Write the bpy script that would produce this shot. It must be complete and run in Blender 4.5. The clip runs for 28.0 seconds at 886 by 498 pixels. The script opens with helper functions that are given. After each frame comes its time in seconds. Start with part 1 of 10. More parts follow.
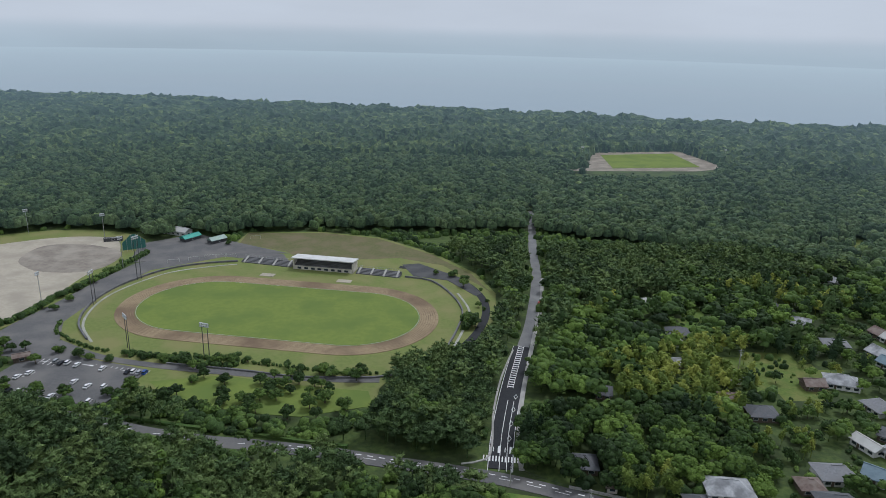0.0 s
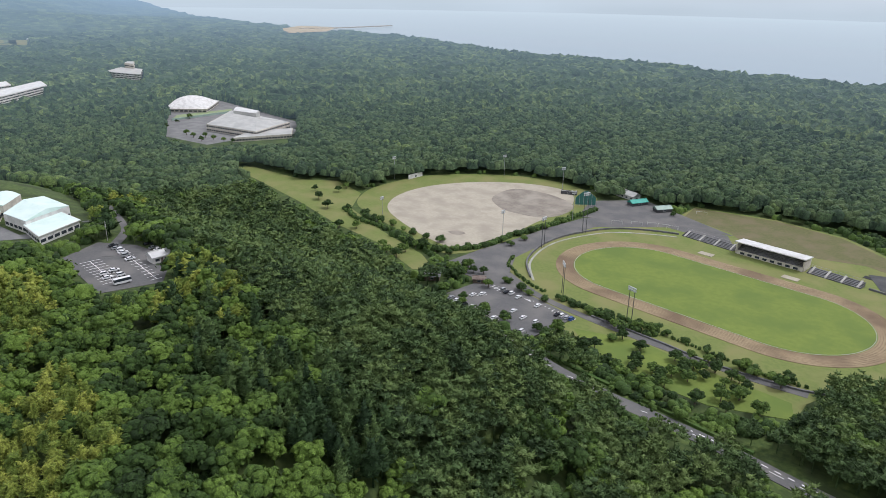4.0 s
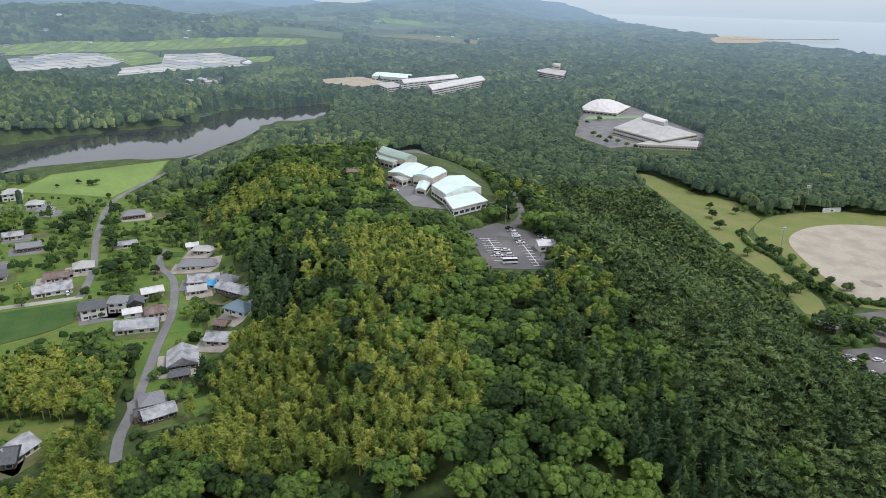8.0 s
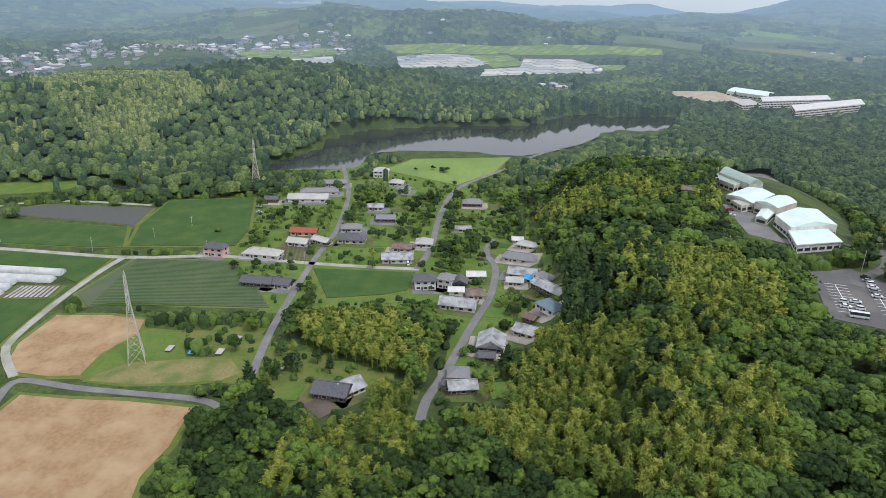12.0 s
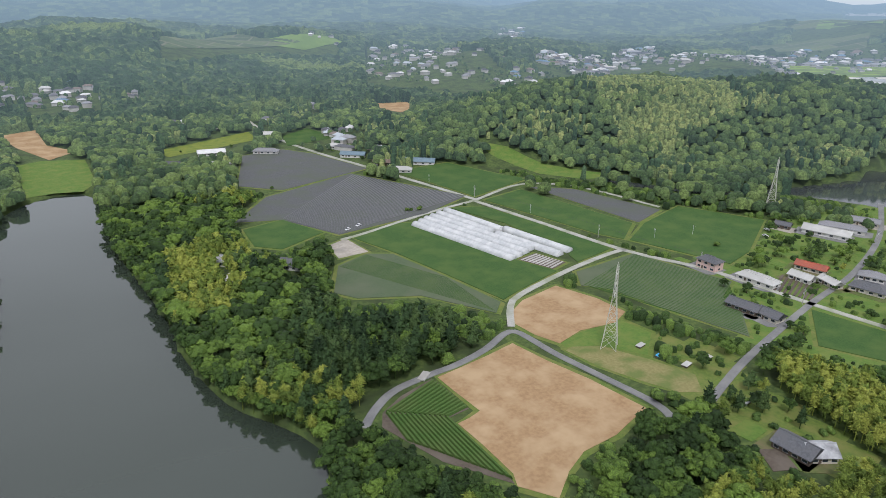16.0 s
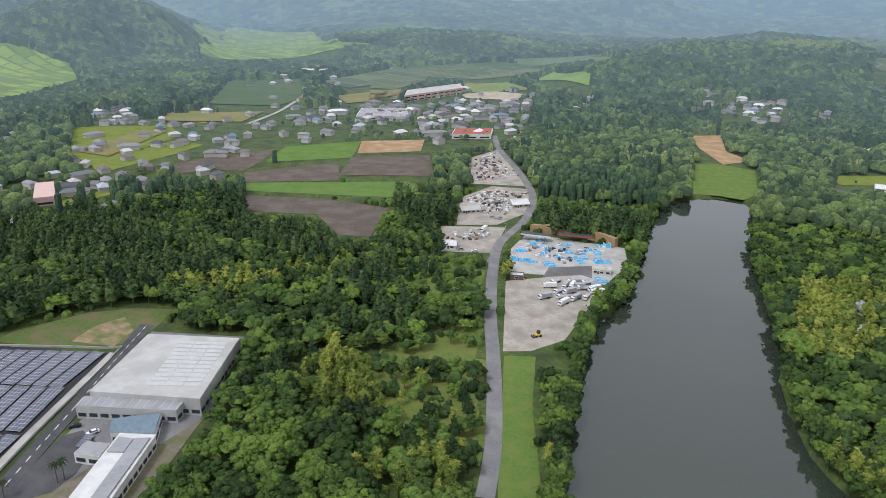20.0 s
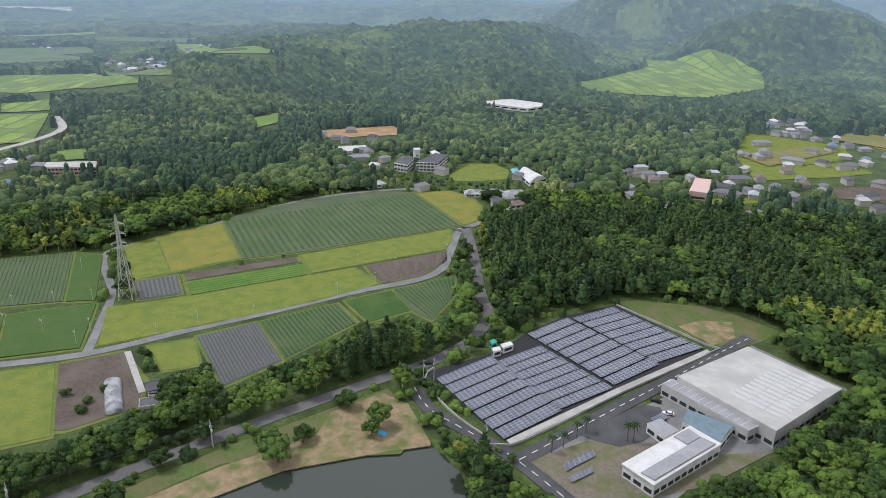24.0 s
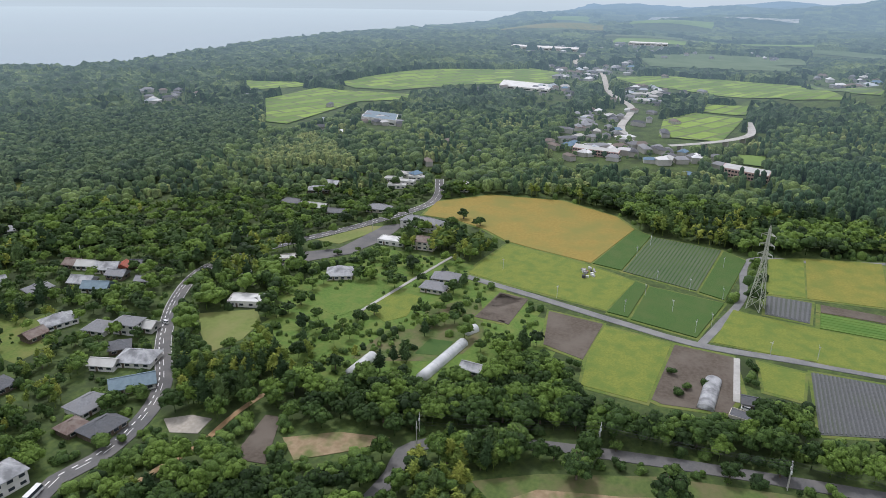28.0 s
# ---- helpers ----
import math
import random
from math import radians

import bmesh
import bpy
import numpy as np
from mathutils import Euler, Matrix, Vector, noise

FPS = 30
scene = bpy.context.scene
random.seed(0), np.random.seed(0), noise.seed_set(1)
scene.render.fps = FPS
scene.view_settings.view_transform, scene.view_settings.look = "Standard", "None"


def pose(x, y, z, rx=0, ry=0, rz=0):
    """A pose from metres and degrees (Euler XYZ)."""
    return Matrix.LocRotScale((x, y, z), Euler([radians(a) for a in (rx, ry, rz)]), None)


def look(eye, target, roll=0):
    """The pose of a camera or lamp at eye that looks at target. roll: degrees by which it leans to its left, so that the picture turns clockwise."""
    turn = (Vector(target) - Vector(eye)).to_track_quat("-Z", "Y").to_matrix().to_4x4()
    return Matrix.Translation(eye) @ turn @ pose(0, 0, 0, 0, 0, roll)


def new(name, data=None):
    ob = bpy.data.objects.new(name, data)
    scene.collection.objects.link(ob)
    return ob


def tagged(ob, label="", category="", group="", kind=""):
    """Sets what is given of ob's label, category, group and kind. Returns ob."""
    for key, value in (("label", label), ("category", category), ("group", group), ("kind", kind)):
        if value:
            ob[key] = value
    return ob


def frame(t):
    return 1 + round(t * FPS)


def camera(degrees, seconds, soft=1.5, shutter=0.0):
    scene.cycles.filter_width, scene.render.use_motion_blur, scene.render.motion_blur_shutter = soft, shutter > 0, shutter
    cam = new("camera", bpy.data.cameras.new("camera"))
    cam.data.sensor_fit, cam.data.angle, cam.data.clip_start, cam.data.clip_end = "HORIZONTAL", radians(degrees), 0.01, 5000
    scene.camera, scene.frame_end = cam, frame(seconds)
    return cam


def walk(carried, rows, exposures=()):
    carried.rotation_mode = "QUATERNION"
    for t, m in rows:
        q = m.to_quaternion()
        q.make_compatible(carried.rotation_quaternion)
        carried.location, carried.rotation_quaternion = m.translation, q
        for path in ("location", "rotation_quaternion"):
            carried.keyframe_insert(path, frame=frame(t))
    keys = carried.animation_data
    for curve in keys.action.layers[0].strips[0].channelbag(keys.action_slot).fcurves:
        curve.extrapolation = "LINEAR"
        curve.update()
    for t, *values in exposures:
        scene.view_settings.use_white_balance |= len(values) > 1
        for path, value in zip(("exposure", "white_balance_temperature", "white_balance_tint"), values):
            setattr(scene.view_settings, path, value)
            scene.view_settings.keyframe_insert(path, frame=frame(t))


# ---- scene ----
# ---- camera: it hovers on one spot and turns ----
EYE = (0.0, 0.0, 150.0)
cam = camera(65.0, 28.0, soft=0.55)
TURNS = """
0.0 -0.99 -17.46 1.49
0.1 -1.00 -18.50 1.48
0.2 -1.02 -19.45 1.47
0.3 -1.04 -20.20 1.46
0.5 -1.08 -20.45 1.46
0.8 -0.75 -20.48 1.40
1.0 0.32 -20.51 1.33
1.5 9.58 -20.62 1.16
2.0 17.26 -20.71 1.03
2.5 23.41 -20.75 1.00
3.0 27.66 -20.75 1.00
3.5 31.82 -20.73 1.02
5.5 48.24 -20.73 1.03
6.0 52.37 -20.73 1.04
6.5 56.47 -20.74 1.07
7.0 60.54 -20.75 1.09
7.5 64.62 -20.76 1.11
8.0 68.61 -20.75 1.16
8.5 72.47 -20.73 1.20
9.0 76.37 -20.73 1.25
9.5 80.33 -20.73 1.30
10.0 83.72 -20.71 1.33
10.5 86.80 -20.70 1.32
11.0 89.97 -20.69 1.30
11.5 93.13 -20.66 1.28
13.5 106.93 -20.61 1.24
14.0 111.99 -20.61 1.20
14.5 118.32 -20.64 1.16
15.0 124.77 -20.66 1.14
15.5 131.32 -20.69 1.07
16.0 137.88 -20.70 0.97
16.5 144.45 -20.67 0.92
17.0 150.99 -20.66 0.90
17.5 157.47 -20.63 0.91
18.0 164.00 -20.58 0.96
18.5 170.50 -20.51 1.04
19.0 177.08 -20.47 1.12
19.5 183.64 -20.45 1.16
20.0 190.25 -20.45 1.18
20.5 196.85 -20.44 1.20
21.0 203.40 -20.42 1.19
21.5 209.96 -20.45 1.21
23.5 235.82 -20.55 1.23
24.0 241.92 -20.65 1.20
24.5 248.52 -20.71 1.21
25.0 255.06 -20.79 1.21
25.5 261.67 -20.85 1.18
26.0 268.30 -20.87 1.14
26.5 274.93 -20.87 1.10
27.0 281.54 -20.83 1.04
27.5 288.20 -20.80 0.99
28.0 294.76 -20.75 1.01
"""
rows = []
for line in TURNS.split("\n"):
    if line.strip():
        t, yaw, pitch, roll = [float(v) for v in line.split()]
        rows.append((t, Matrix.Translation(EYE) @ pose(0, 0, 0, 0, 0, yaw) @ pose(0, 0, 0, 90 + pitch) @ pose(0, 0, 0, 0, 0, roll)))
walk(cam, rows, [(0.0, -0.42, 5680, 12), (0.4, 0.04, 5950, 16), (28.0, 0.04, 5950, 16)])

# ---- sky and sun: bright overcast ----
world = bpy.data.worlds.new("overcast_sky")
scene.world = world
world.use_nodes = True
wn, wl = world.node_tree.nodes, world.node_tree.links
wn.clear()
SUN_EL, SUN_AZ = radians(58), radians(40)
sky = wn.new("ShaderNodeTexSky")
sky.sky_type, sky.sun_disc = "NISHITA", False
sky.sun_elevation, sky.sun_rotation, sky.air_density, sky.dust_density = SUN_EL, SUN_AZ, 1.0, 4.0
bg_sky, bg_cloud, add = wn.new("ShaderNodeBackground"), wn.new("ShaderNodeBackground"), wn.new("ShaderNodeAddShader")
bg_sky.inputs[1].default_value = 0.05
geo, sep, rampn = wn.new("ShaderNodeTexCoord"), wn.new("ShaderNodeSeparateXYZ"), wn.new("ShaderNodeValToRGB")
mp, cloud, mixc = wn.new("ShaderNodeMapping"), wn.new("ShaderNodeTexNoise"), wn.new("ShaderNodeMix")
wl.new(geo.outputs["Generated"], sep.inputs[0])
shift = wn.new("ShaderNodeMath")
shift.operation, shift.inputs[1].default_value = "MULTIPLY_ADD", 1.0
shift.inputs[2].default_value = 0.1
wl.new(sep.outputs[2], shift.inputs[0])
wl.new(shift.outputs[0], rampn.inputs[0])
cr = rampn.color_ramp
cr.elements[0].position, cr.elements[0].color = 0.075, (0.67, 0.78, 0.805, 1)
cr.elements[1].position, cr.elements[1].color = 1.0, (1.0, 1.0, 1.0, 1)
e = cr.elements.new(0.092); e.color = (0.76, 0.85, 0.87, 1)
e = cr.elements.new(0.104); e.color = (0.93, 0.97, 0.975, 1)
e = cr.elements.new(0.2); e.color = (0.95, 0.985, 0.99, 1)
mp.inputs["Scale"].default_value = (2.0, 2.0, 9.0)
wl.new(geo.outputs["Generated"], mp.inputs[0])
wl.new(mp.outputs[0], cloud.inputs["Vector"])
cloud.inputs["Scale"].default_value, cloud.inputs["Detail"].default_value = 1.6, 5.0
mixc.data_type, mixc.blend_type = "RGBA", "MULTIPLY"
mixc.inputs[0].default_value = 0.25
wl.new(rampn.outputs[0], mixc.inputs[6])
wl.new(cloud.outputs[0], mixc.inputs[7])
wl.new(mixc.outputs[2], bg_cloud.inputs[0])
bg_cloud.inputs[1].default_value = 0.86
wl.new(bg_sky.outputs[0], add.inputs[0])
wl.new(bg_cloud.outputs[0], add.inputs[1])
wl.new(add.outputs[0], wn.new("ShaderNodeOutputWorld").inputs[0])

sun = new("sun", bpy.data.lights.new("sun", "SUN"))
sun.data.energy, sun.data.angle, sun.data.color = 1.9, radians(11), (1.0, 0.96, 0.9)
sun.matrix_world = look((300 * math.sin(SUN_AZ), 300 * math.cos(SUN_AZ), 300 * math.tan(SUN_EL)), (0, 0, 0))


# ---- materials ----
def material(name, a, b, size=1.0, rough=0.85, bump=0.0, metal=0.0, big=0.0, c=None, seed=0.0):
    """A two-tone surface: a and b mixed by fine noise of that size in metres; big: size of wide stains towards c."""
    m = bpy.data.materials.new(name)
    m.use_nodes = True
    n, l = m.node_tree.nodes, m.node_tree.links
    p = n["Principled BSDF"]
    p.inputs["Roughness"].default_value, p.inputs["Metallic"].default_value = rough, metal
    p.inputs["Specular IOR Level"].default_value = 0.25
    g = n.new("ShaderNodeNewGeometry")
    fine = n.new("ShaderNodeTexNoise")
    fine.inputs["Scale"].default_value, fine.inputs["Detail"].default_value = 1.0 / size, 4.0
    l.new(g.outputs["Position"], fine.inputs["Vector"])
    spread = n.new("ShaderNodeMapRange")
    spread.inputs[1].default_value, spread.inputs[2].default_value = 0.32, 0.68
    l.new(fine.outputs[0], spread.inputs[0])
    mix = n.new("ShaderNodeMix")
    mix.data_type = "RGBA"
    mix.inputs[6].default_value, mix.inputs[7].default_value = (*a, 1), (*b, 1)
    l.new(spread.outputs[0], mix.inputs[0])
    out = mix.outputs[2]
    if big:
        wide = n.new("ShaderNodeTexNoise")
        wide.inputs["Scale"].default_value, wide.inputs["Detail"].default_value = 1.0 / big, 3.0
        l.new(g.outputs["Position"], wide.inputs["Vector"])
        sp = n.new("ShaderNodeMapRange")
        sp.inputs[1].default_value, sp.inputs[2].default_value = 0.42, 0.66
        l.new(wide.outputs[0], sp.inputs[0])
        mix2 = n.new("ShaderNodeMix")
        mix2.data_type = "RGBA"
        mix2.inputs[7].default_value = (*(c or b), 1)
        l.new(out, mix2.inputs[6])
        l.new(sp.outputs[0], mix2.inputs[0])
        out = mix2.outputs[2]
    l.new(out, p.inputs["Base Color"])
    if bump:
        bp = n.new("ShaderNodeBump")
        bp.inputs["Strength"].default_value, bp.inputs["Distance"].default_value = 0.6, bump
        l.new(fine.outputs[0], bp.inputs["Height"])
        l.new(bp.outputs[0], p.inputs["Normal"])
    return m


def foliage(name, dark, mid, light, rough=0.75, grain=2.4):
    """Leaves: the tone of each tree from its own number, of each spray by its island, and wide drifts of colour."""
    m = bpy.data.materials.new(name)
    m.use_nodes = True
    n, l = m.node_tree.nodes, m.node_tree.links
    p = n["Principled BSDF"]
    p.inputs["Roughness"].default_value, p.inputs["Specular IOR Level"].default_value = rough, 0.2
    at, g = n.new("ShaderNodeAttribute"), n.new("ShaderNodeNewGeometry")
    at.attribute_name = "tone"
    ns = n.new("ShaderNodeTexNoise")
    ns.inputs["Scale"].default_value, ns.inputs["Detail"].default_value = 0.035, 3.0
    l.new(g.outputs["Position"], ns.inputs["Vector"])
    s1, s2 = n.new("ShaderNodeMath"), n.new("ShaderNodeMath")
    s1.operation = s2.operation = "MULTIPLY_ADD"
    s1.inputs[1].default_value, s1.inputs[2].default_value = 0.9, -0.45
    l.new(ns.outputs[0], s1.inputs[0])
    s2.inputs[1].default_value = 0.85
    l.new(at.outputs["Fac"], s2.inputs[0])
    l.new(s1.outputs[0], s2.inputs[2])
    s3 = n.new("ShaderNodeMath")
    s3.operation, s3.inputs[1].default_value = "MULTIPLY_ADD", 0.28
    l.new(g.outputs["Random Per Island"], s3.inputs[0])
    l.new(s2.outputs[0], s3.inputs[2])
    cr = n.new("ShaderNodeValToRGB")
    l.new(s3.outputs[0], cr.inputs[0])
    e = cr.color_ramp.elements
    e[0].position, e[0].color = 0.05, (*dark, 1)
    e[1].position, e[1].color = 0.95, (*light, 1)
    k = e.new(0.5)
    k.color = (*mid, 1)
    # fine noise paints dark gaps and lit leaves into the colour
    fine, mot = n.new("ShaderNodeTexNoise"), n.new("ShaderNodeMix")
    fine.inputs["Scale"].default_value, fine.inputs["Detail"].default_value, fine.inputs["Roughness"].default_value = grain, 5.0, 0.78
    l.new(g.outputs["Position"], fine.inputs["Vector"])
    sp = n.new("ShaderNodeMapRange")
    sp.inputs[1].default_value, sp.inputs[2].default_value, sp.inputs[3].default_value, sp.inputs[4].default_value = 0.36, 0.64, 0.35, 1.4
    l.new(fine.outputs[0], sp.inputs[0])
    mot.data_type, mot.blend_type = "RGBA", "MULTIPLY"
    mot.inputs[0].default_value = 1.0
    l.new(cr.outputs[0], mot.inputs[6])
    l.new(sp.outputs[0], mot.inputs[7])
    l.new(mot.outputs[2], p.inputs["Base Color"])
    bp = n.new("ShaderNodeBump")
    bp.inputs["Strength"].default_value, bp.inputs["Distance"].default_value = 0.9, 0.5 / grain
    l.new(fine.outputs[0], bp.inputs["Height"])
    l.new(bp.outputs[0], p.inputs["Normal"])
    return m


def haze_glow(m, start, end, colour, most):
    """Haze painted as glow: emission grows with the way from the camera's spot."""
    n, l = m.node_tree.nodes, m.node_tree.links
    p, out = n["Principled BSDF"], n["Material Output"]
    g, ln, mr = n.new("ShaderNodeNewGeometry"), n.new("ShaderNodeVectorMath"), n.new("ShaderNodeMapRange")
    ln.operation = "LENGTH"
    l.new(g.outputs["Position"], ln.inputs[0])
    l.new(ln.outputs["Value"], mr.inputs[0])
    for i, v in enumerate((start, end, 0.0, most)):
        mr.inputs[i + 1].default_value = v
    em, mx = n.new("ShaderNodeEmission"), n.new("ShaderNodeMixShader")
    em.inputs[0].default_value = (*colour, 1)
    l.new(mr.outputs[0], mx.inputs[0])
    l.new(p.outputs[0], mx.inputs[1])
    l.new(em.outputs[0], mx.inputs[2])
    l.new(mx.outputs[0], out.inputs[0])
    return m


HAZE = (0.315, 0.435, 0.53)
GROUND = material("meadow_ground", (0.045, 0.078, 0.02), (0.10, 0.14, 0.036), 2.2, big=14, c=(0.04, 0.058, 0.02), bump=0.3)
LAWN = material("lawn", (0.145, 0.185, 0.05), (0.18, 0.215, 0.06), 2.0, big=18, c=(0.215, 0.215, 0.08))
INFIELD = material("infield_turf", (0.15, 0.205, 0.04), (0.178, 0.23, 0.046), 3.0, big=22, c=(0.125, 0.18, 0.038))
ASPHALT = material("asphalt", (0.11, 0.11, 0.11), (0.14, 0.138, 0.135), 0.8, big=14, c=(0.175, 0.168, 0.158))
NEW_ASPHALT = material("new_asphalt", (0.028, 0.03, 0.033), (0.04, 0.042, 0.045), 0.8)
DARK_ASPHALT = material("dark_asphalt", (0.058, 0.06, 0.063), (0.078, 0.08, 0.083), 0.8, big=10, c=(0.10, 0.10, 0.10))
OLD_ASPHALT = material("worn_asphalt", (0.16, 0.162, 0.165), (0.205, 0.205, 0.20), 0.9, big=10, c=(0.24, 0.24, 0.23))
CONCRETE = material("concrete", (0.40, 0.39, 0.36), (0.48, 0.47, 0.44), 1.0, big=8, c=(0.34, 0.33, 0.30))
FARM_TRACK = material("farm_track_concrete", (0.36, 0.36, 0.32), (0.44, 0.43, 0.39), 1.2, big=9, c=(0.28, 0.30, 0.22))
PAINT = material("road_paint", (0.72, 0.72, 0.70), (0.80, 0.80, 0.78), 0.5)
SAND = material("infield_sand", (0.40, 0.36, 0.285), (0.455, 0.41, 0.325), 2.0, big=14, c=(0.345, 0.31, 0.245))
DIRT = material("bare_soil", (0.29, 0.185, 0.094), (0.365, 0.245, 0.128), 1.9, big=13, c=(0.435, 0.315, 0.18), bump=0.2)
BANK = material("trampled_bank", (0.24, 0.175, 0.10), (0.33, 0.25, 0.155), 2.5, big=7, c=(0.12, 0.15, 0.045))
TRACK = material("cinder_track", (0.27, 0.205, 0.12), (0.34, 0.265, 0.16), 1.5, big=24, c=(0.17, 0.12, 0.075))
DARK_SOIL = material("dark_soil", (0.085, 0.068, 0.052), (0.125, 0.103, 0.08), 1.5, big=14, c=(0.145, 0.122, 0.098), bump=0.1)
GRAVEL = material("gravel_yard", (0.34, 0.31, 0.26), (0.44, 0.40, 0.34), 1.5, big=10, c=(0.26, 0.245, 0.21))
LOT = material("trampled_gravel", (0.155, 0.135, 0.10), (0.21, 0.185, 0.145), 1.5, big=7, c=(0.13, 0.14, 0.06), bump=0.1)
DAMP = material("damp_sand", (0.20, 0.175, 0.145), (0.26, 0.23, 0.19), 2.0, big=14, c=(0.34, 0.305, 0.25))
CROP = material("leafy_crop", (0.034, 0.084, 0.018), (0.054, 0.112, 0.024), 0.7, big=14, c=(0.07, 0.122, 0.028))
CROP_PALE = material("young_crop", (0.072, 0.105, 0.055), (0.096, 0.128, 0.066), 0.8, big=25, c=(0.11, 0.13, 0.078))
CROP_BRIGHT = material("bright_crop", (0.10, 0.18, 0.034), (0.135, 0.22, 0.042), 0.8, big=12, c=(0.085, 0.17, 0.03))
TEA = material("tea_bushes", (0.046, 0.098, 0.020), (0.072, 0.132, 0.028), 0.6, big=12, c=(0.075, 0.12, 0.03), bump=0.2)
STRAW = material("ripening_crop", (0.26, 0.195, 0.045), (0.30, 0.225, 0.055), 2.0, big=22, c=(0.215, 0.20, 0.05))
OLIVE = material("yellowing_grass", (0.15, 0.188, 0.032), (0.205, 0.232, 0.042), 0.9, big=7, c=(0.125, 0.178, 0.033), bump=0.25)
PLASTIC_MULCH = material("mulched_beds", (0.082, 0.086, 0.086), (0.118, 0.122, 0.122), 1.0, big=22, c=(0.095, 0.108, 0.082))
RICE = material("rice_field", (0.18, 0.275, 0.07), (0.22, 0.315, 0.085), 4.0, big=60, c=(0.15, 0.235, 0.065))
WEEDS = material("weedy_grass", (0.08, 0.152, 0.026), (0.118, 0.192, 0.034), 1.5, big=7, c=(0.145, 0.19, 0.042), bump=0.4)
VERGE = material("verge_grass", (0.085, 0.135, 0.026), (0.135, 0.185, 0.036), 1.4, big=8, c=(0.165, 0.18, 0.05), bump=0.25)
RIPE = material("ripening_green_gold", (0.19, 0.19, 0.036), (0.25, 0.228, 0.045), 1.2, big=12, c=(0.155, 0.185, 0.036), bump=0.2)
STUBBLE = material("dry_stubble", (0.20, 0.185, 0.07), (0.26, 0.235, 0.10), 1.2, big=9, c=(0.13, 0.165, 0.045), bump=0.2)
SLOPE = material("shaded_slope_grass", (0.115, 0.12, 0.048), (0.15, 0.148, 0.062), 1.8, big=12, c=(0.17, 0.145, 0.08))
THIN_GRASS = material("thin_bank_grass", (0.075, 0.115, 0.03), (0.115, 0.155, 0.042), 1.6, big=9, c=(0.15, 0.135, 0.065), bump=0.2)
BARK = material("bark", (0.10, 0.075, 0.055), (0.16, 0.13, 0.10), 0.3)

# the ground takes on painted haze from 600 m outwards
haze_glow(GROUND, 600, 4300, HAZE, 0.95)
RICE_FAR = material("far_rice", (0.17, 0.26, 0.07), (0.21, 0.30, 0.085), 9.0, big=80, c=(0.14, 0.215, 0.065))
PALE_FAR = material("far_pale_crop", (0.12, 0.17, 0.09), (0.15, 0.20, 0.105), 9.0, big=60, c=(0.10, 0.15, 0.07))


def patchwork(name, a, b, bund, turn, wide=46.0, deep=22.0, rough=0.85):
    """Fields cut up by narrow banks: two tones from plot to plot."""
    m = material(name, a, b, 9.0, rough=rough)
    n, l = m.node_tree.nodes, m.node_tree.links
    g, mp, br, mx = n.new("ShaderNodeNewGeometry"), n.new("ShaderNodeMapping"), n.new("ShaderNodeTexBrick"), n.new("ShaderNodeMix")
    mp.inputs["Rotation"].default_value[2] = math.radians(turn)
    l.new(g.outputs["Position"], mp.inputs[0])
    l.new(mp.outputs[0], br.inputs["Vector"])
    br.inputs["Color1"].default_value, br.inputs["Color2"].default_value, br.inputs["Mortar"].default_value = (0.62, 0.68, 0.72, 1), (1.28, 1.2, 1.0, 1), (*[v / max(w, 0.01) for v, w in zip(bund, b)], 1)
    br.inputs["Scale"].default_value, br.inputs["Mortar Size"].default_value, br.inputs["Mortar Smooth"].default_value = 1.0, 2.6, 0.3
    br.inputs["Brick Width"].default_value, br.inputs["Row Height"].default_value = wide, deep
    p = n["Principled BSDF"]
    old = p.inputs["Base Color"].links[0].from_socket
    mx.data_type, mx.blend_type = "RGBA", "MULTIPLY"
    mx.inputs[0].default_value = 1.0
    l.new(old, mx.inputs[6])
    l.new(br.outputs[0], mx.inputs[7])
    l.new(mx.outputs[2], p.inputs["Base Color"])
    return m


PADDY = patchwork("rice_paddies", (0.17, 0.265, 0.06), (0.215, 0.31, 0.08), (0.16, 0.19, 0.09), 24)
FLOODED = patchwork("flooded_plots", (0.42, 0.43, 0.44), (0.56, 0.56, 0.56), (0.10, 0.14, 0.06), 62, 55, 46, rough=0.4)
CROP_PATCH = patchwork("crop_plots", (0.095, 0.135, 0.075), (0.125, 0.165, 0.09), (0.19, 0.19, 0.13), 40, 90, 45)
CROP_FAR = material("far_dark_crop", (0.06, 0.105, 0.04), (0.08, 0.13, 0.05), 9.0, big=50, c=(0.09, 0.125, 0.055))
STRAW_FAR = material("far_stubble", (0.20, 0.18, 0.07), (0.24, 0.215, 0.08), 9.0, big=50, c=(0.17, 0.185, 0.06))
FAR_WALL = material("far_walls", (0.46, 0.45, 0.42), (0.56, 0.55, 0.52), 4.0, big=30, c=(0.38, 0.36, 0.33))
FAR_TILES = material("far_tiles", (0.19, 0.195, 0.205), (0.28, 0.285, 0.295), 4.0, big=30, c=(0.35, 0.35, 0.36))
FAR_SHEETS = material("far_sheet_roofs", (0.50, 0.50, 0.49), (0.62, 0.62, 0.61), 4.0, big=30, c=(0.40, 0.44, 0.47))


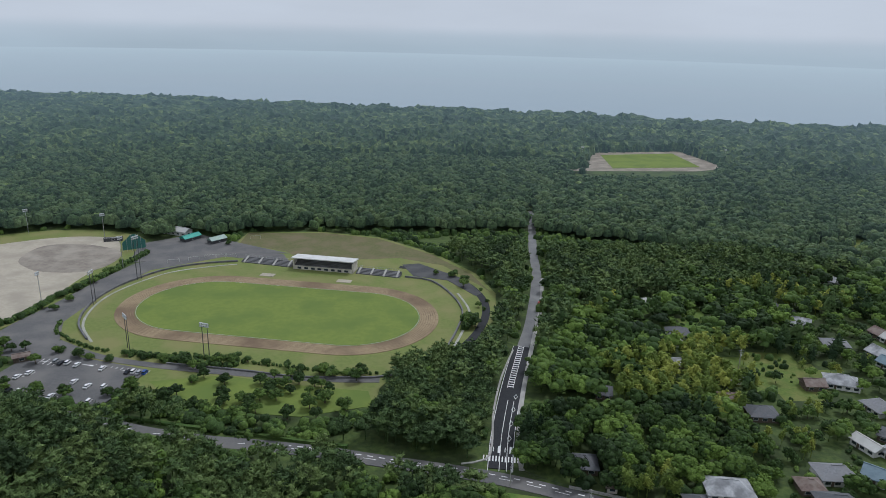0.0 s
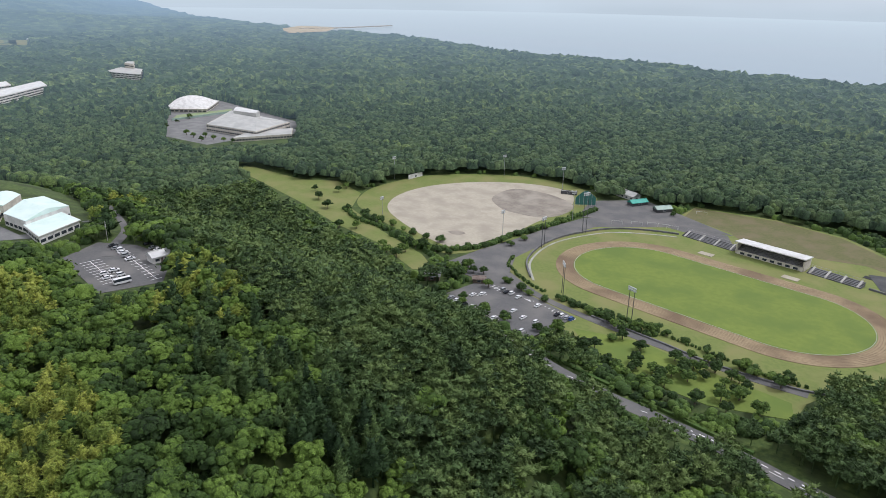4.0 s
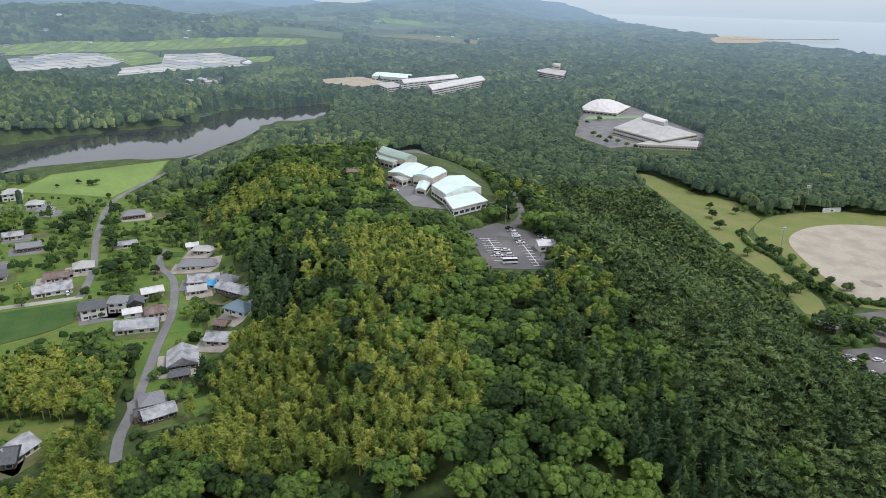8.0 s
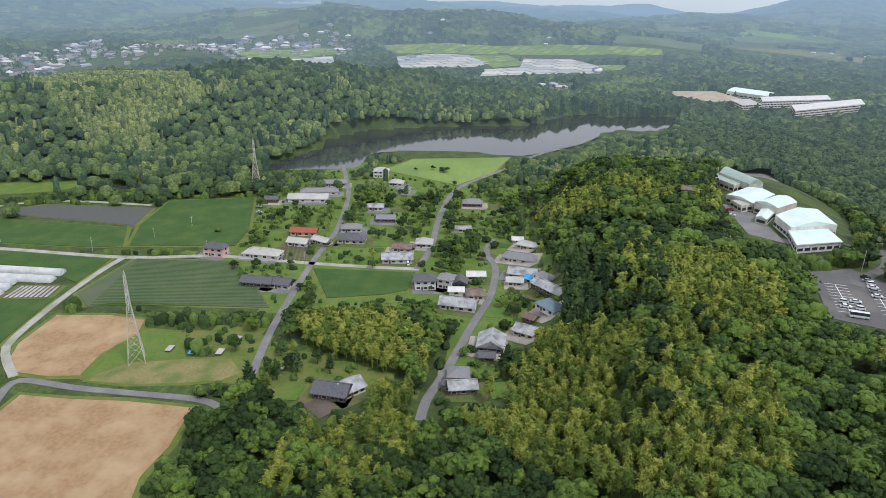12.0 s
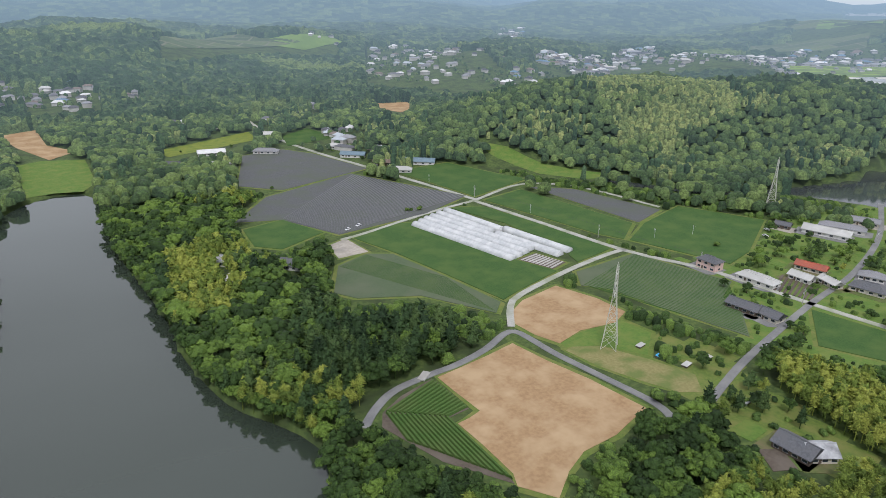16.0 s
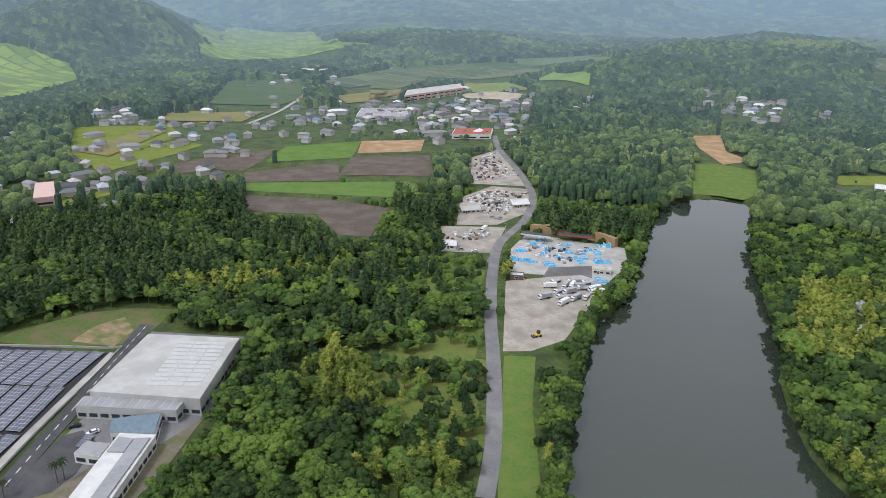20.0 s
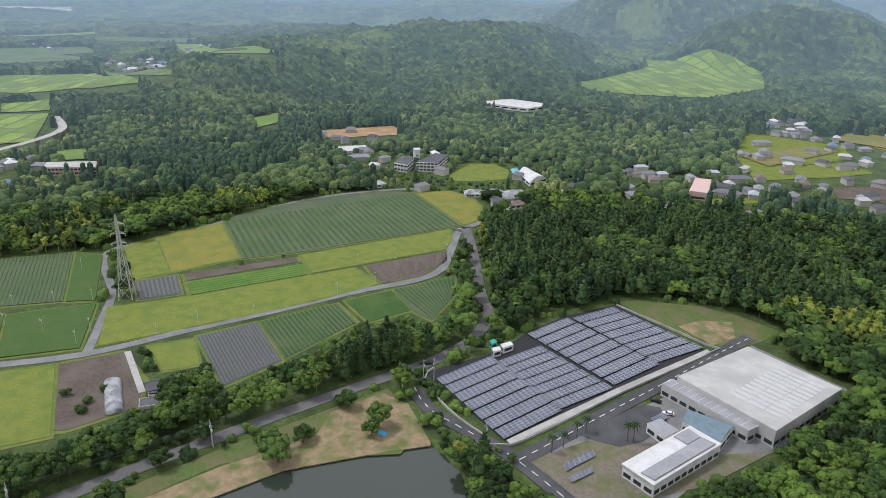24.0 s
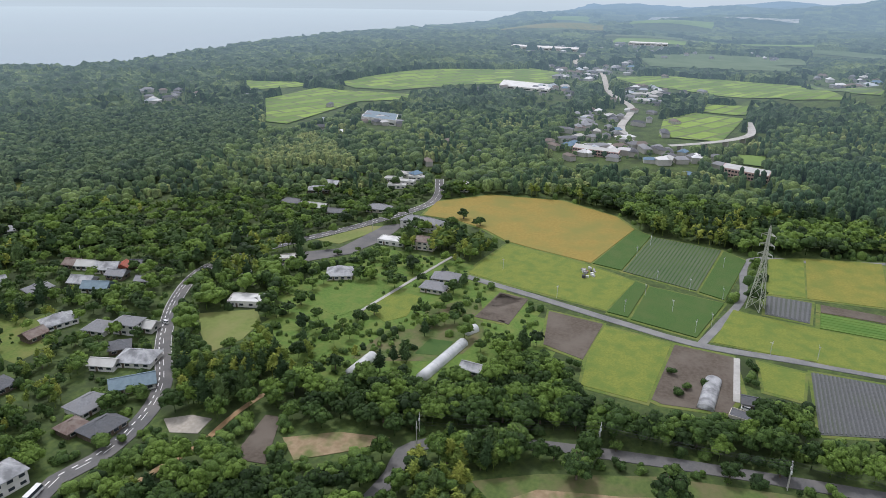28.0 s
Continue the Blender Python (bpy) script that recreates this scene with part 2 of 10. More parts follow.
def roof_mix(m, *tones):
    """Each roof of a far quarter takes one of a few colours."""
    n, l = m.node_tree.nodes, m.node_tree.links
    g, cr = n.new("ShaderNodeNewGeometry"), n.new("ShaderNodeValToRGB")
    cr.color_ramp.interpolation = "CONSTANT"
    e = cr.color_ramp.elements
    while len(e) < len(tones):
        e.new(0.5)
    for i, tone in enumerate(tones):
        e[i].position, e[i].color = i / len(tones), (*tone, 1)
    l.new(g.outputs["Random Per Island"], cr.inputs[0])
    l.new(cr.outputs[0], n["Principled BSDF"].inputs["Base Color"])


roof_mix(FAR_TILES, (0.12, 0.125, 0.135), (0.21, 0.215, 0.225), (0.29, 0.295, 0.31), (0.10, 0.105, 0.115), (0.20, 0.17, 0.15), (0.17, 0.175, 0.19), (0.25, 0.255, 0.265))
roof_mix(FAR_SHEETS, (0.60, 0.60, 0.59), (0.42, 0.46, 0.49), (0.50, 0.50, 0.48), (0.16, 0.24, 0.32), (0.70, 0.70, 0.69), (0.56, 0.56, 0.55), (0.48, 0.47, 0.44))
# far houses and fields: haze painted in as emission
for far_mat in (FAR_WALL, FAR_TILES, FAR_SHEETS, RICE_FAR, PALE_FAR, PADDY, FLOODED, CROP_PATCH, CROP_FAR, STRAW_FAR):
    haze_glow(far_mat, 700, 4300, HAZE, 0.88)
LEAF_PINE = foliage("pine_needles", (0.036, 0.064, 0.024), (0.078, 0.130, 0.042), (0.135, 0.192, 0.058))
LEAF_BROAD = foliage("broad_leaves", (0.016, 0.034, 0.009), (0.046, 0.088, 0.018), (0.13, 0.208, 0.034))
LEAF_CEDAR = foliage("cedar_needles", (0.022, 0.046, 0.018), (0.048, 0.09, 0.029), (0.090, 0.142, 0.042))
LEAF_BAMBOO = foliage("bamboo_leaves", (0.066, 0.106, 0.020), (0.15, 0.207, 0.034), (0.28, 0.315, 0.055))
LEAF_GARDEN = foliage("garden_leaves", (0.018, 0.038, 0.011), (0.054, 0.10, 0.023), (0.13, 0.205, 0.040))


def water_material(name, body, rough):
    m = bpy.data.materials.new(name)
    m.use_nodes = True
    n, l = m.node_tree.nodes, m.node_tree.links
    p = n["Principled BSDF"]
    p.inputs["Base Color"].default_value = (*body, 1)
    p.inputs["Roughness"].default_value, p.inputs["IOR"].default_value = rough, 1.33
    g, ns, bp = n.new("ShaderNodeNewGeometry"), n.new("ShaderNodeTexNoise"), n.new("ShaderNodeBump")
    ns.inputs["Scale"].default_value, ns.inputs["Detail"].default_value = 0.35, 3.0
    l.new(g.outputs["Position"], ns.inputs["Vector"])
    bp.inputs["Strength"].default_value, bp.inputs["Distance"].default_value = 0.12, 0.06
    l.new(ns.outputs[0], bp.inputs["Height"])
    l.new(bp.outputs[0], p.inputs["Normal"])
    return m


LAKE = water_material("lake_water", (0.034, 0.046, 0.033), 0.04)
LAKE.node_tree.nodes["Principled BSDF"].inputs["IOR"].default_value = 1.72
LAKE_FAR = water_material("far_lake_water", (0.05, 0.058, 0.055), 0.05)
LAKE_FAR.node_tree.nodes["Principled BSDF"].inputs["IOR"].default_value = 1.5
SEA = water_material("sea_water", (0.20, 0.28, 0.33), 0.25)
# the pale far water is haze painted as emission
haze_glow(SEA, 900, 4900, (0.60, 0.695, 0.71), 0.95)



# ---- lie of the land ----
def ramp(v, a, b):
    """0 at a, 1 at b, smooth between."""
    s = np.clip((v - a) / (b - a), 0.0, 1.0)
    return s * s * (3 - 2 * s)


COAST_AZ = (-180, -90, -80, -74.5, -68, -61, -58.5, -50, -44, -38.5, -33, -31, -22, -5.5, 9, 14, 21, 29, 32.5, 37.5, 40.4, 45, 49, 51, 55.3, 61.5, 66, 180)
COAST_R = (9000, 9000, 7500, 4290, 3060, 2550, 2370, 1890, 1580, 1390, 1480, 1410, 1333, 1334, 1398, 1439, 1560, 1675, 1776, 2080, 2240, 2450, 2760, 2860, 3500, 6000, 9000, 9000)


def shore(x, y):
    """Metres inland from the coast; below 0 at sea."""
    az = np.degrees(np.arctan2(-x, y))
    return np.interp(az, COAST_AZ, COAST_R) + 14 * np.sin(az * 1.9) - np.hypot(x, y)


# hills: x, y, half length, half width, turn in degrees, height
HILLS = [
    (-712, -338, 215, 88, -44, 52), (-560, -430, 110, 60, -20, 14), (-900, -60, 120, 70, 60, 12),
    (928, -90, 130, 95, 20, 24), (1070, -270, 150, 110, -15, 28), (1500, -420, 330, 170, -30, 30), (1235, -570, 210, 130, -45, 38), (1250, -800, 190, 120, -50, 58), (930, -600, 130, 80, -40, 22),
    (1540, -1400, 210, 120, 35, 120), (965, -1290, 190, 125, 55, 104), (1360, -1700, 260, 170, 20, 105),
    (-270, -1280, 190, 160, 0, 52), (-60, -1130, 80, 60, 0, 14), (420, -1560, 260, 110, 12, 40), (-700, -1330, 260, 120, 25, 34), (-420, -1650, 300, 130, 10, 42),
    (-1000, -960, 260, 110, 25, 26), (-1240, -620, 160, 70, 50, 18), (-2050, -420, 520, 190, 75, 58), (1080, 560, 300, 110, 30, 14),
]
# flat valley floors between them: x, y, half length, half width, turn
VALLEYS = [(965, -915, 360, 92, -43), (760, -1640, 520, 120, -65), (880, 260, 330, 230, 20), (-1440, -120, 330, 200, 70)]
# the mountains behind: heading in degrees, height of their crests
RANGE_AZ = (-180, -150, -120, -100, -88, -80, 60, 66, 74, 84, 96, 106, 118, 130, 142, 155, 180)
RANGE_Z = (215, 225, 170, 95, 60, 40, 40, 88, 52, 34, 34, 56, 92, 122, 158, 185, 215)


def swell(x, y, size, seed):
    """Slow rolling of the land, -1 to 1."""
    a = x / size + seed
    b = y / size - 1.7 * seed
    return (np.sin(a + 1.3 * np.sin(b * 0.7)) + np.sin(b * 1.21 + 0.9 * np.sin(a * 0.8 + 2)) + np.sin((a + b) * 0.63 + 1)) / 3


def height(x, y):
    """The ground's height in metres over the sports park."""
    x, y = np.asarray(x, float) / 1.07, np.asarray(y, float) / 1.07
    r = np.hypot(x, y)
    z = 31 * ramp(y, 2, 62) * ramp(y, 245, 150) * ramp(x, -45, -130) * ramp(x, -580, -440)
    for hx, hy, a, b, turn, h in HILLS:
        c, s = math.cos(math.radians(turn)), math.sin(math.radians(turn))
        u, v = ((x - hx) * c + (y - hy) * s) / a, (-(x - hx) * s + (y - hy) * c) / b
        z = z + h * np.exp(-0.5 * (u * u + v * v) ** 1.3)
    z = z * np.where(r > 560, 1 + 0.22 * swell(x, y, 75, 0.7) + 0.12 * swell(x, y, 31, 2.2), 1.0)
    far = ramp(r, 1200, 2400)
    inland = ramp(1.2 * x - y, 300, 1500) + ramp(-1.2 * x - 1.5 * y, 300, 1500)
    inland = np.clip(inland, 0, 1) * ramp(shore(x, y), 50, 700)
    z = z + far * inland * (16 + 24 * swell(x, y, 210, 0.4) + 10 * swell(x, y, 85, 4.4))
    crest = np.interp(np.degrees(np.arctan2(-x, y)), RANGE_AZ, RANGE_Z)
    back = ramp(r, 2100, 3700) * ramp(shore(x, y), 50, 900)
    z = z + back * crest * (0.62 + 0.75 * swell(x, y, 260, 1.9) + 0.3 * swell(x, y, 110, 3.1))
    for hx, hy, a, b, turn in VALLEYS:
        c, s = math.cos(math.radians(turn)), math.sin(math.radians(turn))
        u, v = ((x - hx) * c + (y - hy) * s) / a, (-(x - hx) * s + (y - hy) * c) / b
        z = z * (1 - 0.95 * np.exp(-0.5 * (u * u + v * v) ** 2))
    return 1.07 * np.maximum(z, 0.0)


def inside(poly, x, y):
    """Which of the points lie in the polygon."""
    hit = np.zeros(np.shape(x), bool)
    for (ax, ay), (bx, by) in zip(poly, poly[1:] + poly[:1]):
        if ay != by:
            hit ^= ((ay > y) != (by > y)) & (x < (bx - ax) * (y - ay) / (by - ay) + ax)
    return hit


def smooth_line(pts, step=6.0, closed=False):
    """A line through the points, rounded (Catmull-Rom), in steps of about that many metres."""
    pts = [Vector((p[0], p[1])) for p in pts]
    out, k = [], len(pts)
    for i in range(k if closed else k - 1):
        if closed:
            p0, p1, p2, p3 = pts[i - 1], pts[i], pts[(i + 1) % k], pts[(i + 2) % k]
        else:
            p0, p1, p2, p3 = pts[max(i - 1, 0)], pts[i], pts[i + 1], pts[min(i + 2, k - 1)]
        m = max(2, int((p2 - p1).length / step))
        for j in range(m):
            t = j / m
            out.append(0.5 * (2 * p1 + (p2 - p0) * t + (2 * p0 - 5 * p1 + 4 * p2 - p3) * t * t + (3 * p1 - p0 - 3 * p2 + p3) * t ** 3))
    if not closed:
        out.append(pts[-1])
    return [(p.x, p.y) for p in out]


VERGES = []     # rough grass along fields and lanes
OPEN = []       # polygons without forest: fields, yards, lawns
GARDENS = []    # villages: scattered trees among houses
WATERS = []     # lakes
LINES = []      # roads: points, clear half width


def z_at(x, y):
    return float(height(x, y))


def mesh_from(name, verts, faces, mat, smooth=False):
    me = bpy.data.meshes.new(name)
    me.from_pydata(verts, [], faces)
    if mat:
        me.materials.append(mat)
    if smooth:
        me.polygons.foreach_set("use_smooth", [True] * len(me.polygons))
    return me


def plot(name, mat, label, *pts, lift=0.12, clear=True, round_off=False, category="field", kind="structure", garden=0.0, parent=None):
    """A piece of ground as a thin slab that lies on the land."""
    pts = list(pts)
    if round_off:
        pts = smooth_line(pts, 5.0, closed=True)
    if sum(a[0] * b[1] - b[0] * a[1] for a, b in zip(pts, pts[1:] + pts[:1])) < 0:
        pts = pts[::-1]
    bm = bmesh.new()
    low = [bm.verts.new((x, y, z_at(x, y) - 0.3)) for x, y in pts]
    top = [bm.verts.new((x, y, z_at(x, y) + lift)) for x, y in pts]
    k = len(pts)
    far = math.hypot(pts[0][0], pts[0][1]) > 560
    bmesh.ops.triangulate(bm, faces=[bm.faces.new(top)])
    bm.normal_update()
    for f in bm.faces:
        if f.normal.z < 0:
            f.normal_flip()
    if far:
        for v in low:
            bm.verts.remove(v)
        for cuts in (3, 1):
            bmesh.ops.subdivide_edges(bm, edges=bm.edges[:], cuts=cuts, use_grid_fill=True)
        zz = height(np.array([v.co.x for v in bm.verts]), np.array([v.co.y for v in bm.verts]))
        for v, h in zip(bm.verts, zz):
            v.co.z = h + lift
    else:
        for i in range(k):
            bm.faces.new((low[i], low[(i + 1) % k], top[(i + 1) % k], top[i]))
    me = bpy.data.meshes.new(name)
    bm.to_mesh(me)
    bm.free()
    me.materials.append(mat)
    ob = new(name, me)
    if parent:
        ob.parent = parent
        if label:
            tagged(ob, label=label)
    else:
        tagged(ob, label, category, kind=kind)
    if clear:
        OPEN.append(pts)
    if category == "field" and not far and name != "field_verge":
        VERGES.append(pts)
    if garden:
        GARDENS.append((pts, garden))
    return ob


def ribbon(name, mat, line, half, lift, shift=0.0, thick=0.25):
    """A strip along a line, laid on the land; shift moves it sideways."""
    verts, faces = [], []
    k = len(line)
    for i, (x, y) in enumerate(line):
        ax, ay = line[max(i - 1, 0)]
        bx, by = line[min(i + 1, k - 1)]
        d = math.hypot(bx - ax, by - ay) or 1
        nx, ny = -(by - ay) / d, (bx - ax) / d
        z = z_at(x, y)
        for s in (shift + half, shift - half):
            verts.append((x + nx * s, y + ny * s, z + lift))
        for s in (shift + half, shift - half):
            verts.append((x + nx * s, y + ny * s, z + lift - thick))
    for i in range(k - 1):
        a, b = 4 * i, 4 * i + 4
        faces += [(a, a + 1, b + 1, b), (a + 2, a, b, b + 2), (a + 1, a + 3, b + 3, b + 1)]
    faces += [(0, 2, 3, 1), (4 * k - 4, 4 * k - 3, 4 * k - 1, 4 * k - 2)]
    return mesh_from(name, verts, faces, mat)


def glade(share, *pts):
    """Gardens and scrub: only that share of the trees grows here."""
    GARDENS.append((list(pts), share))



def road(name, width, mat, label, *pts, lift=0.2, clear=2.5, step=6.0, seen=True):
    line = smooth_line(pts, step)
    if seen:
        for a, b in zip(line[::2], line[2::2]):
            d = math.hypot(b[0] - a[0], b[1] - a[1]) or 1
            nx, ny = -(b[1] - a[1]) / d * width * 0.42, (b[0] - a[0]) / d * width * 0.42
            OPEN.append([(a[0] + nx, a[1] + ny), (a[0] - nx, a[1] - ny), (b[0] - nx, b[1] - ny), (b[0] + nx, b[1] + ny)])
    ob = tagged(new(name, ribbon(name, mat, line, width / 2, lift)), label, "road", kind="structure")
    LINES.append((line, width / 2 + clear))
    return ob, line


def along(line, gap, start=0.0):
    """Points and headings at even steps along a line."""
    need, out = start, []
    for (ax, ay), (bx, by) in zip(line, line[1:]):
        d = math.hypot(bx - ax, by - ay)
        while need <= d:
            out.append((ax + (bx - ax) * need / d, ay + (by - ay) * need / d, math.atan2(by - ay, bx - ax)))
            need += gap
        need -= d
    return out



# ---- water ----
def lake(label, *pts, z=-1.6, mat=None):
    line = smooth_line(list(pts), 8.0, closed=True)
    WATERS.append(line)
    bm = bmesh.new()
    bm.faces.new([bm.verts.new((x, y, z)) for x, y in line])
    bmesh.ops.triangulate(bm, faces=bm.faces[:])
    bmesh.ops.recalc_face_normals(bm, faces=bm.faces[:])
    if bm.faces[:][0].normal.z < 0:
        bmesh.ops.reverse_faces(bm, faces=bm.faces[:])
    me = bpy.data.meshes.new("lake")
    bm.to_mesh(me)
    bm.free()
    me.materials.append(mat or LAKE)
    tagged(new("lake", me), label, "lake", kind="structure")


lake("dark green-grey reservoir between wooded banks", (-118.4, -562.6), (-92.0, -549.6), (-69.4, -515.5), (-53.2, -442.7), (-42.8, -381.6), (-31.5, -334.7), (-21.0, -315.1), (-13.3, -267.0), (-8.1, -211.2), (-6.6, -181.6), (10, -110), (-70, -90), (-96.3, -157.7), (-104.6, -178.1), (-100.2, -199.9), (-92.5, -223.9), (-93.9, -267.9), (-101.2, -303.5), (-107.9, -356.9), (-116.2, -428.2), (-139.1, -543.0))
lake("grey still lake below wooded slopes", (-486.1, -334.5), (-533.6, -250.8), (-614, -212), (-665, -197), (-715, -200), (-765, -166), (-798, -108), (-823, -20), (-846, 15), (-898, 32), (-935, 90), (-936, 156), (-912, 90), (-928, 164), (-942, 205), (-837, 164), (-811, 104), (-732, 61), (-665, -2), (-675, -54), (-651, -138), (-584, -143), (-567, -206), (-516.3, -253.2), (-481.0, -309.0), mat=LAKE_FAR)
lake("still pond with muddy banks", (164.6, 51.2), (173.8, 39.1), (178.8, 18.3), (186.5, -16.5), (190.0, -43.5), (184.8, -74.1), (180.4, -93.0), (166.8, -95.0), (153.9, -92.6), (60, -60), (40, 10), z=-0.5)

# ---- main roads ----
MAIN, MAIN_LINE = road("road", 7.2, ASPHALT, "grey two-lane country road with white dashes", (-213.1, 260.3), (-192.1, 257.9), (-149.7, 240.5), (-112.6, 224.4), (-87.1, 223.9), (-64.2, 225.8), (-41.6, 223.7), (-17.3, 218.4), (13.8, 211.8), (35.5, 205.4), (66.1, 192.9), (92.3, 182.0), (113.2, 186.9), (126.5, 184.4), (148.7, 188.4), (170.6, 200.3), (198.7, 228.5), (232.4, 254.6), (266.1, 270.2), (292.0, 266.7), (328.2, 253.3), (379.4, 231.2), (444.3, 214.4), (504.4, 236.9))
NORTH, NORTH_LINE = road("road", 9.5, NEW_ASPHALT, "freshly paved black side road with white markings", (26.3, 214.4), (29.5, 237.8), (36.8, 275.0), (46.5, 316.3), lift=0.22)
OLDN, OLDN_LINE = road("road", 6.0, OLD_ASPHALT, "old grey lane running through pine wood", (46.4, 315.0), (55.7, 352.7), (68.1, 422.6), (73.0, 477.0), (86.8, 591.6), lift=0.18, clear=1.5)
FARM, FARM_LINE = road("road", 4.2, FARM_TRACK, "pale concrete farm road between fields", (-370, -748), (-349, -656), (-345, -563), (-351.9, -458.1), (-355.3, -358.4), (-352.8, -356.7), (-351.7, -288.8), (-351.1, -221.6), (-361.0, -177.3), (-361.3, -147.3), (-359.6, -114.5), (-359.6, -84.1), (-361.0, -52.4))
road("road", 3.2, FARM_TRACK, "pale concrete farm track", (-227.6, -347.1), (-248.7, -348.0), (-283.1, -352.5), (-316.9, -355.8), (-352.8, -356.7), (-415.3, -364.9), (-445.3, -328.6), (-448.4, -258.5))
road("road", 3.6, FARM_TRACK, "pale concrete farm track", (-352.9, -222.5), (-338.5, -224.5), (-299, -223.7), (-253.3, -218.6), (-238.3, -212.2), (-222, -196.4))
road("road", 3.6, OLD_ASPHALT, "narrow grey farm lane past tea rows", (-122.0, -175.7), (-132.7, -183), (-145.6, -188.2), (-162.8, -188.4), (-179, -187.2), (-197.1, -188.8), (-214, -193.5), (-219.5, -192), (-219.9, -184.7), (-217.9, -166.7), (-217.6, -144.1), (-217, -115.8), (-211.7, -104.3), step=3.0)
road("road", 3.6, OLD_ASPHALT, "grey village lane between gardens and fields", (-236, -102.6), (-250, -105.2), (-285.6, -109.8), (-359.6, -114.5), (-422.1, -115.9), (-503.9, -128.8), (-590, -155))
VILL, VILL_LINE = road("road", 3.9, OLD_ASPHALT, "grey village lane curving past houses", (-215.8, -30.5), (-229.5, -30.1), (-251.2, -25.2), (-296.3, -17.3), (-331.2, -10.6), (-369.7, -9.7), (-393.2, -16.3), (-419.2, -13.7), lift=0.24)
road("road", 3.9, OLD_ASPHALT, "grey village street between gardens", (-361.1, -54.0), (-396.6, -50.6), (-465.5, -52.6), (-536.1, -46.0), (-610, -9), (-650, 8), (-682, 27), (-722, 57), lift=0.22)
EAST, EAST_LINE = road("road", 5.0, OLD_ASPHALT, "grey farm road along terraced fields", (326.5, 135.9), (319.1, 97.0), (308.3, 47.3), (302.1, 10.8), (306.0, -30.2), (309.2, -73.1), (314.0, -120.0), (313.9, -148.8), (321.9, -170.8), (349.7, -192.6), (375.7, -212.5), (385.4, -235.9), lift=0.2)
road("road", 4.0, OLD_ASPHALT, "grey farm track past a lattice pylon", (302.1, 10.8), (330.5, 3.9), (366.7, -3.5), (428.2, -5.0), (443.0, -46.0), (483.4, -135.2), (487.5, -195.5), (479.5, -229.9), lift=0.17)
LOWER, LOWER_LINE = road("road", 6.0, ASPHALT, "shaded asphalt lane below a wooded bank", (381.7, -220.8), (334.5, -199.4), (285.3, -175.0), (259.3, -163.8), (240.5, -142.3), (231.0, -115.4), (232.0, -120.2), (224.9, -69.1), (217.4, -27.2), (209.1, 13.5), (199.6, 52.4), (190.1, 79.5), (191.6, 77.0), (183.4, 88.5), (175.2, 94.2), (163.2, 92.0), (148.1, 92.6), lift=0.2, seen=False)
YARD_ROAD, YARD_LINE = road("road", 6.2, OLD_ASPHALT, "pale grey lane along the reservoir", (17.1, -177.9), (17.5, -201.8), (21.1, -237.7), (26.1, -274.3), (31.3, -308.3), (37.2, -367.1), (38.3, -415.4), (26.2, -468.6), (25.7, -532.4), (45, -613), (69, -691), (83, -762), lift=0.2)
SVC_B, SVC_B_LINE = road("road", 6.0, DARK_ASPHALT, "dark service road round a solar plant", (215.4, -103.8), (200.5, -102.6), (181.5, -109.0), (164.2, -114.8), (148.2, -117.6), (132.6, -119.4), lift=0.22)
SVC, SVC_LINE = road("road", 6.5, DARK_ASPHALT, "dark service road with white dashes", (160.3, -117.9), (162.5, -129.7), (166.2, -149.1), (170.6, -171.7), (174.6, -194), (181.2, -226.8), (187.6, -262.9), lift=0.24)
road("road", 5.0, ASPHALT, "grey lane up to a hilltop hall", (-434.6, 222.5), (-364.5, 190.9), (-322.3, 171.8), (-306.3, 157.9), (-293.4, 146.9), lift=0.2)

# ---- sports park ----
plot("park_lawn", LAWN, "mown pale green lawn round an athletics ground", (-190.1, 322.3), (-199.1, 352.1), (-199.2, 397.7), (-182.7, 431.5), (-141.9, 472.6), (-139.0, 509.2), (-83.7, 514.2), (-39.4, 502.8), (3.3, 464.7), (29.0, 425.1), (39.0, 390.3), (36.0, 351.5), (22.3, 324.9), (3.5, 307.4), (-13.6, 289.6), (-21.4, 271.9), (-22.7, 257.1), (-52.2, 248.8), (-73.4, 259.2), (-111.4, 264.6), (-138.4, 276.1), (-170.9, 306.6), lift=0.06, category="lawn")
# rough olive grass, with tree shade painted into its duller colour
for k, pts in enumerate(([(-139, 506), (-84, 511), (-92, 452), (-102, 464), (-138, 480)], [(-84, 511), (-41, 500), (-22, 454), (-55, 448), (-92, 452)], [(-41, 500), (1, 462), (8, 440), (-22, 454)], [(1, 462), (26, 424), (36, 392), (31, 402), (8, 440)])):
    plot("shaded_slope", SLOPE, "olive grass slope with shade painted in, behind a grandstand", *pts, lift=0.085 + 0.002 * k, category="lawn")
plot("car_park", ASPHALT, "asphalt car park with white bays", (-193.2, 267.8), (-187.5, 296.2), (-163.3, 296.4), (-126.6, 285.0), (-133.0, 250.3), (-156.5, 256.9), category="car park", lift=0.14)
plot("forecourt", ASPHALT, "wide worn asphalt forecourt", (-219.8, 299.0), (-215.1, 333.5), (-207.1, 368.0), (-201.9, 397.6), (-192.7, 432.4), (-177.1, 441.8), (-145.2, 465.6), (-102.0, 457.2), (-93.6, 439.2), (-139.6, 449.1), (-178.0, 419.0), (-188.9, 372.5), (-191.2, 336.5), (-180.9, 312.0), (-162.7, 295.6), (-186.8, 294.7), lift=0.1, category="forecourt")
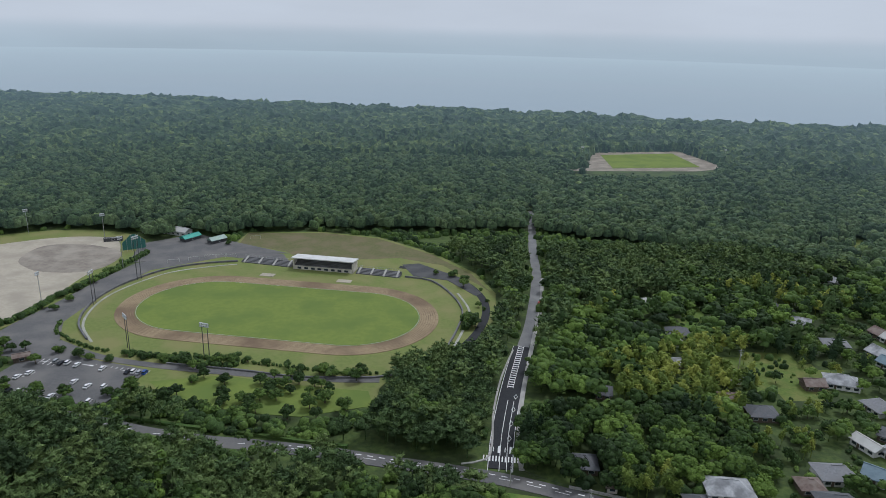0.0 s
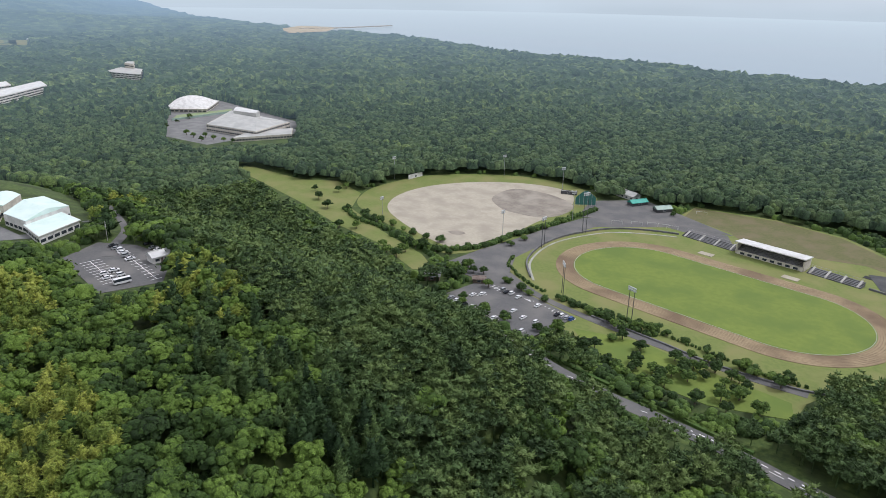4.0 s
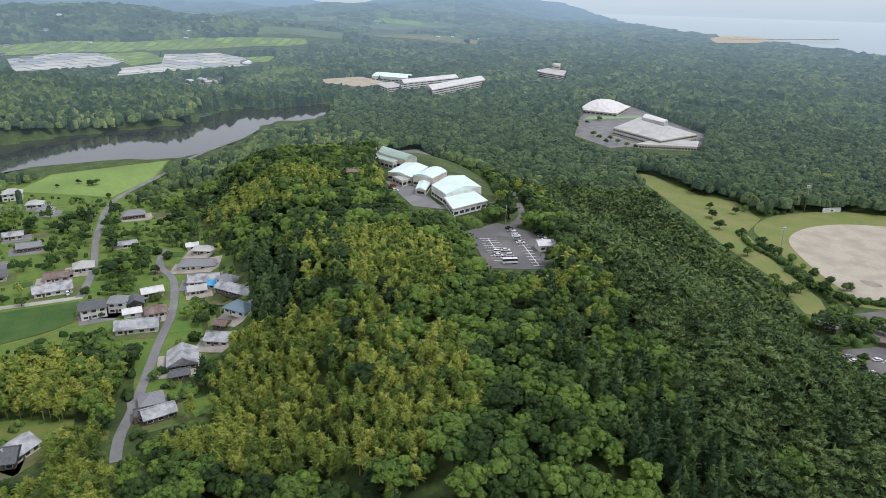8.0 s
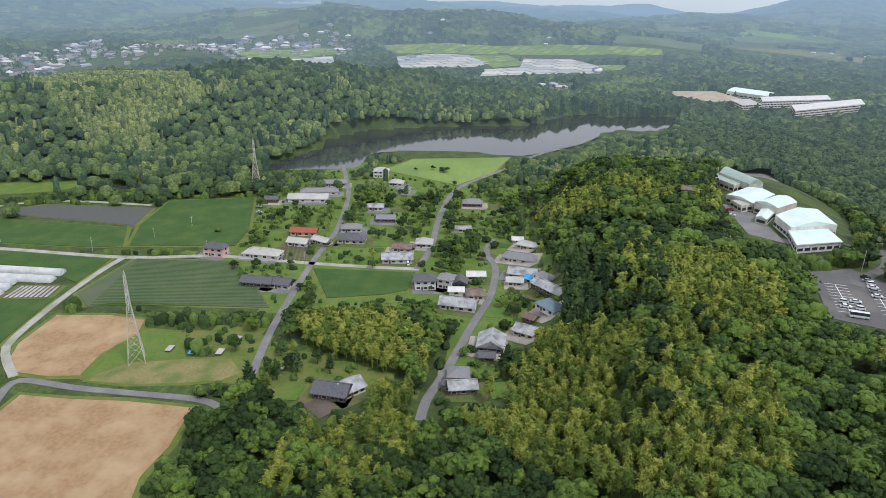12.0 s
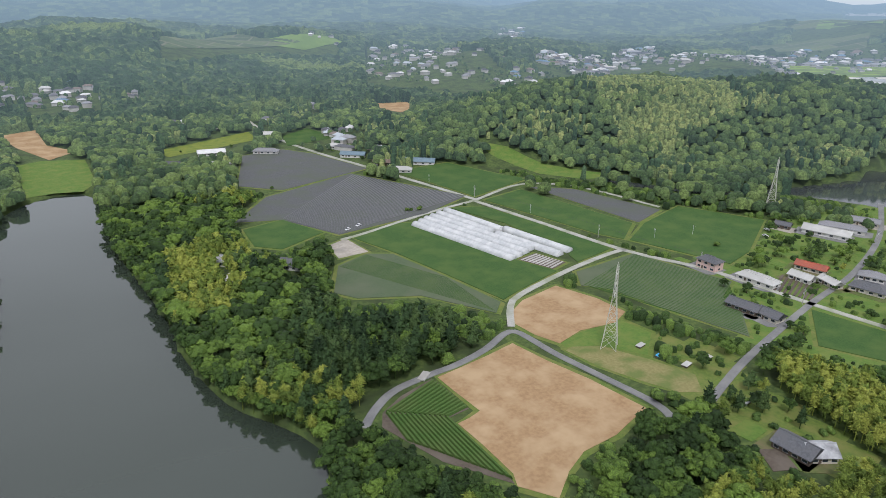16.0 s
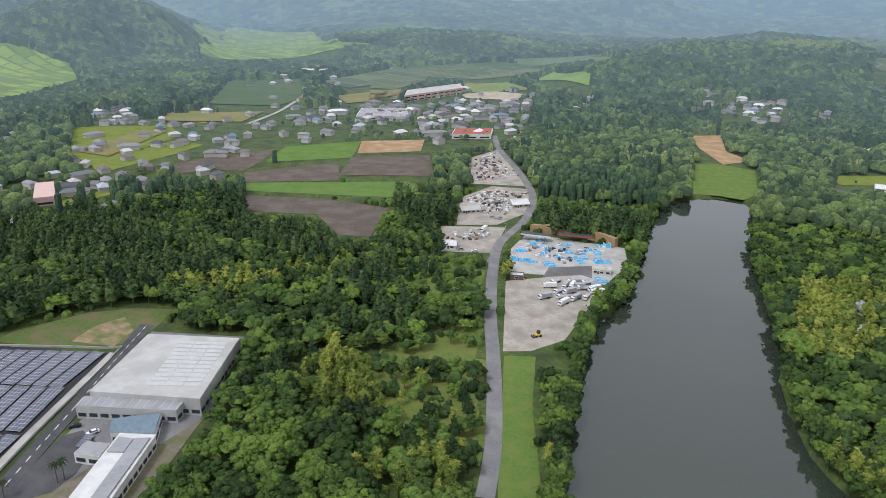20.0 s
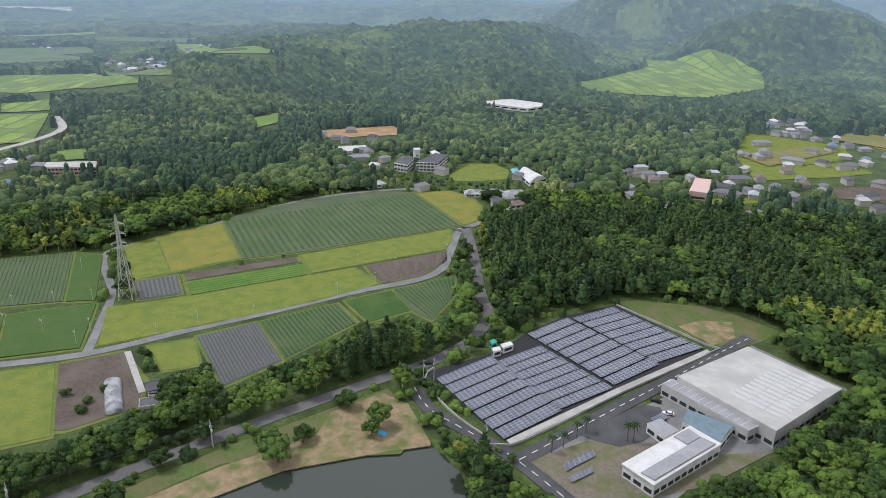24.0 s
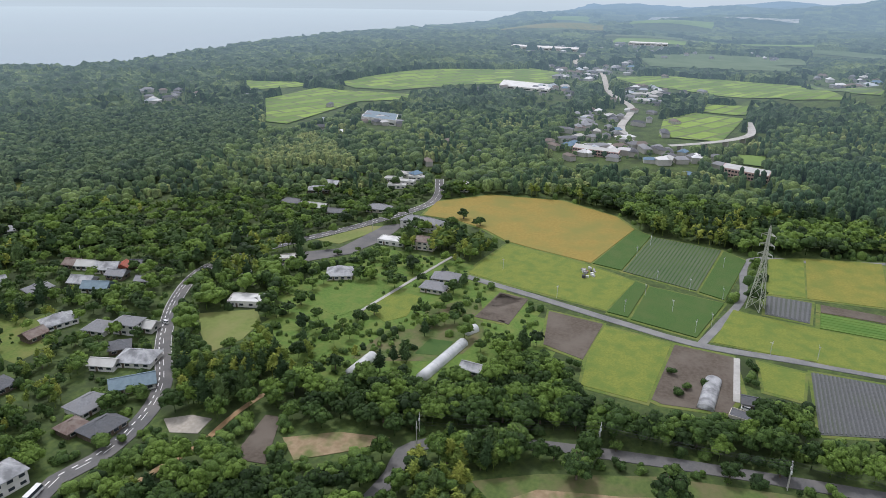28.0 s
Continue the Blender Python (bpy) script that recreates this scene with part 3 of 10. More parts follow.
plot("forecourt", ASPHALT, "grey asphalt forecourt by changing rooms", (-207.0, 473.8), (-175.9, 501.8), (-142.5, 483.4), (-98.6, 459.2), (-129.3, 455.3), (-177.3, 437.1), (-197.9, 434.0), lift=0.11, category="forecourt")
plot("ball_field", LAWN, "pale green grass outfield rim of a ball field", (-335.4, 355.2), (-352.8, 380.7), (-357.3, 407.7), (-348.1, 451.5), (-317.5, 484.9), (-279.1, 504.1), (-242.4, 504.6), (-207.5, 485.3), (-198.7, 437.4), (-205.0, 401.1), (-209.4, 353.3), (-223.1, 318.4), (-249.3, 320.0), (-299.9, 339.6), lift=0.08, category="ball field", round_off=True)
plot("sand_field", SAND, "sandy ball field with darker patch", (-315.6, 365.2), (-328.7, 395.1), (-325.1, 430.1), (-302.5, 463.6), (-267.7, 485.4), (-235.5, 487.7), (-220.5, 472.9), (-211.6, 443.8), (-214.0, 396.9), (-214.1, 357.6), (-227.3, 329.1), (-248.5, 329.5), (-288.3, 346.3), lift=0.14, category="ball field", round_off=True)
plot("park_lawn", LAWN, "pale lawn strip with scattered trees", (-497, 366), (-482, 380), (-418.2, 378.1), (-393.3, 393.1), (-354.0, 378.9), (-333.3, 346.2), (-284.2, 322.8), (-237.2, 305.6), (-217.3, 291.2), (-227.1, 284.0), (-271.8, 304.5), (-317.3, 314.3), (-375.1, 334.4), (-450.7, 355.7), lift=0.07, category="lawn")
plot("park_lawn", INFIELD, "lawn glade with rounded park trees", (-122.5, 274.3), (-91.7, 281.4), (-67.0, 274.7), (-26.2, 269.1), (-22.7, 257.1), (-51.9, 247.4), (-75.6, 249.3), (-110.5, 262.2), lift=0.1, category="lawn")
plot("sports_pitch", INFIELD, "far green football pitch in pine wood", (217, 898), (319, 922), (322, 825.4), (211, 804.8), lift=0.3, category="pitch")
plot("pitch_surround", DAMP, "sandy surround of a far pitch", (182.1, 826.2), (213, 916), (334, 943), (354.8, 821.7), (307.1, 799), (134.2, 781.6), lift=0.1, category="pitch")

plot("damp_patch", DAMP, "dark damp patch on a sandy ball field", (-270.1, 435.6), (-269.2, 464.2), (-244.2, 469.8), (-214.3, 457.0), (-207.2, 434.7), (-215.1, 414.4), (-240.9, 411.3), (-258.2, 420.3), lift=0.17, category="ball field", round_off=True)
plot("worn_patch", DAMP, "worn dark patch at home plate", (-249.5, 348.0), (-245.7, 354.1), (-238.5, 353.2), (-240.8, 346.8), lift=0.17, category="ball field", round_off=True)

# ---- hilltop ----
plot("car_park", ASPHALT, "hilltop asphalt car park", (-307.0, 132.7), (-314.4, 153.7), (-297.3, 163.2), (-271.3, 164.8), (-248.9, 145.5), (-258.4, 123.2), category="car park", lift=0.15)
plot("forecourt", OLD_ASPHALT, "forecourt of the hilltop hall", (-633, 171), (-632, 219), (-436.1, 202.6), (-349.0, 168.1), (-342.8, 139.2), (-356.4, 120.6), (-413.5, 120.9), lift=0.12, category="forecourt")
plot("hall_grounds", OLD_ASPHALT, "paved grounds round the gymnasium", (-768, 488), (-841, 569), (-797, 586), (-610, 550), (-558, 502), (-581, 460), (-585, 408), (-657, 405), lift=0.12, category="yard")

# ---- farmland by the reservoir ----
plot("bare_field", DIRT, "ploughed bare orange-brown field", (-210.3, -184.9), (-191.8, -184.3), (-176, -184.5), (-165.3, -184.9), (-163.5, -172.9), (-161.7, -156.4), (-155.5, -155.6), (-149.7, -155.8), (-147.9, -141.9), (-144.5, -123.4), (-141, -118.2), (-146.8, -105.9), (-159.6, -112.1), (-171.8, -115.4), (-188.4, -113.7), (-205.5, -116), (-211.5, -115.5), (-212.1, -143.4), (-210.3, -164.5), lift=0.15)
plot("bare_field", DIRT, "small bare orange-brown field", (-275.8, -214.1), (-279.7, -189.8), (-277.6, -171), (-263.5, -167.1), (-243.9, -172.9), (-226.7, -171.1), (-224.4, -183.7), (-225.4, -197.5), (-235.5, -208), (-247.8, -212.9), lift=0.15)
plot("stubble_plot", STUBBLE, "dry tan-green stubble plot by a lane", (-228.4, -165.5), (-238.8, -157.4), (-245, -137.6), (-248.9, -116.9), (-238.7, -108.1), (-231.5, -114), (-227.5, -128), (-223.5, -147.8), (-223.6, -165.2), lift=0.12)
plot("grass_plot", WEEDS, "bright weedy grass round a pylon", (-242.3, -171.8), (-267.9, -166.5), (-267.8, -150.1), (-247.6, -139), (-239.6, -157.9), (-226.1, -166.9), (-227.1, -170.5), lift=0.1)
plot("crop_field", CROP, "dark green leafy crop field", (-235.3, -344.3), (-276.6, -349.9), (-284.9, -343.1), (-286.6, -288.8), (-287.3, -252.9), (-292.6, -226.9), (-255.7, -222.5), (-241, -219.6), (-240.8, -262.2), (-239.7, -307.7), lift=0.3)
plot("crop_field", CROP_PALE, "grey-green crop in rows", (-225.4, -317.1), (-237.2, -307), (-238.6, -260.1), (-237.8, -218.6), (-227, -211.2), (-211.6, -250.6), (-184.7, -268.6), (-179.2, -281.9), (-201.5, -311.5), lift=0.3)
OPEN.append([(-281.7, -341.8), (-289.7, -355.2), (-328.7, -358.1), (-331.7, -304.3), (-330.8, -243.1), (-319.6, -235.3), (-287.2, -246.3), (-284.5, -284.1)])
plot("crop_field", CROP, "dark green field beside tunnels", (-347.1, -341.6), (-349, -294.9), (-347.5, -229.5), (-337, -228.5), (-312.7, -228), (-318, -238.7), (-328.5, -244.4), (-329.4, -289.5), (-331.7, -304.8), (-325.8, -353.7), lift=0.3)
plot("seed_beds", DARK_SOIL, "rows of pale seed beds beside tunnels", (-304, -253.8), (-307, -232.3), (-293.1, -230.4), (-288.6, -253.4), lift=0.15)
plot("crop_field", CROP_PALE, "dark grey-green striped vegetable field", (-350, -215), (-355.5, -155.1), (-331.5, -148), (-328.6, -137.1), (-299.3, -117.9), (-295.6, -161.9), (-294.7, -192.4), (-286.6, -205.4), (-300, -219), lift=0.3)
plot("crop_field", CROP, "green vegetable field", (-352.4, -111.4), (-355.9, -53.9), (-331.5, -54.2), (-323.9, -65.7), (-315.0, -93.3), lift=0.3)
plot("crop_field", CROP, "green crop field", (-403, -455), (-430.9, -376.7), (-360.9, -366.9), (-358.8, -454.6), lift=0.3)
plot("mulched_field", PLASTIC_MULCH, "field of grey mulched beds", (-413.9, -358.4), (-437.0, -328.0), (-442.2, -254.0), (-404.7, -247.4), lift=0.2)
plot("crop_field", CROP, "green crop field with weedy edge", (-359.5, -351.9), (-402.9, -354.6), (-399.6, -248.9), (-367.9, -234.0), (-362.9, -252.3), lift=0.3)
plot("crop_field", CROP, "green crop field in two strips", (-461.0, -250.6), (-478.7, -193.8), (-408.5, -171.0), (-379.9, -168.6), (-369.5, -230.7), (-406.4, -243.8), lift=0.3)
plot("mulched_field", PLASTIC_MULCH, "wide field of grey mulched beds", (-236.1, -460.0), (-325.7, -478.9), (-356.5, -368.9), (-304.6, -354.8), (-231.8, -355.9), (-218.9, -404.8), (-191.3, -419.5), lift=0.2)
plot("mulched_field", PLASTIC_MULCH, "grey-green mulched field", (-233.9, -501.6), (-285, -594), (-327, -595), (-340, -560), (-347.2, -484.2), (-255.8, -469.6), lift=0.2)
plot("stubble_field", OLIVE, "pale stubble field", (-224, -659), (-341, -692), (-329, -650), (-279, -639), (-231, -630), lift=0.15)
plot("crop_field", CROP, "small green crop field", (-357, -648), (-397, -664), (-393, -604), (-338, -604), lift=0.3)
plot("crop_field", CROP, "green crop plot by a house", (-188.8, -402.3), (-218.9, -404.8), (-226.4, -366.0), (-190.8, -355.2), (-180.1, -370.3), lift=0.3)
plot("sand_plot", GRAVEL, "small sandy yard with clipped edge", (-214.9, -343.0), (-230.9, -347.0), (-228.4, -319.4), (-208.6, -321.3), lift=0.15)
plot("crop_field", CROP, "green field beside a farm road", (-360.3, -461.1), (-411, -452), (-428.3, -372.7), (-360.5, -363.7), lift=0.3)
plot("meadow", RICE, "bright green meadow by a lake", (-580.3, -116.9), (-626, -97), (-651, -9), (-593.1, -20.5), (-544.1, -48.4), (-554.8, -67.9), lift=0.2)
plot("marsh", WEEDS, "pale green marshy inlet", (-464, -470), (-477, -439), (-474, -392), (-491, -349), (-507, -325), (-491.2, -326.6), (-467.0, -343.8), (-450.7, -376.8), (-454, -437), lift=0.1)
glade(0.6, (-498.1, -194.4), (-602, -153), (-618, -100), (-546.4, -60.2), (-554.2, -26.7), (-607, 5), (-461.2, 15.4), (-327.0, 24.1), (-284.0, 5.3), (-242.4, -15.1), (-250.2, -27.3), (-286.6, -26.0), (-302.2, -30.9), (-306.5, -64.4), (-287.9, -104.8), (-311.4, -153.0), (-375.2, -188.3), (-421.3, -172.2))
glade(0.4, (-262.7, -159.6), (-283.9, -121.1), (-264.0, -101.2), (-246.9, -44.9), (-234.3, -33.2), (-221.9, -61.1), (-228.7, -117.9), (-253.3, -124.6))

# ---- verges of rough grass round the fields ----
def verge(pts, wide, lift):
    cx, cy = sum(p[0] for p in pts) / len(pts), sum(p[1] for p in pts) / len(pts)
    out = []
    for x, y in pts:
        d = math.hypot(x - cx, y - cy) or 1
        out.append((x + (x - cx) / d * wide, y + (y - cy) / d * wide))
    plot("field_verge", VERGE, "rough bright grass verge round a field", *out, lift=lift)


for i, pts in enumerate(list(VERGES)):
    verge(pts, 2.6, 0.02 + 0.002 * i)

# ---- yards by the reservoir ----
plot("gravel_yard", GRAVEL, "pale gravel yard", (28.5, -354.0), (-3.5, -369.8), (-22.8, -362.8), (-16.4, -329.3), (-5.3, -291.3), (9.3, -277.1), (21.6, -274.3), lift=0.15, category="yard")
plot("storage_yard", CONCRETE, "pale concrete storage yard", (28.9, -367.3), (30.3, -406.8), (23.1, -437.1), (-39.1, -423.6), (-39.8, -394.4), (-25.1, -360.9), (-3.6, -368.1), lift=0.2, category="yard")
plot("grass_strip", WEEDS, "bright green grass strip by the lane", (20.7, -270.3), (7.0, -272.4), (5.8, -232.9), (-0.9, -179.6), (13.0, -176.7), lift=0.1)
plot("scrap_yard", GRAVEL, "scrap yard full of pale junk", (79.4, -510.4), (60.0, -549.4), (29.9, -548.4), (24.3, -486.9), (44.2, -451.3), (71.3, -444.5), lift=0.12, category="yard")
plot("scrap_yard", GRAVEL, "narrow yard with pale junk", (93, -646), (71, -691), (38.1, -593.5), (32.8, -556.5), (79.3, -553.5), lift=0.12, category="yard")
plot("parking_yard", GRAVEL, "yard with parked vehicles", (81.3, -439.5), (37.9, -446.6), (41.4, -396.0), (72.1, -391.5), lift=0.12, category="yard")
for label, mat, pts in (
    ("green crop strip", CROP_BRIGHT, [(279, -646), (214, -693), (201, -616), (270, -580)]),
    ("grey ploughed field", DARK_SOIL, [(346, -542), (282, -639), (275, -579), (275, -544)]),
    ("brown ploughed field", DIRT, [(214, -693), (152, -717), (144, -662), (201, -636)]),
    ("brown ploughed field", DARK_SOIL, [(202, -620), (132, -647), (112.2, -569.7), (191.4, -552.5)]),
    ("grey-brown tilled field", DARK_SOIL, [(272, -539), (206, -596), (185.4, -534.8), (257.7, -510.1)]),
    ("green strip of grass", CROP_BRIGHT, [(257.8, -508.2), (139.3, -543.2), (129.0, -497.6), (247.4, -486.6)]),
    ("dark soil beds", DARK_SOIL, [(241.8, -474.9), (184.8, -480.1), (125.2, -471.3), (121.2, -406.1), (141.9, -405.6), (171.1, -442.9), (220.1, -438.8)]),
    ("green grass field", OLIVE, [(540, -678), (447, -717), (405, -668), (408, -525), (460, -568)]),
):
    plot("field", mat, label, *pts, lift=0.2)

# ---- terraced fields to the east ----
FIRST_TERRACE = len(VERGES)
plot("straw_field", STRAW, "ripe golden field", (447.4, 211.9), (482.6, 182.7), (493.4, 128.9), (473.5, 84.4), (451.9, 68.2), (378.7, 79.5), (385.7, 116.7), (390.9, 136.4), (404.9, 156.2), (414.4, 180.5), (413.4, 206.2), lift=0.25)
plot("tea_field", TEA, "dark green clipped tea field", (451, 67.4), (442.5, 56), (375.1, 61), (378, 78.1), lift=0.5)
plot("crop_field", CROP_PALE, "pale green crop in rows", (441.6, 55.2), (435.8, 12.4), (364.5, 19), (374.2, 59.9), lift=0.4)
plot("tea_field", TEA, "dark green clipped tea field", (434.9, 10.9), (424, -2.5), (359, 4.6), (363.6, 17.7), lift=0.5)
plot("tea_field", TEA, "dark green clipped tea field", (358.5, 42.6), (354, 4.5), (308.7, 13), (313.9, 44), lift=0.5)
plot("tea_field", TEA, "narrow dark green tea field with fans on poles", (362.5, 50.6), (359.4, 43.6), (315.7, 45.7), (317, 56.2), lift=0.5)
plot("weedy_field", OLIVE, "weedy yellow-green field with rough patches", (386.6, 133.5), (377.2, 86.7), (362.4, 51.2), (318.9, 57.1), (327.2, 112.5), (331.8, 137.1), (348.1, 136.8), lift=0.14)
plot("grass_field", OLIVE, "long olive grass field", (307.9, 5.8), (349, -0.2), (346.8, -10.6), (343.9, -46), (345.5, -126.7), (318, -131.2), (311.3, -93.3), (308.1, -42.1), lift=0.2)
plot("mulched_field", PLASTIC_MULCH, "grey mulched beds", (375.7, -14.9), (376.2, -36.4), (349.3, -34.8), (350.7, -14.7), lift=0.2)
plot("crop_field", CROP_BRIGHT, "bright green strip of young plants", (363.8, -39.9), (362.9, -102.2), (346.7, -100.5), (345.8, -39.2), lift=0.4)
plot("dark_field", DARK_SOIL, "brown strip of bare soil", (375.8, -40.3), (375.2, -102.5), (367.3, -101.3), (365.8, -40.1), lift=0.2)
plot("grass_field", OLIVE, "yellow-green grass field", (434.7, -14.9), (443.7, -33.4), (381.5, -33.5), (377.7, -15), lift=0.2)
plot("straw_field", RIPE, "golden-green ripening field", (444.7, -34.6), (456.8, -75.4), (387.3, -72.6), (381.4, -34.4), lift=0.22)
plot("crop_field", CROP_PALE, "wide dark blue-green crop field", (459.5, -77.4), (473.3, -101), (484.1, -143.8), (483.4, -199.6), (469.2, -224.2), (385.1, -219), (382.1, -104.1), (385, -73.9), lift=0.3)
plot("straw_field", RIPE, "golden corner field", (468.5, -225.6), (462.7, -252.3), (441.3, -259.6), (419.2, -253.7), (390.6, -237.2), (386.1, -221.3), lift=0.2)
plot("grass_field", OLIVE, "light green grass strip", (377.3, -106.4), (381.9, -208.2), (363.2, -200.7), (350.3, -188.9), (347.8, -103.9), lift=0.2)
plot("dark_field", DARK_SOIL, "dark soil in rows", (344.7, -134.5), (346.5, -187.5), (332.4, -180), (318.6, -158.8), (317.4, -132.7), lift=0.2)
plot("mulched_field", PLASTIC_MULCH, "grey mulched rows", (298, -34.2), (300.8, -61.5), (260.6, -62.6), (250.4, -35.9), lift=0.2)
plot("crop_field", CROP_PALE, "pale green rows", (300.6, -62.6), (304.2, -102.6), (280.4, -103.8), (261.3, -63.9), lift=0.2)
plot("crop_field", CROP, "green field corner", (305.6, -107.6), (307.2, -133.6), (281.2, -132.9), (278.4, -109.2), lift=0.25)
plot("crop_field", CROP_PALE, "olive rows", (307.7, -135), (310, -173), (289.6, -162.4), (266.8, -137.1), (280.9, -133.5), lift=0.25)
plot("weedy_field", OLIVE, "yellow-green weedy field", (301.2, 53.8), (297.1, 22.7), (243.8, 24.3), (244.8, 50.6), (274.7, 54.5), lift=0.2)
plot("dark_field", DARK_SOIL, "grey tilled plot", (305.1, 82.4), (303.1, 54.9), (265.3, 55.1), (270.9, 74.5), lift=0.2)
plot("garden_plot", DARK_SOIL, "bare soil garden with a net house", (297.2, 21.1), (297, -3.6), (267.9, -8.6), (250, -4.9), (245.3, 18.7), (246.9, 23), lift=0.2)
plot("dark_field", DARK_SOIL, "dark brown tilled plot", (315, 111.1), (312.8, 98.6), (282.6, 97.8), (282.3, 112.9), lift=0.2)
plot("garden_plot", OLIVE, "small grassy garden by a shed", (297.7, -13.8), (296.3, -32.1), (272.2, -31), (273.5, -16.8), lift=0.15)
for i, pts in enumerate(VERGES[FIRST_TERRACE:]):
    verge(pts, 2.2, 0.02 + 0.002 * i)
glade(0.4, (276.8, 215.3), (346.9, 191.8), (346.9, 132.6), (315.8, 107.5), (298.2, 83.5), (265.6, 73.3), (260.5, 61.5), (232.4, 86.8), (208.4, 115.7), (194.4, 143.6), (204.1, 173.3), (237.4, 202.7))
glade(0.9, (216.3, 366.3), (247.5, 362.0), (284.3, 311.6), (263.9, 274.3), (224.7, 255.1), (170.3, 200.9), (129.7, 186.1), (107.1, 205.5))
glade(0.9, (365.0, 451.5), (404.2, 414.5), (501, 356), (511.7, 293.4), (553, 259), (494.9, 211.3), (440.7, 214.9), (383.8, 238.3), (320.1, 264.3), (299.8, 282.0), (283.0, 357.1))
glade(0.3, (138.2, 305.8), (173.6, 317.3), (189.6, 294.1), (172.8, 267.1), (152.6, 271.0), (139.0, 280.5), (131.1, 293.7))
glade(0.3, (101.1, 333.2), (124.4, 341.8), (154.3, 375.7), (156.4, 359.2), (133.1, 314.9), (107.3, 323.2))
plot("road_verge", WEEDS, "mown green verge beside a road", (24.2, 201.7), (39.5, 198.7), (65.4, 190.0), (72.8, 183.4), (49.4, 184.6), (33.6, 190.1), lift=0.12)
plot("pond_bank", BANK, "bare orange earth bank of a pond", (163.8, 57.9), (177.1, 47.1), (186.7, 19.2), (195.6, 0.9), (201.0, -25.9), (203.5, -59.1), (215.2, -69.0), (219.0, -90.9), (207.7, -97.0), (182.1, -93.8), (180.4, -93.0), (184.8, -74.1), (190.0, -43.5), (186.5, -16.5), (178.8, 18.3), (173.8, 39.1), (164.6, 51.2), lift=0.1, category="bank")
plot("pond_meadow", THIN_GRASS, "thin grass above a pond bank", (171.6, 67.5), (184.7, 48.9), (201.0, 12.8), (210.5, -26.7), (217.0, -67.4), (220.9, -94.2), (193.0, -96.2), (180.9, -81.8), (189.0, -61.3), (202.4, -26.1), (195.6, 0.9), (186.7, 19.2), (177.1, 47.1), (163.8, 57.9), lift=0.06, category="bank")
# near-black colour stands in for shade in the gaps between solar rows
plot("solar_ground", NEW_ASPHALT, "ground under solar rows, shade painted near black", (225.5, -112.5), (167.8, -118.3), (185.0, -235.4), (242.7, -230.1), (243.3, -198.5), (236.8, -170.8), (227.6, -152.6), lift=0.12, category="yard")
plot("factory_yard", OLD_ASPHALT, "grey yard round a flat-roofed plant", (157.8, -117.5), (164.4, -159.9), (169.3, -208.5), (182.0, -257.3), (138.7, -261.8), (124.8, -205.9), (127.5, -172.4), (121.9, -151.3), (134.2, -116.2), lift=0.1, category="yard")

# ---- far land ----
TOWNS = []


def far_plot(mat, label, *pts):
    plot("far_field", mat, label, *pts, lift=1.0)


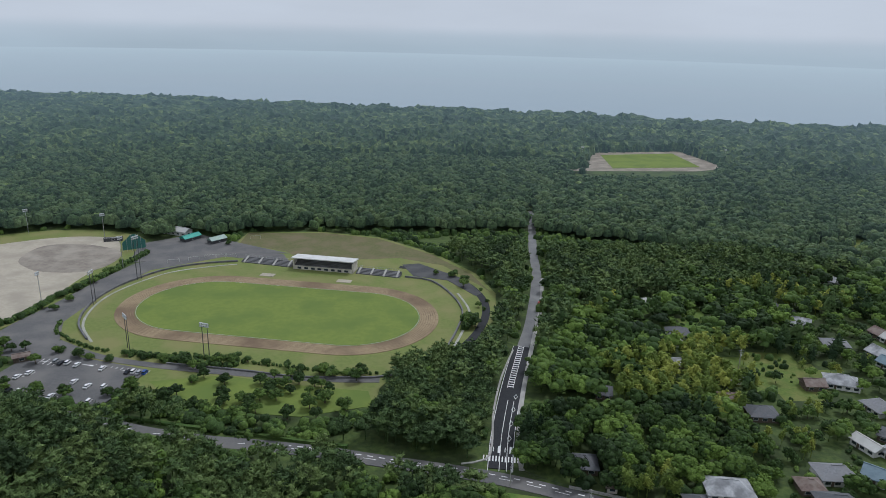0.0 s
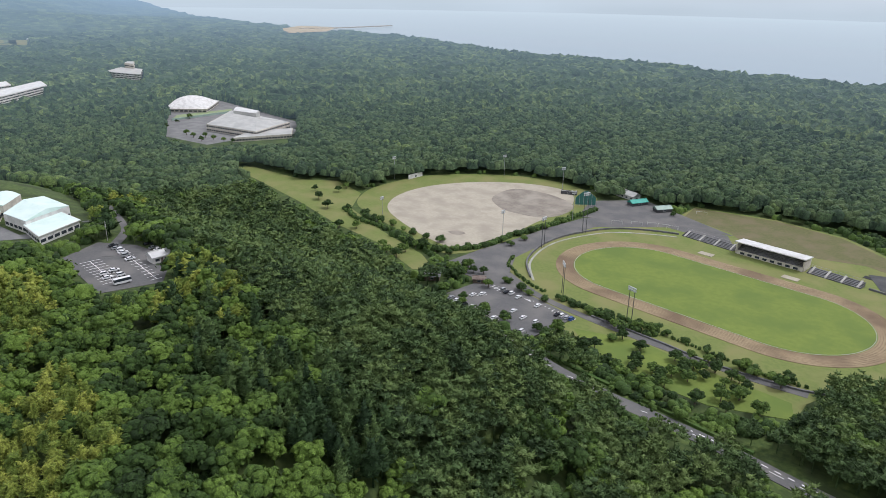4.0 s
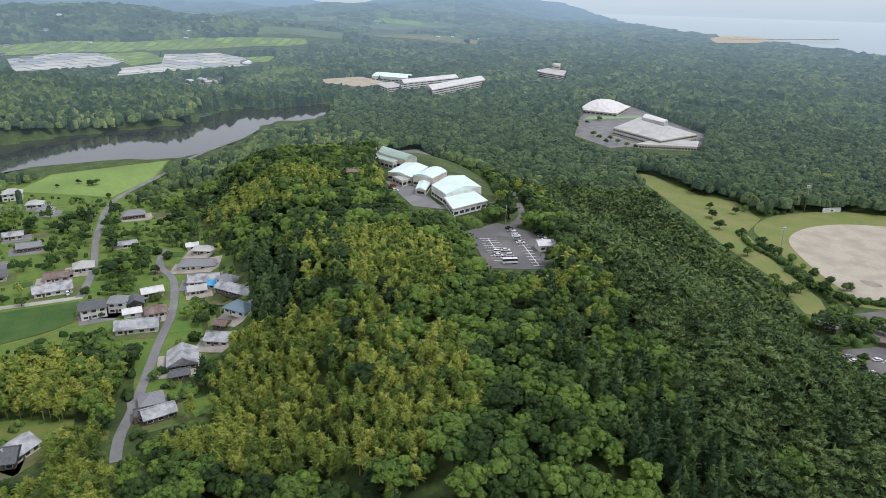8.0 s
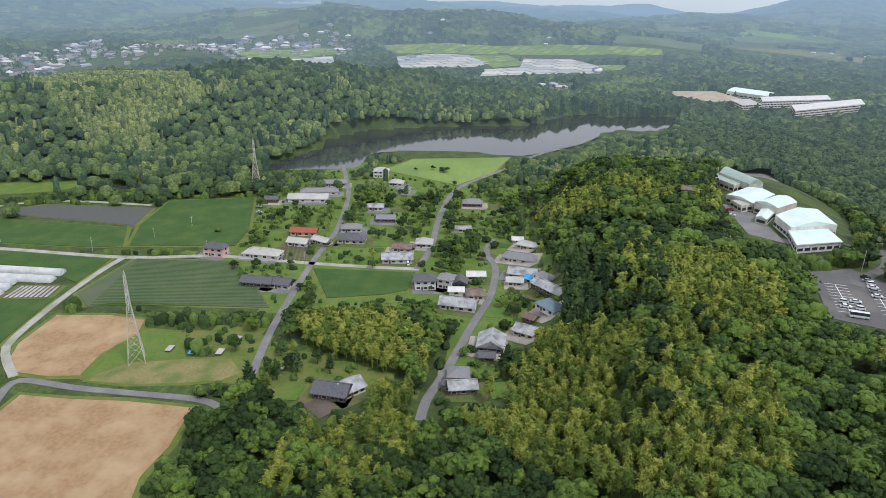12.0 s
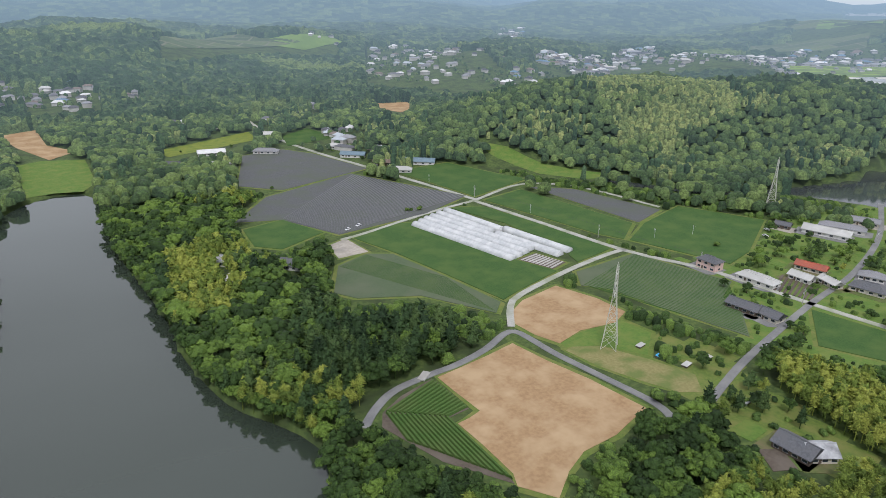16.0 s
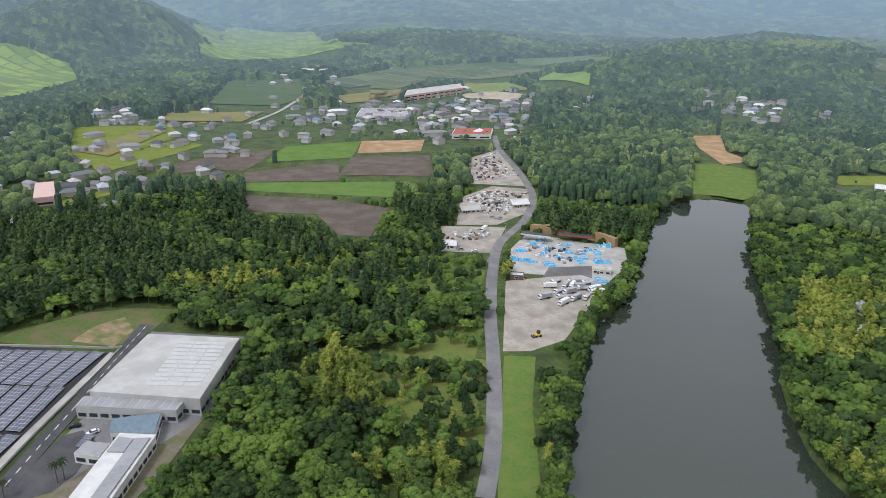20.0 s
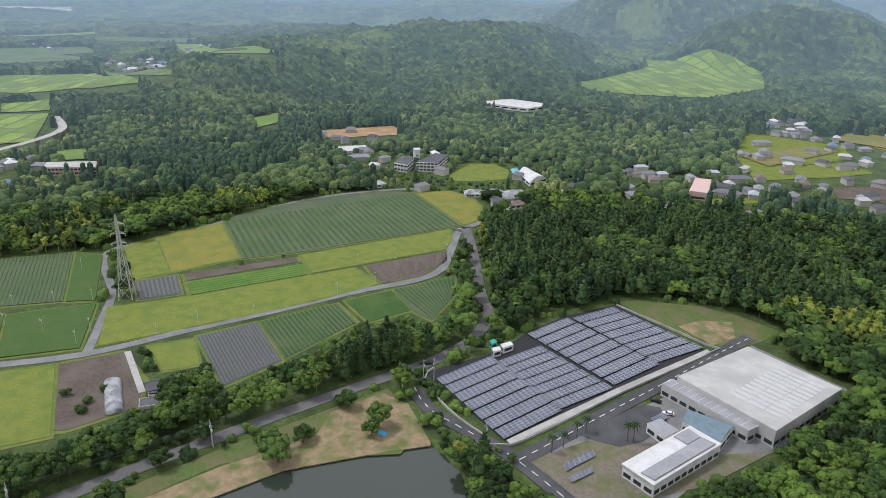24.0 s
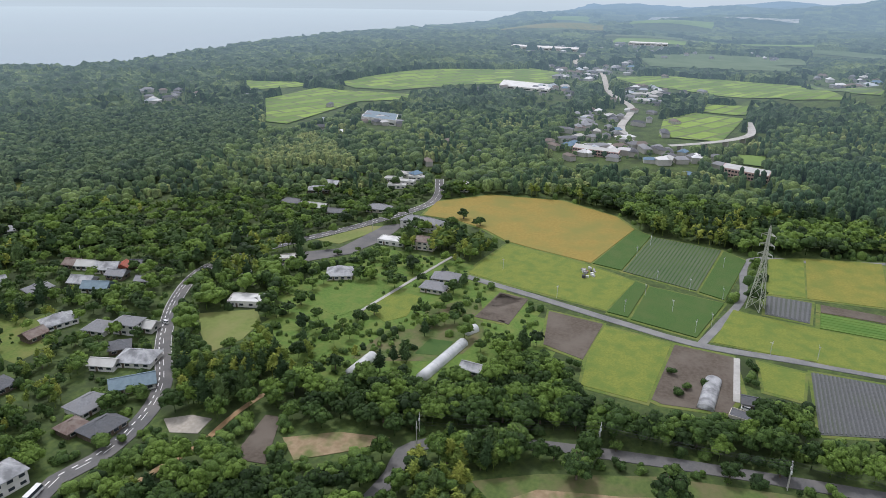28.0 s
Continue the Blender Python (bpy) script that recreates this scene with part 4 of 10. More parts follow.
for mat, label, pts in (
    (PADDY, "bright green rice paddies in a far plain", [(-1523, -631), (-1631, -558), (-1740, -477), (-1622, -424), (-1450, -483), (-1348, -551)]),
    (PADDY, "bright green rice paddies in a far plain", [(-1811, -366), (-1834, -230), (-1822, -83), (-1841, 112), (-1809, 290), (-1702, 276), (-1729, 196), (-1759, 65), (-1732, -17), (-1765, -155), (-1711, -317)]),
    (FLOODED, "pale flooded paddies in a far plain", [(-1598, -289), (-1703, -211), (-1695, -135), (-1530, -71), (-1432, -101), (-1375, -241)]),
    (FLOODED, "pale flooded paddies in a far plain", [(-1644, -3), (-1649, 106), (-1536, 155), (-1393, 139), (-1355, 38), (-1286, -79), (-1398, -78), (-1460, -10)]),
    (PADDY, "bright green rice paddies in a far plain", [(-1683, -128), (-1704, -39), (-1524, 9), (-1427, -59)]),
    (PADDY, "bright green rice paddies in a far plain", [(-1553, 152), (-1565, 220), (-1464, 190), (-1440, 147)]),
    (FLOODED, "pale flooded paddies in a far plain", [(-1442, -493), (-1559, -426), (-1344, -361), (-1339, -434)]),
    (PADDY, "bright green rice paddies in a far plain", [(-1809, -335), (-1823, -215), (-1818, -87), (-1715, -61), (-1710, -216), (-1667, -312)]),
    (PADDY, "bright green rice paddies in a far plain", [(-1823, -69), (-1846, 89), (-1807, 328), (-1727, 319), (-1723, 130), (-1720, -36)]),
    (PALE_FAR, "pale fields on a far plain", [(-2592, 434), (-2620, 602), (-2448, 562), (-2368, 414)]),
    (PALE_FAR, "pale fields on a far plain", [(-2339, 537), (-2504, 954), (-2399, 1022), (-2287, 713)]),
    (CROP_PATCH, "grey-green far crop field", [(345, -1369), (237, -1493), (91, -1465), (57, -1375), (169, -1261), (271, -1263)]),
    (RICE_FAR, "bright far grass field", [(41, -1343), (-24, -1192), (-22, -1140), (69, -1234)]),
    (CROP_PATCH, "pale green far crop field", [(364, -1256), (267, -1276), (255, -1214), (278, -1089), (319, -1086)]),
    (STRAW_FAR, "yellow-green far field", [(315, -1071), (262, -1060), (257, -991), (282, -951)]),
    (CROP_PATCH, "grey-green far field", [(107, -1572), (-42, -1611), (-109, -1388), (6, -1504), (95, -1541)]),
    (STRAW_FAR, "yellow-green field behind a school", [(183, -1206), (85, -1169), (70, -1130), (175, -1143)]),
    (SAND, "sandy school yard", [(171, -1062), (129, -1117), (72, -1094), (84, -1025), (156, -1028)]),
    (CROP_PATCH, "olive-grey plateau field", [(-469, -1281), (-723, -1657), (-744, -1417), (-810, -1357), (-620, -1308), (-479, -1252)]),
    (RICE_FAR, "green plateau field", [(-744, -1399), (-913, -1410), (-927, -1363), (-786, -1310), (-739, -1338)]),
    (PALE_FAR, "pale green far terrace", [(-99, -2726), (-374, -2803), (-445, -2708), (-259, -2527), (-153, -2652)]),
    (PADDY, "bright green rice paddies in a far valley", [(947, -751), (1123, -1078), (1221, -1159), (1097, -1164), (965, -1164), (905, -1156), (802, -1038), (754, -850), (820, -769), (884, -726)]),
    (PADDY, "bright green rice paddies in a far valley", [(1078, -1858), (1279, -2554), (854, -2247), (531, -1581), (416, -1578), (561, -1516), (742, -1399), (787, -1403), (963, -1816)]),
    (CROP_FAR, "dark green far crop field", [(565, -1095), (464, -1167), (379, -943), (388, -878), (481, -868)]),
    (STRAW_FAR, "orange-brown far stubble field", [(490, -784), (385, -831), (378.7, -756.5), (468.6, -736.6)]),
    (CROP_PATCH, "grey-green far crop field", [(422, -1140), (354, -1412), (262, -1261), (352, -1076)]),
    (CROP_FAR, "dark green far crop field", [(352, -1429), (152, -1532), (70, -1482), (183, -1291), (253, -1275)]),
    (STRAW_FAR, "olive far field", [(345, -989), (271, -1099), (251, -989), (306, -927)]),
    (PALE_FAR, "pale green far field", [(145, -1557), (-62, -1631), (-40, -1515), (105, -1484)]),
    (RICE_FAR, "yellow-green far field", [(188, -1189), (113, -1223), (67, -1142), (155, -1093)]),
    (STRAW_FAR, "olive valley field", [(457.7, -571.3), (457.8, -680.3), (429.2, -681), (415.3, -561)]),
    (PADDY, "bright green rice paddies in a far valley", [(1323, 183), (1357, 87), (1315, -41), (992, -86), (1020, -23), (1155, 46), (1305, 168)]),
    (PADDY, "bright green rice paddies in a far valley", [(1359, -45), (1032, -130), (996, -127), (1044, -93)]),
    (PADDY, "bright green rice paddies in a far valley", [(1037, 79), (1012, 22), (948, 25), (969, 79)]),
    (PADDY, "bright green rice paddies in a far valley", [(886.6, 115.2), (960, 87), (928, 26), (782, 40), (777.1, 103.8)]),
    (RICE_FAR, "green field in a side valley", [(797.1, -179.3), (822.5, -214.3), (778.6, -204.6), (755.6, -172.1)]),
    (RICE_FAR, "green field below a bridge", [(725.7, 19.8), (729, -4.2), (683, -5.4), (685.7, 19.7)]),
    (PADDY, "bright green rice paddies in a far plain", [(906, 780), (926, 692), (897, 637), (832, 701)]),
    (PADDY, "bright green rice paddies in a far plain", [(933, 620), (1115, 569), (1340, 432), (1305, 367), (1156, 335), (1051, 442), (919, 505), (902, 565)]),
    (PADDY, "bright green rice paddies in a far plain", [(773, 629), (885, 618), (872, 566), (903, 466), (858, 458), (805, 500), (712.9, 495.2), (635.9, 490.3), (636.6, 523.1)]),
    (PADDY, "bright green rice paddies in a far plain", [(1288, 271), (1368, 179), (1312, 7), (1025, -78), (1028, -27), (1159, 104), (1225, 217)]),
    (PALE_FAR, "pale far field", [(1351, -55), (1028, -130), (1000, -123), (1114, -63)]),
    (PALE_FAR, "pale far field", [(2455, 808), (2925, 719), (2433, 558), (2241, 700)]),
    (PALE_FAR, "pale far field", [(1628, 280), (1700, 13), (1575, -48), (1502, 234)]),
    (RICE_FAR, "bright far field", [(1913, -243), (1138, -297), (1080, -298), (1235, -180)]),
    (PALE_FAR, "pale far field", [(1671, 289), (1780, 164), (1835, -51), (1715, -58), (1610, 181)]),
    (PALE_FAR, "pale far field", [(-2656, -1454), (-3008, -1415), (-2964, -1339), (-2596, -1371)]),
):
    far_plot(mat, label, *pts)
far_plot(SAND, "sandy school yard", (-1173, 233), (-1192, 310), (-1100, 333), (-1067, 277), (-1109, 233))
for pts in ([(-1073, -937), (-1677, -664), (-1459, -411), (-1287, -707), (-1022, -832)], [(249, -941), (62, -949), (53, -788), (197, -770)], [(512, -724), (336, -887), (231, -873), (209, -788), (357, -585), (433, -630)],
            [(662, 190), (883, 199), (1012, 177), (938, 134), (687, 58), (638, 123)], [(-902, -1186), (-1030, -1032), (-810, -719), (-693, -789)], [(-207, -1061), (-298, -1068), (-267, -927), (-194, -916)]):
    TOWNS.append(pts)
for pts in ([(275.8, 496.4), (344, 528), (309.9, 470.1), (278.8, 477.8)], [(665, -209), (600, -278), (501, -393), (436.1, -349.4), (439.3, -281.1), (496.8, -210.6)], [(459, -416), (391, -503), (337, -555), (339.8, -451.6), (410.4, -381.6)]):
    GARDENS.append((pts, 0.6))

# ---- which wood grows where ----
PINES = [(4038, 728), (2175, 1195), (1085, 811), (800, 690), (548, 461), (404.2, 430.6), (285.2, 464.0), (288.7, 438.6), (173.5, 397.0), (107.5, 377.7), (63.3, 325.3), (44.8, 279.5), (39.3, 244.0), (25.2, 197.9), (10.8, 194.1), (-15.3, 193.0), (-41.7, 194.9), (-40.6, 162.0), (0, 110), (-102.0, 122.5), (-118.1, 129.3), (-152.4, 137.1), (-213.1, 157.5), (-294.2, 182.1), (-432.0, 246.3), (-552, 244), (-646, 201), (-773, 149), (-858, 223), (-966, 461), (-1362, 673), (-2929, 1437), (-5200, 2600), (-5200, 5200), (5200, 5200)]
BAMBOO = [
    [(-226.9, -8.8), (-276.6, 18.0), (-240.5, 51.8), (-199.1, 86.0), (-153.2, 75.7), (-143.5, 47.2), (-176.5, 19.0), (-211.5, -14.4)], [(-306.6, 67.3), (-313.3, 103.1), (-261.2, 109.2), (-218.5, 87.3), (-231.5, 58.4)],
    [(-451.8, 4.3), (-441.1, 69.0), (-410.5, 94.8), (-355.7, 66.4), (-405.8, 32.3)], [(-281.1, -99.7), (-294.2, -56.7), (-270.5, -29.4), (-239.9, -30.9), (-238.0, -66.7)],
    [(-209.9, -68.7), (-237.5, -41.3), (-219.1, -30.0), (-171.6, -26.6), (-158.7, -55.9), (-170.4, -75.9)], [(81.5, 301.6), (147.0, 325.4), (169.8, 300.7), (120.5, 255.3), (80.2, 262.8)],
    [(62.4, 205.3), (92.5, 213.5), (89.8, 193.8), (62.5, 189.7)], [(-126.8, -373.6), (-164.9, -386.6), (-146.7, -313.9), (-122.9, -282.9), (-104.6, -301.2)], [(95.6, -259.1), (78.7, -250.8), (69.0, -210.7), (82.7, -211.3)],
    [(101.4, -259.6), (81.8, -258.6), (67.5, -215.3), (82.8, -206.1)], [(61.2, -178.7), (34.5, -193.8), (21.0, -168.0), (51.8, -160.2)], [(-1032, -791), (-1190, -653), (-663, -325), (-566, -386), (-785, -643)],
    [(-574, -923), (-672, -799), (-566, -676), (-493, -762)], [(-851, -673), (-1204, -647), (-662, -315), (-548, -364)], [(517, 445), (593, 420), (494.4, 299.9), (440.9, 358.3)], [(151.1, 267.8), (170.0, 252.0), (140.5, 214.4), (116.3, 216.5)],
    [(-563, -898), (-686, -825), (-613, -731), (-500, -766)],
]
CEDARS = [
    [(-137.7, -257.5), (-175.5, -277.1), (-208.1, -261.3), (-169, -201.5), (-121.9, -198.6)],
    [(-192.5, 122.1), (-162.5, 118.8), (-143.2, 131.6), (-119.5, 130.0), (-102.4, 119.7), (-106.2, 102.1), (-130.7, 99.7), (-167.2, 105.3)], [(-361.9, 30.7), (-296.8, 46.7), (-261.3, 33.0), (-280.8, 16.2)],
    [(-156.5, -241.4), (-220.3, -225.6), (-207.4, -188.5), (-161.8, -179.4), (-142.7, -204.8)], [(321.7, -469.4), (255.7, -496.2), (132.6, -390.0), (120.2, -342.6), (202.6, -372.6), (270.9, -334.5), (316.9, -323.3), (366.9, -380.1)],
    [(135.0, -540.9), (81.7, -537.1), (65.4, -412.8), (108.5, -427.9)], [(259.1, -76.6), (263.0, -100.0), (238.4, -132.4), (220.4, -117.5), (227.5, -76.7)], [(378.4, -233.7), (282.1, -517.3), (175.7, -343.2), (208.3, -273.8), (269.8, -175.1)],
    [(23.0, -587.3), (-84, -657), (-53.0, -429.7), (18.7, -440.1)], [(762, -203), (774, -344), (645, -299), (638, -201)], [(118.0, -317.8), (79.2, -427.2), (60.9, -331.4), (70.6, -274.0), (97.7, -267.8)], [(618, 135), (623, 104), (540.2, 90.7), (535.7, 117.4)],
    [(650, 23), (731, -205), (593, -171), (499.5, -25.4)],
]


def wood_kind(x, y, kind):
    pine = inside(PINES, x, y)
    bam, ced = np.zeros(len(x), bool), np.zeros(len(x), bool)
    for p in BAMBOO:
        bam |= inside(p, x, y)
    for p in CEDARS:
        ced |= inside(p, x, y)
    lot = (np.sin(x * 0.043 + 1.7 * np.sin(y * 0.031)) + np.sin(y * 0.052 + 1.1 * np.sin(x * 0.027)) + 2 + 1.1 * np.sin(x * 7.1 + y * 5.3)) / 4
    main = np.where(bam, "bamboo", np.where(ced, "cedar", np.where(pine, "pine", "broad")))
    if kind == "broad":
        return (main == "broad") & (lot < 0.86) | (main == "pine") & (lot > 0.96) | (main == "cedar") & (lot < 0.3) | (main == "bamboo") & (lot < 0.22)
    if kind == "bamboo":
        return (main == "bamboo") & (lot >= 0.22) | (main == "broad") & (lot > 0.95)
    if kind == "cedar":
        return (main == "cedar") & (lot >= 0.3) | (main == "broad") & (lot >= 0.86) & (lot <= 0.95)
    return (main == "pine") & (lot <= 0.96)


# ---- plots beyond the solar plant ----
plot("grass_lot", THIN_GRASS, "rough grass lot beside the solar plant", (245.6, -233.3), (241.5, -245.1), (222.4, -268.5), (205.0, -277.5), (185.1, -281.4), (182.5, -264.9), (183.0, -245.5), (214.1, -234.3), lift=0.08, category="lot")
plot("dirt_patch", BANK, "worn dirt patch on a grass lot", (210.9, -241.0), (210.6, -255.9), (202.6, -267.9), (190.6, -256.7), (189.9, -241.0), lift=0.12, category="lot")
for mat, label, pts in ((OLIVE, "olive green valley field", [(445, -559), (499, -643), (471, -692), (409, -665), (415, -551)]), (OLIVE, "olive green valley field", [(417, -535), (396, -646), (359, -631), (364, -586), (376, -542), (385, -505)]),
                        (OLIVE, "thin green strip by a pink shop", [(361.8, -425.4), (344.4, -477.8), (333.5, -461.8), (350.2, -416.8)]), (DARK_SOIL, "brown tilled valley field", [(345, -549), (325, -594), (298, -551), (320, -522)]), (STRAW, "golden valley field", [(460, -748), (475, -813), (457, -812), (412, -738)])):
    plot("valley_field", mat, label, *pts, lift=0.3)
plot("allotment_grass", THIN_GRASS, "rough grass between allotments and tunnels", (221.5, 145.2), (250.7, 143.7), (257.8, 133.1), (277.9, 136.7), (294.5, 127.6), (300.2, 116.5), (275.3, 112.7), (267.0, 101.5), (247.0, 103.5), (233.9, 114.8), (225.1, 132.3), lift=0.06, clear=False, category="lot")
plot("allotment", CROP, "rows of vegetables beside a tunnel", (237.5, 122.3), (252.6, 122.3), (254.8, 111.4), (241.1, 110.3), lift=0.14, category="garden")


# ---- builders ----
class Shape:
    """Collects corners and faces for one mesh."""

    def __init__(self):
        self.v, self.f = [], []

    def add(self, verts, faces):
        k = len(self.v)
        self.v += [tuple(p) for p in verts]
        self.f += [tuple(i + k for i in f) for f in faces]
        return self

    def box(self, x, y, z, sx, sy, sz, turn=0.0):
        """A box with its middle at x, y and its foot at z."""
        c, s = math.cos(turn), math.sin(turn)
        vs = []
        for dz in (0, sz):
            for dx, dy in ((-1, -1), (1, -1), (1, 1), (-1, 1)):
                a, b = dx * sx / 2, dy * sy / 2
                vs.append((x + a * c - b * s, y + a * s + b * c, z + dz))
        return self.add(vs, [(3, 2, 1, 0), (4, 5, 6, 7), (0, 1, 5, 4), (1, 2, 6, 5), (2, 3, 7, 6), (3, 0, 4, 7)])

    def prism(self, low, high):
        """Between two outlines with as many corners."""
        k = len(low)
        return self.add(list(low) + list(high), [tuple(range(k))[::-1], tuple(range(k, 2 * k))] + [(i, (i + 1) % k, k + (i + 1) % k, k + i) for i in range(k)])

    def rod(self, p, q, r, n=5, r2=None):
        p, q = Vector(p), Vector(q)
        d = (q - p).normalized()
        a = d.orthogonal().normalized()
        b = d.cross(a)
        r2 = r if r2 is None else r2
        lo = [p + (a * math.cos(t) + b * math.sin(t)) * r for t in (2 * math.pi * i / n for i in range(n))]
        hi = [q + (a * math.cos(t) + b * math.sin(t)) * r2 for t in (2 * math.pi * i / n for i in range(n))]
        return self.prism(lo, hi)

    def mesh(self, name, mat, smooth=False):
        return mesh_from(name, self.v, self.f, mat, smooth)


def thing(name, label, category, x, y, z=None, turn=0.0, group=""):
    ob = new(name)
    ob.matrix_world = Matrix.Translation((x, y, z_at(x, y) if z is None else z)) @ Matrix.Rotation(turn, 4, "Z")
    return tagged(ob, label, category, group)


def part(name, shape, mat, parent, label="", smooth=False):
    me = shape.mesh(name, mat, smooth) if isinstance(shape, Shape) else shape
    ob = new(name, me)
    ob.parent = parent
    return tagged(ob, label)


def stadium(straight, radius, n=28):
    """Outline of an oval with two straights along x."""
    pts = []
    for i in range(n + 1):
        t = -math.pi / 2 + math.pi * i / n
        pts.append((straight / 2 + radius * math.cos(t), radius * math.sin(t)))
    for i in range(n + 1):
        t = math.pi / 2 + math.pi * i / n
        pts.append((-straight / 2 + radius * math.cos(t), radius * math.sin(t)))
    return pts


def ring(inner, outer, z, drop=0.2):
    k = len(inner)
    v = [(x, y, z) for x, y in inner] + [(x, y, z) for x, y in outer] + [(x, y, z - drop) for x, y in outer]
    f = [(i, k + i, k + (i + 1) % k, (i + 1) % k) for i in range(k)] + [(k + i, 2 * k + i, 2 * k + (i + 1) % k, k + (i + 1) % k) for i in range(k)]
    return Shape().add(v, [g[::-1] if False else g for g in f])


WHITE = material("white_wall", (0.66, 0.65, 0.62), (0.74, 0.73, 0.70), 1.5, big=4, c=(0.56, 0.55, 0.52))
CREAM = material("cream_wall", (0.58, 0.54, 0.46), (0.66, 0.62, 0.54), 1.5, big=4, c=(0.46, 0.43, 0.37))
PINK = material("pink_wall", (0.60, 0.42, 0.38), (0.66, 0.48, 0.43), 1.5)
TIMBER = material("dark_timber_wall", (0.10, 0.08, 0.06), (0.16, 0.125, 0.10), 0.6)
MINT = material("pale_mint_metal_roof", (0.60, 0.74, 0.68), (0.66, 0.80, 0.74), 3.0, rough=0.45, big=9, c=(0.70, 0.82, 0.78))
GREEN_ROOF = material("sage_green_roof", (0.30, 0.40, 0.34), (0.36, 0.46, 0.40), 2.0, rough=0.5)
TEAL = material("teal_metal_roof", (0.05, 0.33, 0.26), (0.07, 0.38, 0.30), 2.0, rough=0.5)
LIME_ROOF = material("yellow_green_roof", (0.42, 0.46, 0.12), (0.48, 0.52, 0.16), 2.0, rough=0.6)
PALE_ROOF = material("pale_metal_roof", (0.44, 0.44, 0.41), (0.52, 0.52, 0.49), 3.0, rough=0.5, big=10, c=(0.39, 0.39, 0.37))
SILVER = material("weathered_grey_tiles", (0.36, 0.37, 0.38), (0.47, 0.475, 0.48), 0.9, rough=0.7, big=4, c=(0.20, 0.205, 0.21))
TILES = material("grey_roof_tiles", (0.19, 0.195, 0.205), (0.27, 0.275, 0.285), 0.8, rough=0.6, big=4, c=(0.24, 0.24, 0.245))
DARK_TILES = material("dark_roof_tiles", (0.085, 0.09, 0.098), (0.135, 0.14, 0.15), 0.8, rough=0.55, big=4, c=(0.12, 0.12, 0.125))
BROWN_TILES = material("brown_roof_tiles", (0.14, 0.10, 0.085), (0.20, 0.15, 0.125), 0.8, rough=0.65, big=3, c=(0.24, 0.20, 0.17))
RED_TILES = material("red_roof_tiles", (0.33, 0.08, 0.05), (0.42, 0.12, 0.07), 0.8, rough=0.6, big=4, c=(0.28, 0.10, 0.07))
BLUE_SHEET = material("blue_tarpaulin", (0.04, 0.30, 0.55), (0.08, 0.40, 0.68), 1.2, rough=0.5, big=4, c=(0.14, 0.44, 0.66))
BLUE_ROOF = material("slate_blue_roof", (0.14, 0.20, 0.24), (0.18, 0.25, 0.29), 1.5, rough=0.5)
WHITE_ROOF = material("white_sheet_roof", (0.62, 0.62, 0.60), (0.70, 0.70, 0.68), 2.0, rough=0.5, big=6, c=(0.55, 0.55, 0.53))
GLASS = material("window_glass", (0.03, 0.04, 0.05), (0.05, 0.06, 0.07), 2.0, rough=0.1)
STEEL = material("galvanised_steel", (0.36, 0.37, 0.38), (0.44, 0.45, 0.46), 0.5, rough=0.45, metal=0.6)
DARK_STEEL = material("dark_steel", (0.06, 0.06, 0.065), (0.09, 0.09, 0.095), 0.5, rough=0.5)
SEATS = material("grey_bleachers", (0.15, 0.15, 0.155), (0.20, 0.20, 0.20), 0.7, big=5, c=(0.12, 0.12, 0.12))
LAMP_WHITE = material("lamp_housing", (0.55, 0.57, 0.58), (0.65, 0.66, 0.67), 0.3, rough=0.4)
NETTING = material("green_net", (0.05, 0.16, 0.14), (0.07, 0.2, 0.17), 0.5)
RUST = material("rusty_red_paint", (0.32, 0.06, 0.05), (0.42, 0.10, 0.08), 0.6)
SOLAR = material("solar_cells", (0.095, 0.11, 0.15), (0.125, 0.14, 0.18), 1.2, rough=0.22, big=7, c=(0.15, 0.165, 0.20))
TUNNEL = material("milky_tunnel_film", (0.44, 0.46, 0.46), (0.53, 0.545, 0.54), 1.6, rough=0.45, big=5, c=(0.60, 0.61, 0.60))

# ---- athletics ground ----
TX, TY, TT = -84.0, 357.0, math.radians(-9.3)
track = thing("athletics_track", "oval cinder running track round green turf", "track", TX, TY, 0.0, TT)
inner = stadium(84.4, 36.4)
part("infield", ring([(0.0, 0.0)] * len(inner), stadium(84.4, 36.9), 0.30), INFIELD, track, "mown green turf infield")
part("cinder_surface", ring(inner, stadium(84.4, 47.0), 0.26), TRACK, track, "brown cinder lanes")
GROOVE = material("lane_groove", (0.13, 0.09, 0.06), (0.20, 0.145, 0.09), 2.5, big=9, c=(0.30, 0.22, 0.13))
for i in range(1, 8):
    part("lane_line", ring(stadium(84.4, 36.4 + i * 1.25), stadium(84.4, 36.4 + i * 1.25 + 0.28), 0.268, 0.02), GROOVE, track)
part("track_edge", ring(stadium(84.4, 36.3), stadium(84.4, 36.55), 0.36), CONCRETE, track, "pale inner kerb")
part("landing_pit", Shape().box(-28, 53.5, 0.1, 9, 5, 0.2), SAND, track, "pale sand pit")
part("landing_pit", Shape().box(22, 53.0, 0.1, 9, 5, 0.2), SAND, track, "pale sand pit")


def wall_line(name, mat, label, high, width, *pts, category="wall"):
    line = smooth_line(list(pts), 5.0)
    tagged(new(name, ribbon(name, mat, line, width / 2, high, thick=high + 0.3)), label, category, kind="structure")


